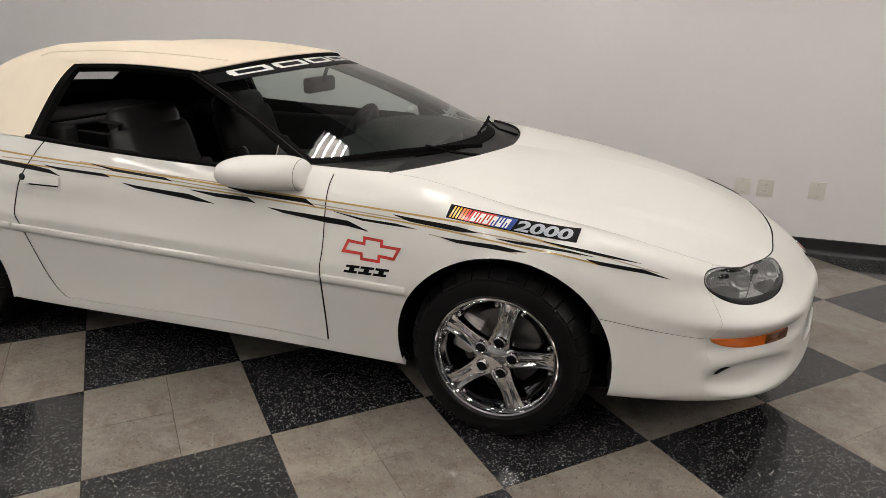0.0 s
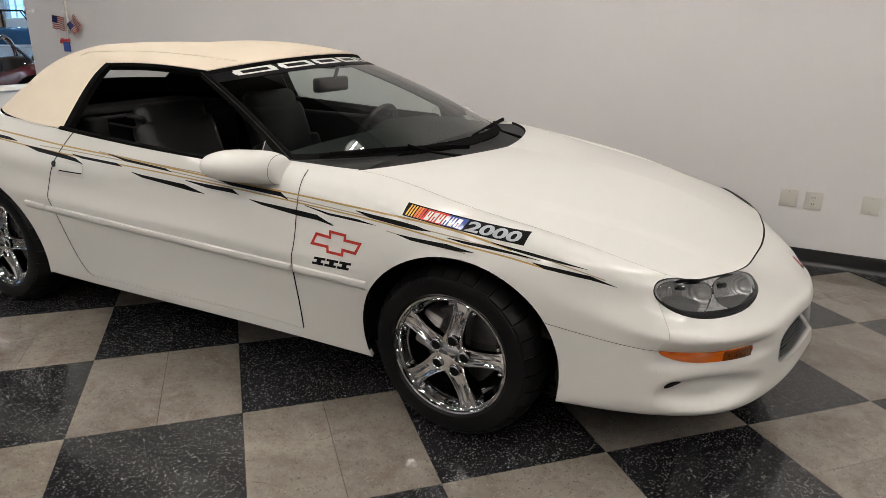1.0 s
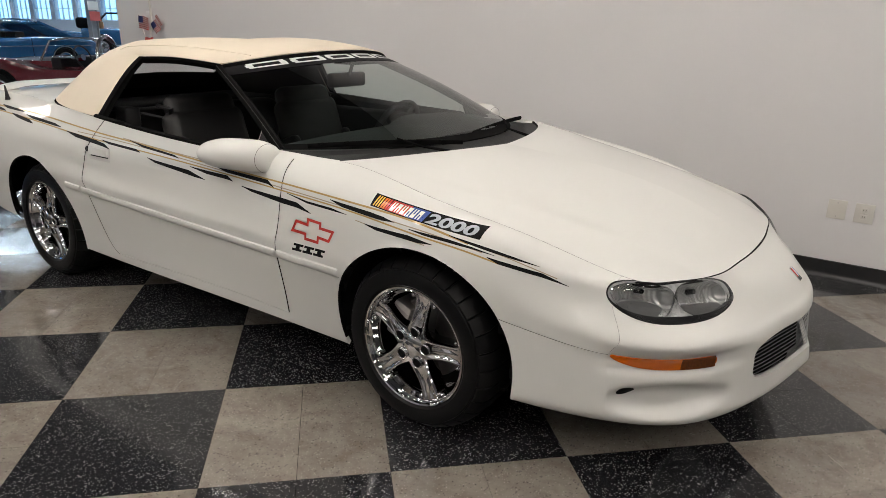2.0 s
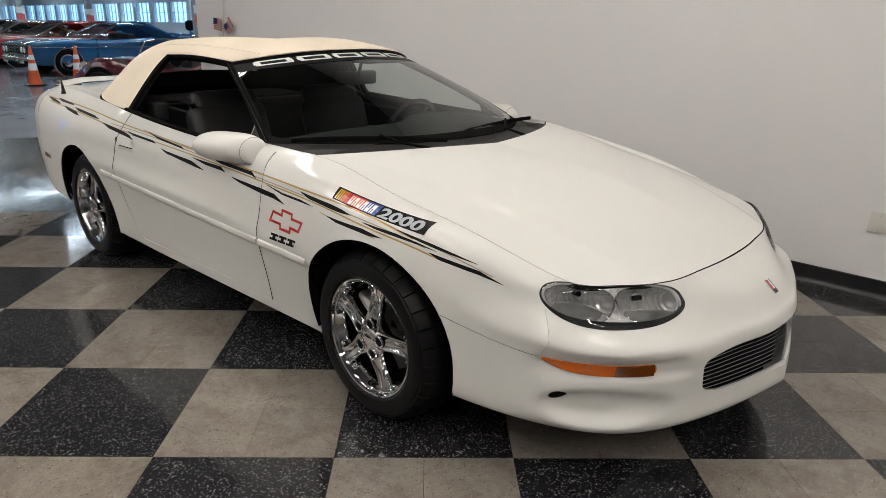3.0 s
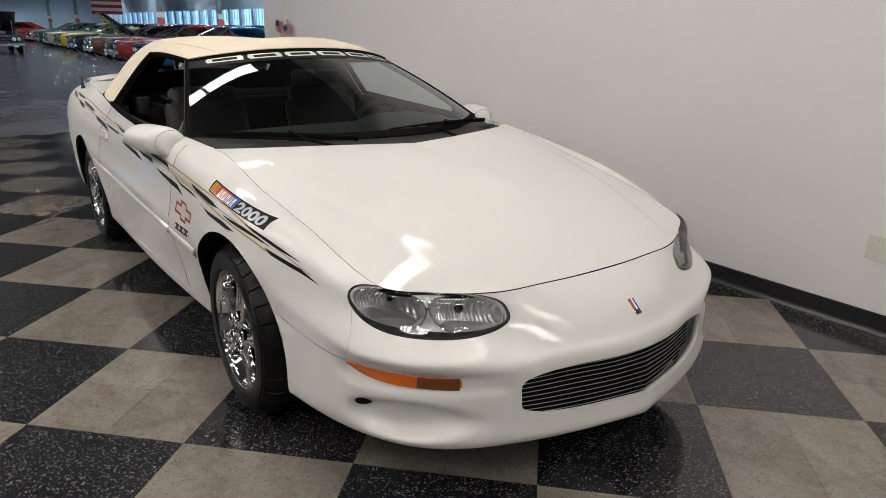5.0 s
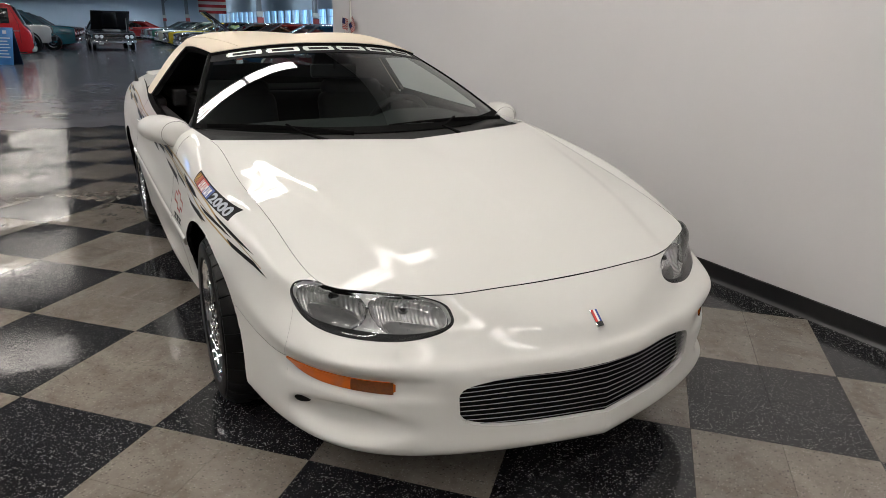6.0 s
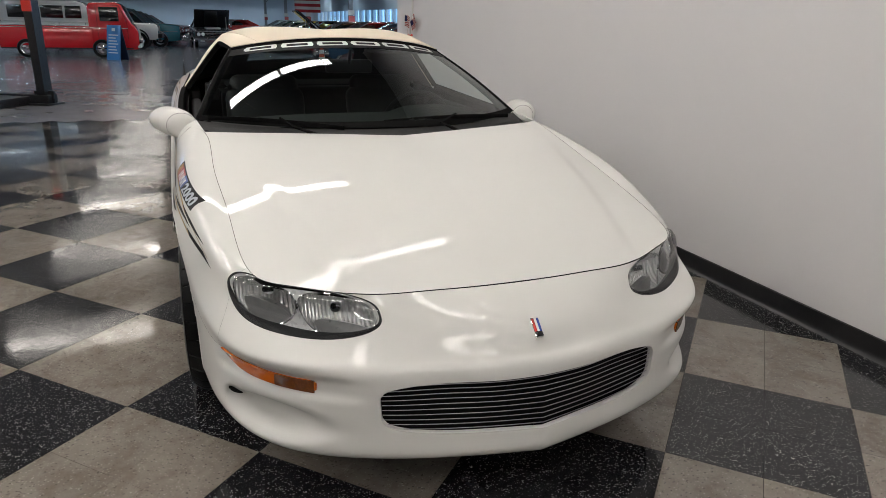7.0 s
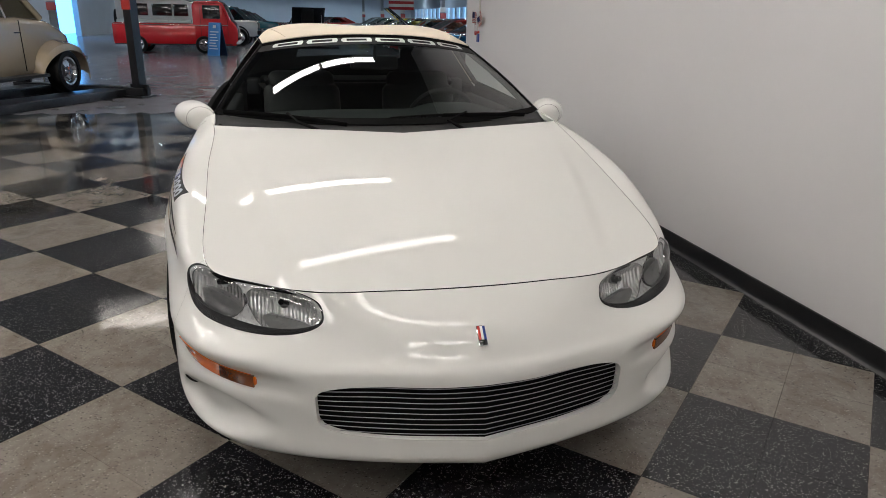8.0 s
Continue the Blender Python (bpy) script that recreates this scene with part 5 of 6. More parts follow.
for side in (1, -1):
    belt = tube([(-2.02, -side * 0.66, 0.90), (-1.96, -side * 0.62, 0.95), (-1.80, -side * 0.58, 0.93)], 0.022, 6, flat=0.12)
    part("seat_belt", belt, CHARCOAL, car)
    part("belt_bracket", pad((-2.06, -side * 0.67 - 0.04, 0.88), (-1.95, -side * 0.67 + 0.04, 0.98), None, 0.015), CHARCOAL, car)
    part("sun_visor", pad((-1.36, -side * 0.34 - 0.17, 1.195), (-1.22, -side * 0.34 + 0.17, 1.21), None, 0.006), CHARCOAL, car)

# ---- tail ----
wing = bmesh.new()
rows = []
for y in np.linspace(-0.70, 0.70, 40):
    d = 0.018 * smooth_step(0.70, 0.50, abs(y))
    z0 = 0.972 + d
    xx = -3.52 + 0.10 * (abs(y) / 0.7) ** 3
    rows.append([(xx + dx, y, z0 + dz) for dx, dz in ((0.09, 0.0), (0.05, 0.018), (-0.02, 0.024), (-0.10, 0.012), (-0.10, 0.0), (-0.02, 0.002), (0.05, -0.006), (0.09, 0.0))])
add_grid(wing, rows)
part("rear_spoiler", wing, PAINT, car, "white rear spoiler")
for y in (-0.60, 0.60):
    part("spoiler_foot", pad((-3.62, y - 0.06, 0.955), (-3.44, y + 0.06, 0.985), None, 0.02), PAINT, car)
part("antenna", tube([(-2.974, -0.82, .955), (-2.974, -0.82, .975), (-2.985, -0.82, 1.035)], [0.016, 0.011, 0.004], 8), BLACK_TRIM, car)
X, Zs = np.meshgrid(np.linspace(-3.22, -3.06, 8), np.linspace(.545, .575, 4), indexing="ij")
part("side_marker", outward(to_bm(on_side(X, Zs, 0.003))), plain("red_lens", (0.25, 0.012, 0.01), 0.15, coat=1.0), car)

# ---- wall plates ----
def wall_plate(x, z, w, h, sockets):
    p = thing("wall_plate", "ivory wall plate with a double socket" if sockets else "blank ivory wall plate", "wall plate", pose(x, WALL_Y, z), "plates on the wall")
    part("plate", box((-w / 2, -0.007, -h / 2), (w / 2, 0.0, h / 2), 0.003), PLATE, p)
    if sockets:
        for dz in (-0.020, 0.020):
            part("socket", box((-0.017, -0.0095, dz - 0.014), (0.017, -0.006, dz + 0.014), 0.003), PLATE, p)
            for dx in (-0.006, 0.006):
                part("slot", box((dx - 0.0014, -0.0103, dz - 0.003), (dx + 0.0014, -0.009, dz + 0.006)), DARK_GAP, p)
    for dz in ((0,) if sockets else (-0.04, 0.04)):
        part("screw", lathe([(0.0, -0.0085), (0.003, -0.0082), (0.0032, -0.006)], 10, Matrix.Translation((0, 0, dz))), STEEL, p)


wall_plate(1.033, 0.420, 0.098, 0.114, False)
wall_plate(1.173, 0.417, 0.098, 0.114, True)
wall_plate(1.483, 0.425, 0.098, 0.114, False)


# ---- other vehicles in the hall ----
CAR_GLASS = sheet_glass("car_glass", (0.78, 0.83, 0.82))
CAR_GLASS_DARK = plain("dark_car_glass", (0.012, 0.013, 0.014), 0.05, vary=0.2, coat=0.6)
POLISHED = plain("polished_bumper", (0.92, 0.92, 0.93), 0.13, metal=1.0, vary=0.03)
RED_SEAT = plain("seat_cloth", (0.05, 0.045, 0.045), 0.7, vary=0.2)
LAMP_WHITE = plain("round_headlamp", (0.75, 0.76, 0.76), 0.12, vary=0.05, coat=1.0)
PAINTS = {}


def car_paint(name, color):
    if name not in PAINTS:
        PAINTS[name] = plain(name + "_car_paint", color, 0.25, vary=0.06, coat=1.0)
    return PAINTS[name]


def loft_body(stations, n=10, corner=0.6):
    """A closed body from (x, half width, bottom, top) stations with rounded shoulders."""
    bm, rows = bmesh.new(), []
    ks = np.array(stations, float)
    for x in np.linspace(ks[0, 0], ks[-1, 0], 34):
        w, lo, hi = (np.interp(x, ks[:, 0], ks[:, i]) for i in (1, 2, 3))
        r = min(0.10, (hi - lo) * 0.4)
        half = [(w * 0.90, lo), (w, lo + 0.12), (w, hi - r)] + [(w - r + r * math.cos(a), hi - r + r * math.sin(a)) for a in (0.5, 1.0, 1.5708)] + [(w * 0.5, hi + 0.012), (0, hi + 0.018)]
        rows.append([Vector((x, y, z)) for y, z in half] + [Vector((x, -y, z)) for y, z in half[-2::-1]])
    add_grid(bm, rows)
    for row in (rows[0], rows[-1]):
        bm.faces.new([bm.verts.new(p) for p in row])
    bmesh.ops.remove_doubles(bm, verts=bm.verts, dist=1e-4)
    bmesh.ops.recalc_face_normals(bm, faces=bm.faces)
    return bm


def small_wheel(parent, x, y, r, rim=CHROME, width=0.2):
    s = -1 if y < 0 else 1
    w = new("wheel")
    w.parent, w.matrix_basis = parent, pose(x, y, r, 0, 0, 0 if s < 0 else 180)
    part("tyre", lathe([(r * 0.64, 0.0), (r * 0.72, -0.02), (r * 0.93, -0.015), (r, 0.02), (r, width - 0.03), (r * 0.9, width)], 28), RUBBER, w)
    part("rim", lathe([(0.0, -0.005), (r * 0.18, -0.004), (r * 0.22, 0.02), (r * 0.50, 0.035), (r * 0.58, 0.0), (r * 0.66, -0.006), (r * 0.67, 0.02)], 28), rim, w)
    return w


def cabin(parent, base, roof, w0, w1, z0, z1, paint, open_top=False):
    """Glasshouse between base (x rear, x front) and roof (x rear, x front)."""
    b0, b1 = base
    r0, r1 = roof
    pts = lambda x, w, z: [Vector((x, w, z)), Vector((x, -w, z))]
    bm = bmesh.new()
    v = [bm.verts.new(p) for p in pts(b0, w0, z0) + pts(b1, w0, z0) + pts(r0, w1, z1) + pts(r1, w1, z1)]
    for f in ((0, 1, 5, 4), (2, 6, 7, 3), (0, 4, 6, 2), (1, 3, 7, 5)):
        bm.faces.new([v[i] for i in f])
    part("side_glass", bm, CAR_GLASS, parent, smooth=False)
    if not open_top:
        part("roof", pad((r0 - 0.03, -w1 - 0.01, z1 - 0.02), (r1 + 0.03, w1 + 0.01, z1 + 0.05), None, 0.03), paint, parent)
    for s in (-1, 1):
        for a, c, wa in (((b1, z0), (r1, z1), 0.03), ((b0, z0), (r0, z1), 0.05)) + (() if open_top else (((b0 * 0.55 + b1 * 0.45, z0), (r0 * 0.6 + r1 * 0.4, z1), 0.025),)):
            part("pillar", tube([(a[0], s * w0, a[1]), (c[0], s * w1, c[1])], wa, 6), CHROME if wa < 0.04 else paint, parent)


def roof_shell(parent, base, roof, w0, w1, z0, z1, paint):
    """Rounded hardtop roof with its rear pillars."""
    b0, b1 = base
    r0, r1 = roof
    rows = []
    for x in np.linspace(r0, r1, 10):
        k = (x - r0) / (r1 - r0)
        zc = z1 + 0.045 * math.sin(math.pi * (0.15 + 0.7 * k))
        rows.append([(x, w1 * f, zc - 0.075 * abs(f) ** 5) for f in (-1.04, -0.95, -0.7, -0.35, 0, 0.35, 0.7, 0.95, 1.04)])
    part("roof", thicken(up(to_bm(rows)), 0.05), paint, parent)
    for s in (-1, 1):
        quarter = bmesh.new()
        v = [quarter.verts.new(q) for q in ((b0, s * w0, z0), (b0 + 0.62, s * w0, z0), (r0 + 0.42, s * w1, z1 - 0.02), (r0 - 0.02, s * w1, z1 - 0.02))]
        quarter.faces.new(v)
        part("rear_pillar", thicken(outward(quarter), 0.03), paint, parent, smooth=False)


def outward_from(bm, mid):
    """Turns a sheet's faces away from a point."""
    bm.normal_update()
    if sum((g.calc_center_median() - mid).dot(g.normal) * g.calc_area() for g in bm.faces) < 0:
        bmesh.ops.reverse_faces(bm, faces=bm.faces)
    return bm


def classic_car(at, paint, label, L=4.9, W=1.86, hood=0.92, roof_z=1.34, hood_up=False, stripe=None, group="parked classic cars", open_top=False, lamps=2, bright=None):
    c = thing("classic_car", label, "car", at, group)
    bright = bright or POLISHED
    f, r, w = L * 0.5, -L * 0.5, W / 2
    part("body", loft_body([(r, w * 0.88, .40, .80), (r + .12, w * 0.95, .32, .88), (r + .9, w, .24, .96), (r + 1.7, w, .22, .97), (0.2, w * .985, .20, .93), (f - 1.5, w * .985, .22, hood + .01), (f - .7, w, .24, hood), (f - .12, w * .98, .30, hood - .05), (f, w * .95, .40, hood - .10)]), paint, c)
    base, roof = (r + 0.70, 0.80), (r + 1.55, -0.02)
    cabin(c, base, roof, w * .90, w * .70, .94, roof_z, paint, True)
    if not open_top:
        roof_shell(c, base, roof, w * .90, w * .70, .94, roof_z, paint)
    part("windscreen_frame", tube([(base[1], -w * .90, .95), (roof[1], -w * .70, roof_z), (roof[1], w * .70, roof_z), (base[1], w * .90, .95)], 0.022, 6), POLISHED, c)
    for x in (f - 0.95, r + 1.05):
        for y in (-w - 0.005, w + 0.005):
            small_wheel(c, x, y, 0.335)
            turned = 0 if y < 0 else 180
            part("wheel_arch", lathe([(0.36, 0.0), (0.385, 0.0), (0.385, 0.05)], 24, pose(x, y - (0.012 if y < 0 else -0.012), 0.335, 0, 0, turned)), POLISHED, c)
            part("arch_shadow", lathe([(0.0, 0.05), (0.36, 0.0), (0.375, -0.004), (0.375, 0.03)], 24, pose(x, y - (0.006 if y < 0 else -0.006), 0.36, 0, 0, turned)), DARK_GAP, c)
    # nose: dark recess, bars, lamps, slim bumper
    part("grille", pad((f - 0.03, -w * .90, .54), (f + 0.010, w * .90, hood - .13), None, 0.012), GLOSS_BLACK, c)
    part("grille_surround", tube([(f + 0.014, -w * .90, .54), (f + 0.014, w * .90, .54), (f + 0.014, w * .90, hood - .12), (f + 0.014, -w * .90, hood - .12)], 0.016, 6, True), bright, c)
    for k in range(4):
        z = .575 + (hood - .72) * k / 3
        part("grille_bar", box((f + 0.008, -w * .46, z - .007), (f + 0.022, w * .46, z + .007)), POLISHED, c)
    for s in (-1, 1):
        for k in range(lamps):
            y = s * (w * .78 - 0.19 * k)
            lens = Matrix.Translation((f + 0.014, y, (hood + .41) / 2)) @ pose(0, 0, 0, 0, 0, 90)
            part("headlamp", lathe([(0.0, -0.03), (0.055, -0.024), (0.070, -0.008)], 20, lens), LAMP_WHITE, c)
            part("lamp_bezel", lathe([(0.070, -0.008), (0.080, -0.018), (0.090, -0.010), (0.092, 0.02)], 20, lens), POLISHED, c)
        part("parking_lamp", pad((f + 0.05, s * w * .62 - 0.10, .33), (f + 0.10, s * w * .62 + 0.10, .385), None, 0.01), LAMP_WHITE, c)
        part("overrider", pad((f + 0.03, s * w * .36 - 0.035, .37), (f + 0.155, s * w * .36 + 0.035, .55), None, 0.015), bright, c)
        part("side_trim", box((r + 0.3, s * w - 0.012, .72), (f - 0.1, s * w + 0.012, .738), 0.004), POLISHED, c)
        part("sill_trim", box((r + 1.5, s * w - 0.014, .24), (f - 1.4, s * w + 0.014, .275), 0.004), POLISHED, c)
        part("door_seam", box((-0.55, s * w - 0.006, .34), (-0.54, s * w + 0.004, .93)), DARK_GAP, c)
        part("door_seam", box((0.70, s * w - 0.006, .34), (0.71, s * w + 0.004, .93)), DARK_GAP, c)
        part("front_seat", pad((-0.55, s * 0.36 - 0.27, .60), (-0.30, s * 0.36 + 0.27, 1.08), None, 0.05), RED_SEAT, c)
        part("wing_mirror", pad((0.45, s * (w + .05) - 0.06, .99), (0.53, s * (w + .05) + 0.06, 1.07), None, 0.02), POLISHED, c)
    bump = [[(f + 0.06 + 0.05 * (1 - abs(k)) + dx - 0.16 * max(0, abs(k) - 0.9) * 10 * 0.5, k * w * 1.0, z) for dx, z in ((-0.05, .41), (0.0, .40), (0.022, .43), (0.022, .47), (0.0, .505), (-0.05, .50))] for k in np.linspace(-1, 1, 17)]
    part("front_bumper", outward_from(to_bm(bump), Vector((0, 0, .45))), bright, c)
    part("rear_bumper", pad((r - 0.08, -w * .95, .42), (r + 0.03, w * .95, .53), None, 0.03), POLISHED, c)
    if stripe is not None:
        for s in (-1, 1):
            part("hood_stripe", box((0.9, s * 0.28 - 0.11, hood + .020), (f - 0.2, s * 0.28 + 0.11, hood + .030), 0, None), stripe, c)
    if hood_up:
        part("raised_hood", pad((0, -w * .88, -0.025), (1.35, w * .88, 0.025), Matrix.Translation((0.85, 0, 0.97)) @ pose(0, 0, 0, 0, -37, 0), 0.02), GLOSS_BLACK, c)
        part("hood_prop", tube([(1.55, w * .70, .93), (1.60, w * .70, 1.46)], 0.012, 6), STEEL, c)
        part("engine", pad((0.95, -0.35, 0.7), (1.9, 0.35, 0.99), None, 0.05), STEEL, c)
    return c


SEDANS = [
    ("blue", (0.012, 0.085, 0.20), "metallic blue muscle coupe with white stripes and chrome bumpers"),
    ("red", (0.33, 0.022, 0.018), "red classic hardtop with chrome grille"),
    ("bronze", (0.16, 0.055, 0.025), "bronze classic car with its hood raised"),
    ("black", (0.012, 0.012, 0.013), "black classic coupe with chrome bumper"),
    ("yellow", (0.62, 0.42, 0.03), "yellow classic muscle car, hood closed"),
    ("cream", (0.55, 0.50, 0.40), "cream classic sedan with chrome trim"),
    ("green", (0.02, 0.09, 0.06), "dark green classic coupe with chrome trim"),
    ("silver", (0.40, 0.41, 0.42), "silver classic sedan with chrome trim"),
]
for k, (nm, col, lab) in enumerate(SEDANS):
    classic_car(pose(-19.25 - 4.30 * k, 5.75 + 0.04 * k, -0.012, 0, 0, -87 - (k % 3) * 2), car_paint(nm, col), lab, hood_up=(k == 2), stripe=WHITE if k == 0 else None, roof_z=1.34 + 0.03 * (k % 2))
for k, (nm, col, lab) in enumerate((("blue", (0.012, 0.085, 0.20), "blue classic coupe with chrome trim"), ("red", (0.33, 0.022, 0.018), "red classic coupe with chrome trim"), ("maroon", (0.12, 0.012, 0.02), "maroon classic sedan with chrome trim"), ("white", (0.7, 0.7, 0.68), "white classic sedan with chrome trim"), ("red", (0.33, 0.022, 0.018), "red classic coupe with chrome trim"))):
    classic_car(pose(-33.5 - 5.2 * k, 13.0, -0.012, 0, 0, 88 + 3 * (k % 2)), car_paint(nm, col), lab, roof_z=1.40, L=4.6)
for k, (nm, col, lab) in enumerate((("teal", (0.03, 0.16, 0.20), "teal classic pickup with chrome grille"), ("maroon", (0.12, 0.012, 0.02), "maroon classic sedan with chrome trim"), ("grey", (0.15, 0.15, 0.16), "grey classic coupe with chrome bumper"), ("pink", (0.5, 0.12, 0.2), "pink classic sedan with chrome bumper"))):
    classic_car(pose(-36.0 - 3.3 * k, -2.90 + 0.16 * k, -0.012, 0, 0, 84 - 3 * (k % 2)), car_paint(nm, col), lab, roof_z=1.75 - 0.08 * k, hood=1.08 - 0.03 * k, L=4.5)
classic_car(pose(-35.3, 0.72, -0.012, 0, 0, 2), car_paint("dark_silver", (0.09, 0.085, 0.09)), "grey muscle car with its black hood raised", hood_up=True)
for k in range(14):
    nm, col, lab = SEDANS[(3 * k + 1) % 8]
    classic_car(pose(-56 - 2.6 * (k % 7), 3.4 + 6.4 * (k // 7) + 0.2 * (k % 3), -0.012, 0, 0, -78), car_paint(nm, col), lab, group="parked classic cars")


TAN_LEATHER = plain("tan_leather", (0.30, 0.16, 0.08), 0.55, vary=0.12)
YELLOW_CLOTH = plain("yellow_cloth", (0.55, 0.50, 0.04), 0.8, vary=0.15)
ORANGE_CLOTH = plain("orange_cloth", (0.75, 0.12, 0.02), 0.7, vary=0.15)


def roadster(at):
    """Low open two-seater: flowing wings, chrome screen frame, roll hoop, wheel and seats."""
    c = thing("roadster", "maroon open roadster with chrome screen frame and roll hoop", "car", at)
    paint = car_paint("maroon", (0.12, 0.012, 0.02))
    body, rows = bmesh.new(), []
    for x in np.linspace(-1.95, 1.95, 46):
        hump = 0.14 * math.exp(-((x - 1.15) / 0.42) ** 2) + 0.16 * math.exp(-((x + 1.10) / 0.45) ** 2)
        w = 0.74 + 0.06 * math.exp(-((x - 1.15) / 0.45) ** 2) + 0.08 * math.exp(-((x + 1.10) / 0.5) ** 2) - 0.30 * max(0, abs(x) - 1.45) ** 1.3
        lo, side = 0.20 + 0.25 * max(0, abs(x) - 1.5), 0.70 + hump - 0.55 * max(0, abs(x) - 1.45) ** 1.5
        mid = 0.80 + 0.06 * smooth_step(-0.4, -0.9, x) - 0.30 * max(0, abs(x) - 1.3) ** 1.5
        floor_z = 0.42 if -0.75 < x < 0.32 else mid
        half = [(w * .92, lo), (w, lo + .16), (w, side - .10), (w * .95, side - .02), (w * .84, side), (w * .74, min(side, mid + .02)), (w * .70, min(mid, floor_z + .30)), (w * .60, floor_z), (0, floor_z + (.03 if floor_z > .5 else 0))]
        rows.append([(x, y, z) for y, z in half] + [(x, -y, z) for y, z in half[-2::-1]])
    add_grid(body, rows)
    for row in (rows[0], rows[-1]):
        body.faces.new([body.verts.new(q) for q in row])
    bmesh.ops.remove_doubles(body, verts=body.verts, dist=1e-4)
    bmesh.ops.recalc_face_normals(body, faces=body.faces)
    part("body", body, paint, c)
    arch = [(0.36 + 0.03 * math.sin(k * math.pi / 8), -.60 + 1.20 * k / 8, 1.10 + 0.035 * math.sin(k * math.pi / 8)) for k in range(9)]
    part("screen_frame", tube([(0.52, -.66, .80)] + arch + [(0.52, .66, .80)], 0.016, 8), CHROME, c)
    pane = bmesh.new()
    pane.faces.new([pane.verts.new(q) for q in [(0.52, -.64, .80)] + arch + [(0.52, .64, .80)]])
    part("windscreen", pane, CAR_GLASS, c, smooth=False)
    hoop = [(-.42, .36 - .24 * math.cos(a), .80 + .38 * math.sin(a) ** 0.8) for a in np.linspace(0.02, math.pi - 0.02, 15)]
    part("roll_hoop", tube(hoop, 0.030, 10), POLISHED, c)
    part("hoop_brace", tube([(-.42, .36, 1.17), (-.80, .36, .84)], 0.020, 8), CHROME, c)
    part("steering_wheel", tube([(0.02 + .06 * math.sin(a), .34 + .18 * math.cos(a), .86 + .17 * math.sin(a)) for a in np.linspace(0, math.tau, 25)[:-1]], 0.014, 6, True), BLACK_TRIM, c)
    part("wheel_hub", tube([(0.02, .34, .86), (0.30, .34, .80)], [0.05, 0.03], 8), CHROME, c)
    part("dashboard", pad((0.22, -.60, .66), (0.40, .60, .86), None, 0.03), BLACK_TRIM, c)
    for y in (-.34, .34):
        part("seat", pad((-.62, y - .23, .40), (-.46, y + .23, .92), None, 0.05), RED_SEAT, c)
    for x, r in ((1.18, 0.31), (-1.10, 0.32)):
        for y in (-.82, .82):
            small_wheel(c, x, y, r)
            turned = 0 if y < 0 else 180
            part("arch_shadow", lathe([(0.0, 0.05), (r + .03, 0.0), (r + .045, -0.004), (r + .045, 0.03)], 24, pose(x, y - (0.004 if y < 0 else -0.004), r + .02, 0, 0, turned)), DARK_GAP, c)
    for s in (-1, 1):
        part("side_pipe", tube([(0.75, s * .80, .30), (-0.70, s * .83, .27)], 0.045, 8), CHROME, c)
        part("headlamp", lathe([(0.0, -0.03), (0.07, -0.02), (0.085, 0.02)], 18, Matrix.Translation((1.80, s * .52, .66)) @ pose(0, 0, 0, 0, 0, 90)), LAMP_WHITE, c)
    return c


ROADSTER = pose(-9.60, 3.35, -0.012, 0, 0, 205)
roadster(ROADSTER)
cloth = thing("polishing_cloths", "yellow and orange cloths lying on the roadster tail", "cloth", ROADSTER @ Matrix.Translation((-1.15, 0.12, 0.82)))
for nm, w, h, dx, mat in (("yellow_cloth", .30, .10, 0.0, YELLOW_CLOTH), ("orange_cloth", .12, .17, 0.03, ORANGE_CLOTH)):
    rows = [[(dx + w * .5 * u, w * v, h * (1 - u * u * .8) * (1 - v * v * .8) + 0.012 * math.sin(9 * u + 5 * v)) for v in np.linspace(-1, 1, 9)] for u in np.linspace(-1, 1, 9)]
    part(nm, up(to_bm(rows)), mat, cloth)


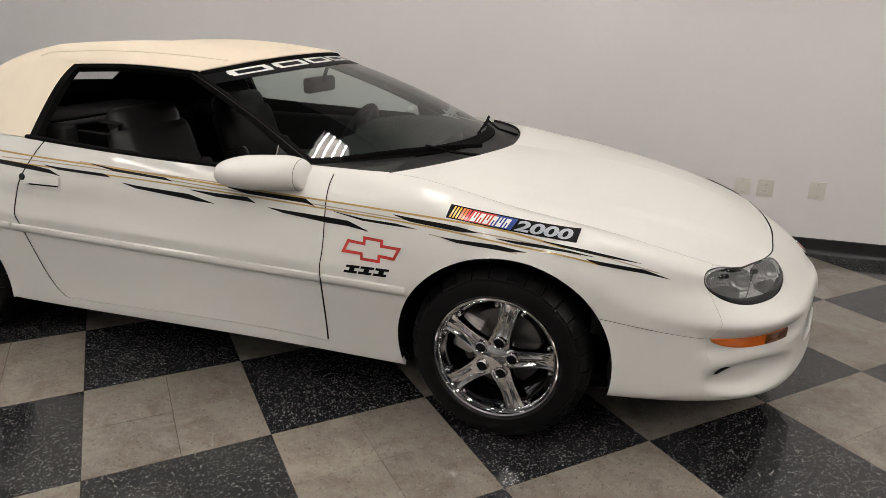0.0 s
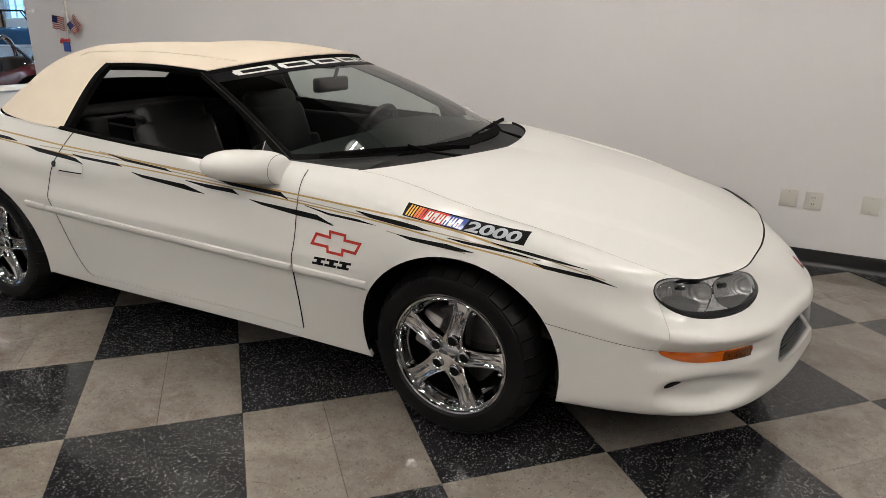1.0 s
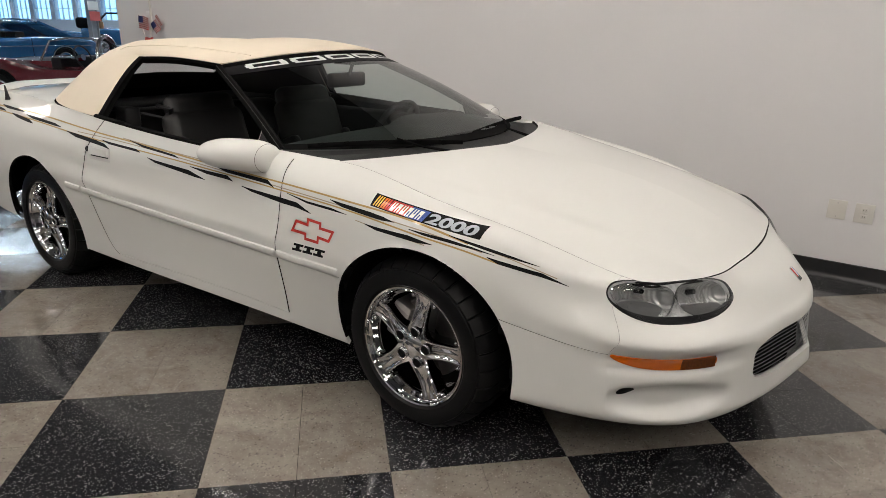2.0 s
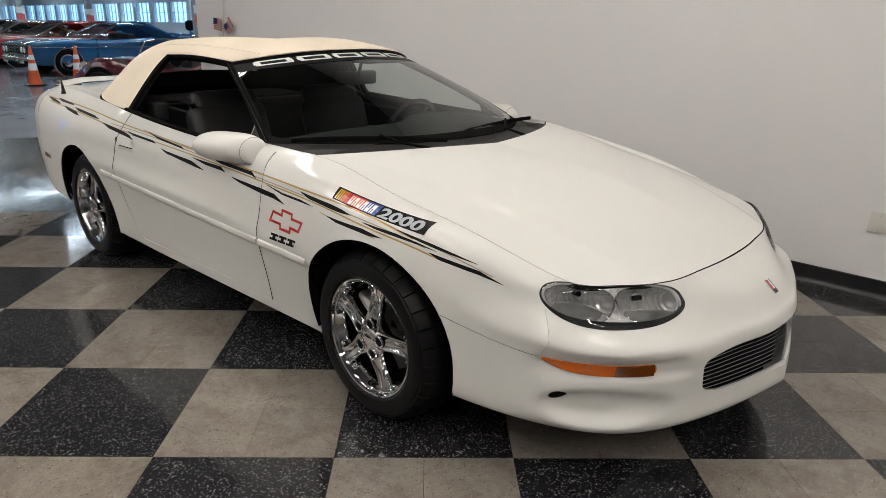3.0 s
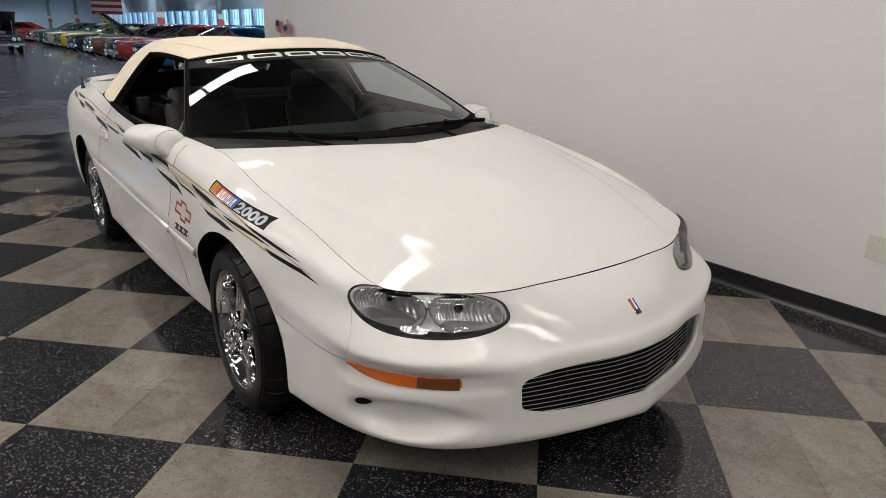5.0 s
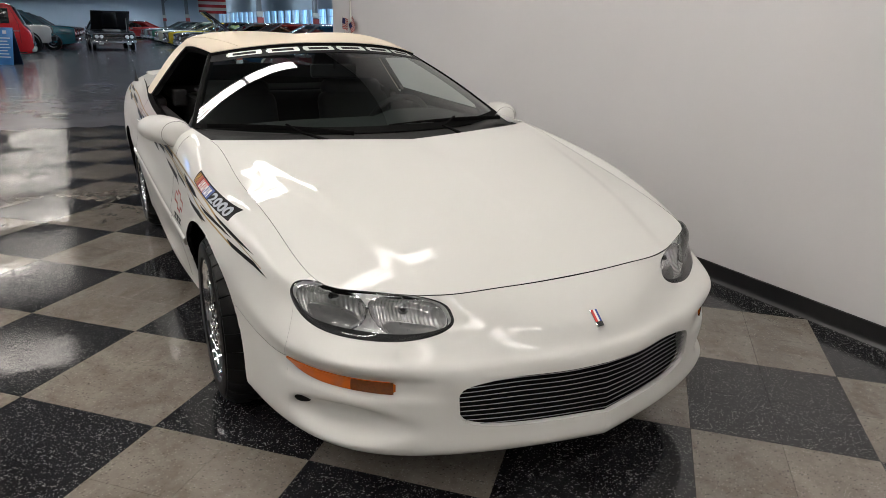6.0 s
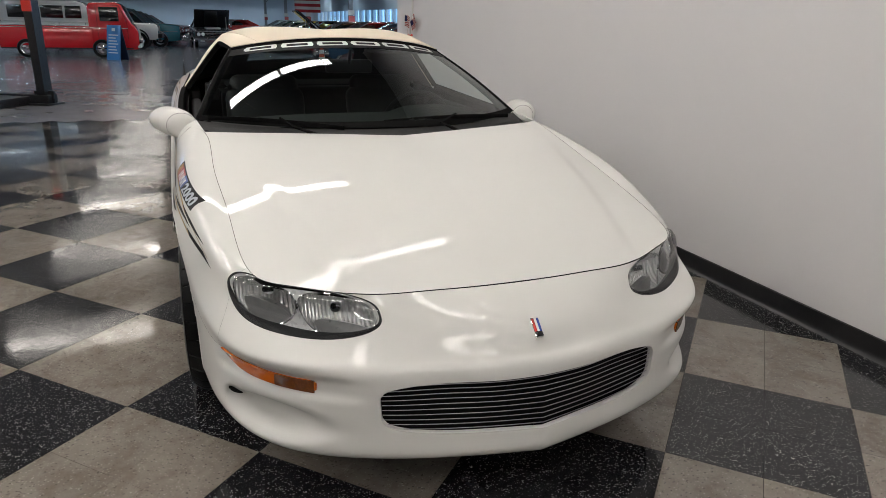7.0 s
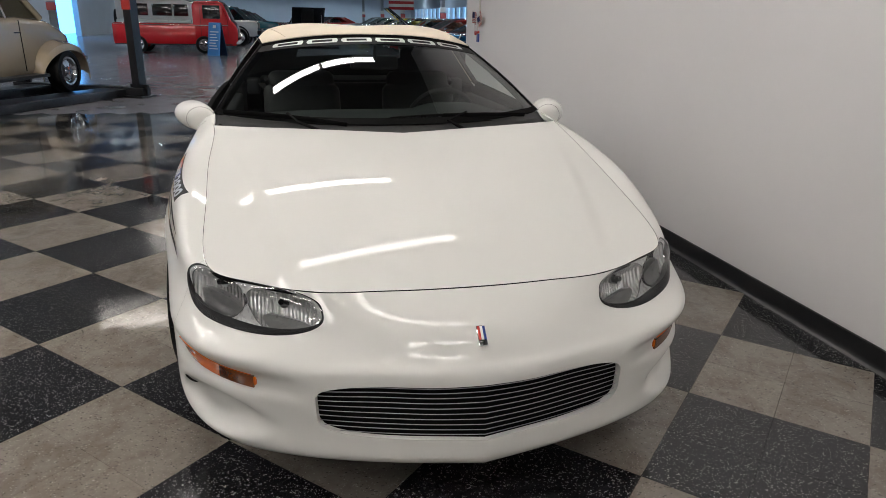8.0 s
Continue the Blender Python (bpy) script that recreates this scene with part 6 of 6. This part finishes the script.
def open_off_roader(at):
    """Boxy open 4x4 with a folded black top, tan seats and roll bars."""
    c = thing("off_roader", "blue open off-roader, folded black top and tan seats", "off-roader", at)
    paint = car_paint("blue", (0.012, 0.085, 0.20))
    part("body", loft_body([(-1.9, .78, .52, 1.10), (-1.82, .82, .48, 1.12), (0.55, .82, .48, 1.10), (0.65, .78, .48, 1.16), (1.85, .72, .50, 1.10), (1.95, .68, .55, 1.04)]), paint, c)
    for s in (-1, 1):
        for x in (-1.2, 1.25):
            small_wheel(c, x, s * .84, 0.38)
            part("wheel_flare", lathe([(0.39, 0.0), (0.47, 0.0), (0.47, 0.12), (0.39, 0.12)], 24, pose(x, s * .86, 0.42, 0, 0, 0 if s < 0 else 180)), BLACK_TRIM, c)
        part("roll_bar", tube([(-1.5, s * .66, 1.10), (-0.9, s * .64, 1.70), (0.35, s * .62, 1.72), (0.70, s * .66, 1.14)], 0.035, 8), BLACK_TRIM, c)
        part("roll_bar", tube([(-0.35, s * .64, 1.10), (-0.35, s * .63, 1.71)], 0.035, 8), BLACK_TRIM, c)
        for x in (-0.25, -1.05):
            part("seat", pad((x - .16, s * .34 - .24, .95), (x, s * .34 + .24, 1.38), None, 0.05), TAN_LEATHER, c)
            part("head_restraint", pad((x - .15, s * .34 - .13, 1.38), (x - .03, s * .34 + .13, 1.58), None, 0.04), TAN_LEATHER, c)
    part("cross_bar", tube([(-0.35, -.63, 1.71), (-0.35, .63, 1.71)], 0.035, 8), BLACK_TRIM, c)
    part("folded_top", pad((-2.05, -.74, 1.10), (-1.25, .74, 1.52), None, 0.12), MATT_BLACK, c)
    part("screen_frame", tube([(0.72, -.68, 1.12), (0.52, -.62, 1.70), (0.52, .62, 1.70), (0.72, .68, 1.12)], 0.035, 8), BLACK_TRIM, c)
    part("bumper", pad((1.93, -.76, .52), (2.08, .76, .68), None, 0.03), BLACK_TRIM, c)
    return c


open_off_roader(pose(-26.3, 14.0, -0.012, 0, 0, 62))


def cab_pickup(at):
    c = thing("pickup_truck", "bright red forward-control pickup truck with chrome wheels", "truck", at)
    red = car_paint("bright_red", (0.64, 0.012, 0.018))
    part("bed", loft_body([(-1.95, .80, .34, 1.02), (-1.88, .86, .30, 1.04), (0.85, .86, .30, 1.04)]), red, c)
    part("cab", loft_body([(0.78, .80, .28, 1.70), (0.86, .84, .28, 1.81), (1.66, .84, .28, 1.84), (1.84, .84, .28, 1.78), (2.12, .84, .28, 1.16), (2.24, .83, .30, 1.04), (2.31, .80, .36, .90)]), red, c)
    part("windscreen", pad((-0.012, -.66, 0.02), (0.012, .66, .60), Matrix.Translation((2.135, 0, 1.18)) @ pose(0, 0, 0, 0, -24, 0), 0.008), GLOSS_BLACK, c)
    for s in (-1, 1):
        part("side_window", pad((1.14, s * .842 - .008, 1.22), (1.74, s * .842 + .008, 1.68), None, 0.006), CAR_GLASS_DARK, c)
        part("door_seam", tube([(1.05, s * .845, .40), (1.05, s * .845, 1.74), (1.78, s * .845, 1.74), (1.98, s * .845, 1.20), (1.98, s * .845, .62)], 0.006, 5), DARK_GAP, c)
        part("side_crease", box((-1.9, s * .862 - .006, .98), (2.0, s * .862 + .006, 1.0), 0.002), POLISHED, c)
        part("mirror_arm", tube([(1.92, s * .84, 1.18), (1.96, s * 1.0, 1.26)], 0.012, 6), CHROME, c)
    for x in (-1.15, 1.12):
        for y in (-.88, .88):
            small_wheel(c, x, y, 0.31)
    part("bumper", pad((2.24, -.80, .34), (2.36, .80, .46), None, 0.02), WHITE, c)
    for s in (-1, 1):
        part("headlamp", lathe([(0.0, -0.03), (0.08, -0.02), (0.09, 0.02)], 18, Matrix.Translation((2.28, s * .58, .82)) @ pose(0, 0, 0, 0, 0, 90)), LAMP_WHITE, c)
    part("sill_strip", box((-1.9, -.872, .30), (2.1, -.862, .34)), BLACK_TRIM, c)
    return c


cab_pickup(pose(-25.0, -4.45, -0.012, 0, 0, 90))
OFF_WHITE = car_paint("white", (0.7, 0.7, 0.68))


def off_roader(at, label, hard_top):
    c = thing("off_roader", label, "off-roader", at)
    part("body", loft_body([(-2.3, .86, .45, 1.12), (-2.2, .90, .42, 1.15), (2.2, .88, .42, 1.12), (2.3, .84, .50, 1.05)]), OFF_WHITE, c)
    if hard_top:
        part("hard_top", loft_body([(-2.28, .82, 1.10, 1.86), (-2.1, .84, 1.10, 1.92), (0.35, .84, 1.10, 1.93), (0.62, .82, 1.10, 1.86), (1.05, .80, 1.10, 1.16)]), OFF_WHITE, c)
    else:
        part("roll_bar", tube([(-0.7, -.74, 1.1), (-0.7, -.66, 1.72), (-0.7, .66, 1.72), (-0.7, .74, 1.1)], 0.03, 8), BLACK_TRIM, c)
        part("rear_bench", pad((-1.6, -.60, .90), (-1.35, .60, 1.36), None, 0.05), RED_SEAT, c)
    for s in (-1, 1):
        if hard_top:
            for a, b in ((-2.0, -1.05), (-0.88, -0.12), (-0.05, 0.52)):
                part("side_window", pad((a, s * .85 - .012, 1.28), (b, s * .85 + .012, 1.74), None, 0.01), GLOSS_BLACK, c)
        for x in (-1.5, 1.45):
            part("wheel_flare", lathe([(0.40, 0.0), (0.47, 0.0), (0.47, 0.10), (0.40, 0.10)], 24, pose(x, s * .93, 0.42, 0, 0, 0 if s < 0 else 180)), BLACK_TRIM, c)
            small_wheel(c, x, s * .92, 0.39)
        part("headlamp", lathe([(0.0, -0.03), (0.09, -0.02), (0.10, 0.02)], 18, Matrix.Translation((2.30, s * .60, .90)) @ pose(0, 0, 0, 0, 0, 90)), LAMP_WHITE, c)
        part("door_seam", box((-0.30, s * .895 - .006, .50), (-0.288, s * .895 + .006, 1.12)), DARK_GAP, c)
        part("door_seam", box((0.62, s * .895 - .006, .50), (0.632, s * .895 + .006, 1.12)), DARK_GAP, c)
    part("windscreen", pad((-0.02, -.72, 0.0), (0.02, .72, .56), Matrix.Translation((0.98, 0, 1.14)) @ pose(0, 0, 0, 0, -31, 0), 0.01), GLOSS_BLACK, c)
    part("bumper", pad((2.28, -.88, .50), (2.46, .88, .68), None, 0.03), BLACK_TRIM, c)
    part("grille", pad((2.28, -.48, .78), (2.33, .48, 1.02), None, 0.02), BLACK_TRIM, c)
    part("spare_wheel", lathe([(0.0, -0.02), (0.24, -0.02), (0.36, -0.03), (0.38, 0.03), (0.38, 0.16)], 24, Matrix.Translation((-2.46, 0, 1.15)) @ pose(0, 0, 0, 0, 0, -90)), RUBBER, c)
    return c


off_roader(pose(-29.3, -4.85, -0.012, 0, 0, 90), "white boxy off-roader with dark side windows and spare wheel", True)
off_roader(pose(-32.4, -3.95, -0.012, 0, 0, 88), "white open off-roader with roll bar and black grille", False)


def hot_rod(at):
    c = thing("hot_rod", "gold vintage coupe with chrome wheels on a lift", "car", at)
    gold = car_paint("champagne", (0.36, 0.29, 0.20))
    part("body", loft_body([(-2.0, .50, .42, .72), (-1.75, .62, .34, .92), (-1.2, .70, .30, 1.10), (-.5, .72, .30, 1.15), (.7, .70, .30, 1.12), (.8, .52, .30, 1.08), (1.9, .34, .34, .98)]), gold, c)
    cabin(c, (-1.05, .72), (-.62, .42), .66, .56, 1.12, 1.58, gold)
    for s in (-1, 1):
        for x, l in ((-1.28, 0.62), (1.45, 0.66)):
            rows = []
            for a in np.linspace(-0.25, math.pi + 0.1, 20):
                px, pz = x - l * math.cos(a) * (1.0 if math.cos(a) < 0 else 1.05), 0.36 + 0.43 * max(math.sin(a), -0.2)
                k = 1 - 0.5 * abs(math.cos(a)) ** 3
                rows.append([(px, s * (0.55), pz + 0.03), (px, s * (0.72), pz + 0.02), (px, s * (0.72 + 0.16 * k), pz - 0.04), (px, s * (0.74 + 0.17 * k), pz - 0.14)])
            fb = bmesh.new()
            add_grid(fb, rows)
            bmesh.ops.recalc_face_normals(fb, faces=fb.faces)
            part("fender", fb, gold, c)
            small_wheel(c, x, s * 0.86, 0.33)
        part("running_board", pad((-.75, s * .76 - .12, .28), (.95, s * .76 + .12, .33), None, 0.015), BLACK_TRIM, c)
        part("door_seam", box((-.45, s * .722 - .004, .38), (-.44, s * .722 + .004, 1.1)), DARK_GAP, c)
        part("door_handle", tube([(-.36, s * .735, .93), (-.36, s * .76, .93), (-.24, s * .76, .93)], 0.012, 6), CHROME, c)
    part("bumper", tube([(-2.12, y, .50 + 0.02 * math.cos(y * 3)) for y in np.linspace(-.7, .7, 12)], 0.035, 8), CHROME, c)
    return c


LIFT_DIR = math.degrees(math.atan2(-0.46, 0.88))
hot_rod(pose(-8.55, -5.05, 0.125, 0, 0, LIFT_DIR + 12))
lift = thing("car_lift", "black steel four-post car lift", "car lift", pose(-8.55, -5.05, -0.012, 0, 0, LIFT_DIR))
LIFT_BLACK = plain("black_enamel", (0.012, 0.012, 0.014), 0.3, vary=0.3)
for y in (-0.78, 0.78):
    part("runway", pad((-2.15, y - .25, 0.0), (2.4, y + .25, .137), None, 0.01), LIFT_BLACK, lift)
part("crossbeam", pad((-2.35, -1.35, 0.0), (-2.13, 1.35, .16), None, 0.01), LIFT_BLACK, lift)
for y in (-1.22, 1.22):
    for x in (-2.24, 2.5):
        post = new("post")
        post.parent, post.matrix_basis = lift, Matrix.Translation((x, y, 0))
        bm = bmesh.new()
        add_box(bm, (-0.09, -0.07, 0.0), (0.09, 0.07, 2.35))
        part("column", bm, LIFT_BLACK, post, smooth=False)
        part("foot_plate", pad((-0.20, -0.18, 0.0), (0.20, 0.18, 0.03), None, 0.005), LIFT_BLACK, post)
        part("gusset", box((-0.02, -0.17, 0.03), (0.02, 0.17, 0.22)), LIFT_BLACK, post)
part("warning_label", box((-2.16, 1.14, 1.42), (-2.14, 1.30, 1.58)), RED, lift)


def traffic_cone(at):
    c = thing("traffic_cone", "orange traffic cone with white band and black base", "traffic cone", at, "traffic cones")
    part("base", pad((-.18, -.18, 0), (.18, .18, .035), None, 0.01), RUBBER, c)
    turn = pose(0, 0, 0, 90)
    orange = plain("cone_orange", (0.70, 0.10, 0.02), 0.45, vary=0.08)
    part("cone", lathe([(0.135, 0.035), (0.11, 0.22), (0.078, 0.46), (0.05, 0.66), (0.022, 0.86), (0.0, 0.87)], 24, turn), orange, c)
    part("band", lathe([(0.096, 0.34), (0.076, 0.49)], 24, turn), WHITE, c)
    part("band", lathe([(0.066, 0.57), (0.052, 0.67)], 24, turn), WHITE, c)
    return c


cone = traffic_cone(pose(-15.5, 2.62, -0.012))
copy_thing(cone, pose(-15.4, 3.52, -0.012))

sign = thing("a_frame_sign", "blue standing sign board with rows of white print", "sign", pose(-23.0, -2.80, -0.012, 0, 0, -40))
SIGN_BLUE = plain("sign_blue", (0.05, 0.22, 0.52), 0.35, vary=0.08)
SIGN_DARK = plain("sign_navy", (0.012, 0.025, 0.06), 0.35, vary=0.15)
for s in (1, -1):
    tilt = Matrix.Translation((0.20 * s, 0, 0)) @ pose(0, 0, 0, 0, -10 * s, 0)
    part("board", pad((-0.012, -0.28, 0.0), (0.012, 0.28, 1.12), tilt, 0.006), SIGN_BLUE if s > 0 else SIGN_DARK, sign)
    if s > 0:
        for k in range(7):
            part("print", box((0.012, -0.20, 0.22 + 0.095 * k), (0.015, 0.20 - 0.05 * (k % 3), 0.25 + 0.095 * k), 0, tilt), WHITE, sign, smooth=False)
        part("print_mark", box((0.012, -0.07, 0.93), (0.015, 0.07, 1.03), 0, tilt), WHITE, sign, smooth=False)

# ---- hall columns, hanging flag, flags on the wall ----
RED_NOTICE = plain("faded_red_card", (0.50, 0.10, 0.09), 0.7, vary=0.1)
COLUMN = plain("column_grey", (0.24, 0.25, 0.26), 0.5, vary=0.15)
for x, y in ((-20.8, 9.4), (-34.9, 8.0), (-34.9, 11.05), (-26.8, -9.0), (-49.0, 8.15), (-49.0, -9.0), (-60.0, 8.15), (-60.0, -9.0), (-75.0, 8.15)):
    c = thing("steel_column", "grey steel hall column with paper notices", "column", pose(x, y, -0.012), "steel columns")
    bm = bmesh.new()
    add_box(bm, (-0.12, -0.12, 0), (0.12, -0.10, HALL))
    add_box(bm, (-0.12, 0.10, 0), (0.12, 0.12, HALL))
    add_box(bm, (-0.012, -0.10, 0), (0.012, 0.10, HALL))
    part("beam", bm, COLUMN, c, smooth=False)
    part("brace", tube([(0, 0.1, 3.2), (0.0, 2.2, HALL)], 0.05, 6), COLUMN, c)
    part("notice", box((0.125, -0.17, 1.72), (0.135, 0.17, 1.98)), PLATE, c)
    part("red_notice", box((0.125, -0.15, 1.40), (0.134, 0.19, 1.68)), RED_NOTICE, c)


# tones darker than the cloth itself, putting the flags' backlit shade into the colour
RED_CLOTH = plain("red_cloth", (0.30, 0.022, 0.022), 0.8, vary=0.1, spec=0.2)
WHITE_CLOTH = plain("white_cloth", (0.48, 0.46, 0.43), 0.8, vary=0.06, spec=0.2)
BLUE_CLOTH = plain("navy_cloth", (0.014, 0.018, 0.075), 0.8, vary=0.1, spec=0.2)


def flag(at, w, h, parent=None, wave=0.05):
    """Striped cloth with a starred blue corner, hanging in the yz plane."""
    f = thing("striped_flag", "red and white striped flag with a blue corner", "flag", at) if parent is None else new("flag")
    if parent is not None:
        f.parent, f.matrix_basis = parent, at
    for k in range(13):
        rows = []
        for y in np.linspace(0, w, 12):
            rows.append([(wave * math.sin(y / w * 9), y, -h * k / 13), (wave * math.sin(y / w * 9 + 0.2), y, -h * (k + 1) / 13)])
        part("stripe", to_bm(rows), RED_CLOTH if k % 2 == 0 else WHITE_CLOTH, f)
    rows = [[(wave * math.sin(y / w * 9) + s * 0.003, y, 0), (wave * math.sin(y / w * 9 + 0.2) + s * 0.003, y, -h * 7 / 13)] for y in np.linspace(0, w * 0.4, 8) for s in (1,)]
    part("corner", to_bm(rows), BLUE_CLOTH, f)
    if parent is None:
        part("rod", tube([(0, -0.1, 0.01), (0, w + 0.1, 0.01)], 0.02, 6), STEEL, f)
        for y in (0.05, w - 0.05):
            part("cord", tube([(0, y, 0.0), (0, y, HALL - at.translation.z)], 0.008, 5), STEEL, f)
    return f


flag(pose(-40.0, 5.80, 4.0), 1.55, 2.15)
holder = thing("wall_flags", "two small striped flags on sticks beside a conduit", "flags", pose(-5.80, WALL_Y, 0))
part("conduit", tube([(0.08, -0.016, 1.30), (0.08, -0.016, HALL)], 0.012, 8), PLATE, holder)
part("stick", tube([(-0.04, -0.03, 1.20), (-0.10, -0.05, 1.47)], 0.005, 6), PLATE, holder)
part("stick", tube([(0.05, -0.03, 1.20), (0.12, -0.05, 1.37)], 0.005, 6), PLATE, holder)
part("card", box((0.0, -0.02, 1.44), (0.08, -0.012, 1.50), 0.001), WHITE, holder)
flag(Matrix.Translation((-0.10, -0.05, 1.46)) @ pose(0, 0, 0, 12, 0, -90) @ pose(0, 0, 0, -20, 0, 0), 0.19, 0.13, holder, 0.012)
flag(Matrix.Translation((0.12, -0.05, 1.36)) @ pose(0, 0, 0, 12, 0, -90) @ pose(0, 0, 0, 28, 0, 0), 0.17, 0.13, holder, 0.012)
part("hook_board", box((-0.05, -0.012, 1.10), (0.05, 0.0, 1.20), 0.003), BLUE, holder)
part("red_clip", tube([(-0.06, -0.02, 1.19), (-0.03, -0.03, 1.22), (0.04, -0.03, 1.21), (0.07, -0.02, 1.22)], 0.016, 8), RED, holder)


# ---- checkered vinyl floor ----
def floor_tiles():
    base = slab("floor", (TILE_END, -11.9, -0.012), (8.9, WALL_Y, -0.004), DARK_GAP, "checkered charcoal and taupe vinyl tile floor, waxed", "floor")
    h = TILE / 2 - 0.0005
    meshes = []
    for mat in (DARK_VINYL, LIGHT_VINYL):
        bm = box((-h, -h, -0.004), (h, h, 0.0))
        for v in bm.verts:
            if v.co.z > -0.002:
                v.co.x, v.co.y = v.co.x * 0.998, v.co.y * 0.998
        me = bpy.data.meshes.new("floor_tile")
        bm.to_mesh(me)
        bm.free()
        me.materials.append(mat)
        meshes.append(me)
    rest = ([], [])
    ca, sa = math.cos(TURN), math.sin(TURN)
    near = []
    for i in range(-70, 70):
        for j in range(-70, 70):
            a, b = (i + 0.5) * TILE, (j + 0.5) * TILE
            x, y = TILE_ORIGIN.x + ca * a - sa * b, TILE_ORIGIN.y + sa * a + ca * b
            if TILE_END - 0.1 < x < 8.7 and -11.6 < y < WALL_Y + 0.15:
                near.append((math.hypot((x - 0.4) * 0.8, y + 1.2), x, y, (i // 2 + j // 2) % 2))
    near.sort()
    for k, (d, x, y, light) in enumerate(near):
        if k < 300:
            ob = new("floor_tile", meshes[light])
            ob.matrix_basis = pose(x, y, 0, 0, 0, math.degrees(TURN))
            ob.parent = base
        else:
            rest[light].append((x, y))
    for light, mat in ((0, DARK_VINYL), (1, LIGHT_VINYL)):
        vs, fs = [], []
        for x, y in rest[light]:
            n = len(vs)
            vs += [(x + ca * a - sa * b, y + sa * a + ca * b, 0.0) for a, b in ((-h, -h), (h, -h), (h, h), (-h, h))]
            fs.append((n, n + 1, n + 2, n + 3))
        me = bpy.data.meshes.new("floor_tiles")
        me.from_pydata(vs, [], fs)
        me.materials.append(mat)
        ob = new("floor_tiles", me)
        ob.parent = base
        tagged(ob, kind="stuff")


floor_tiles()
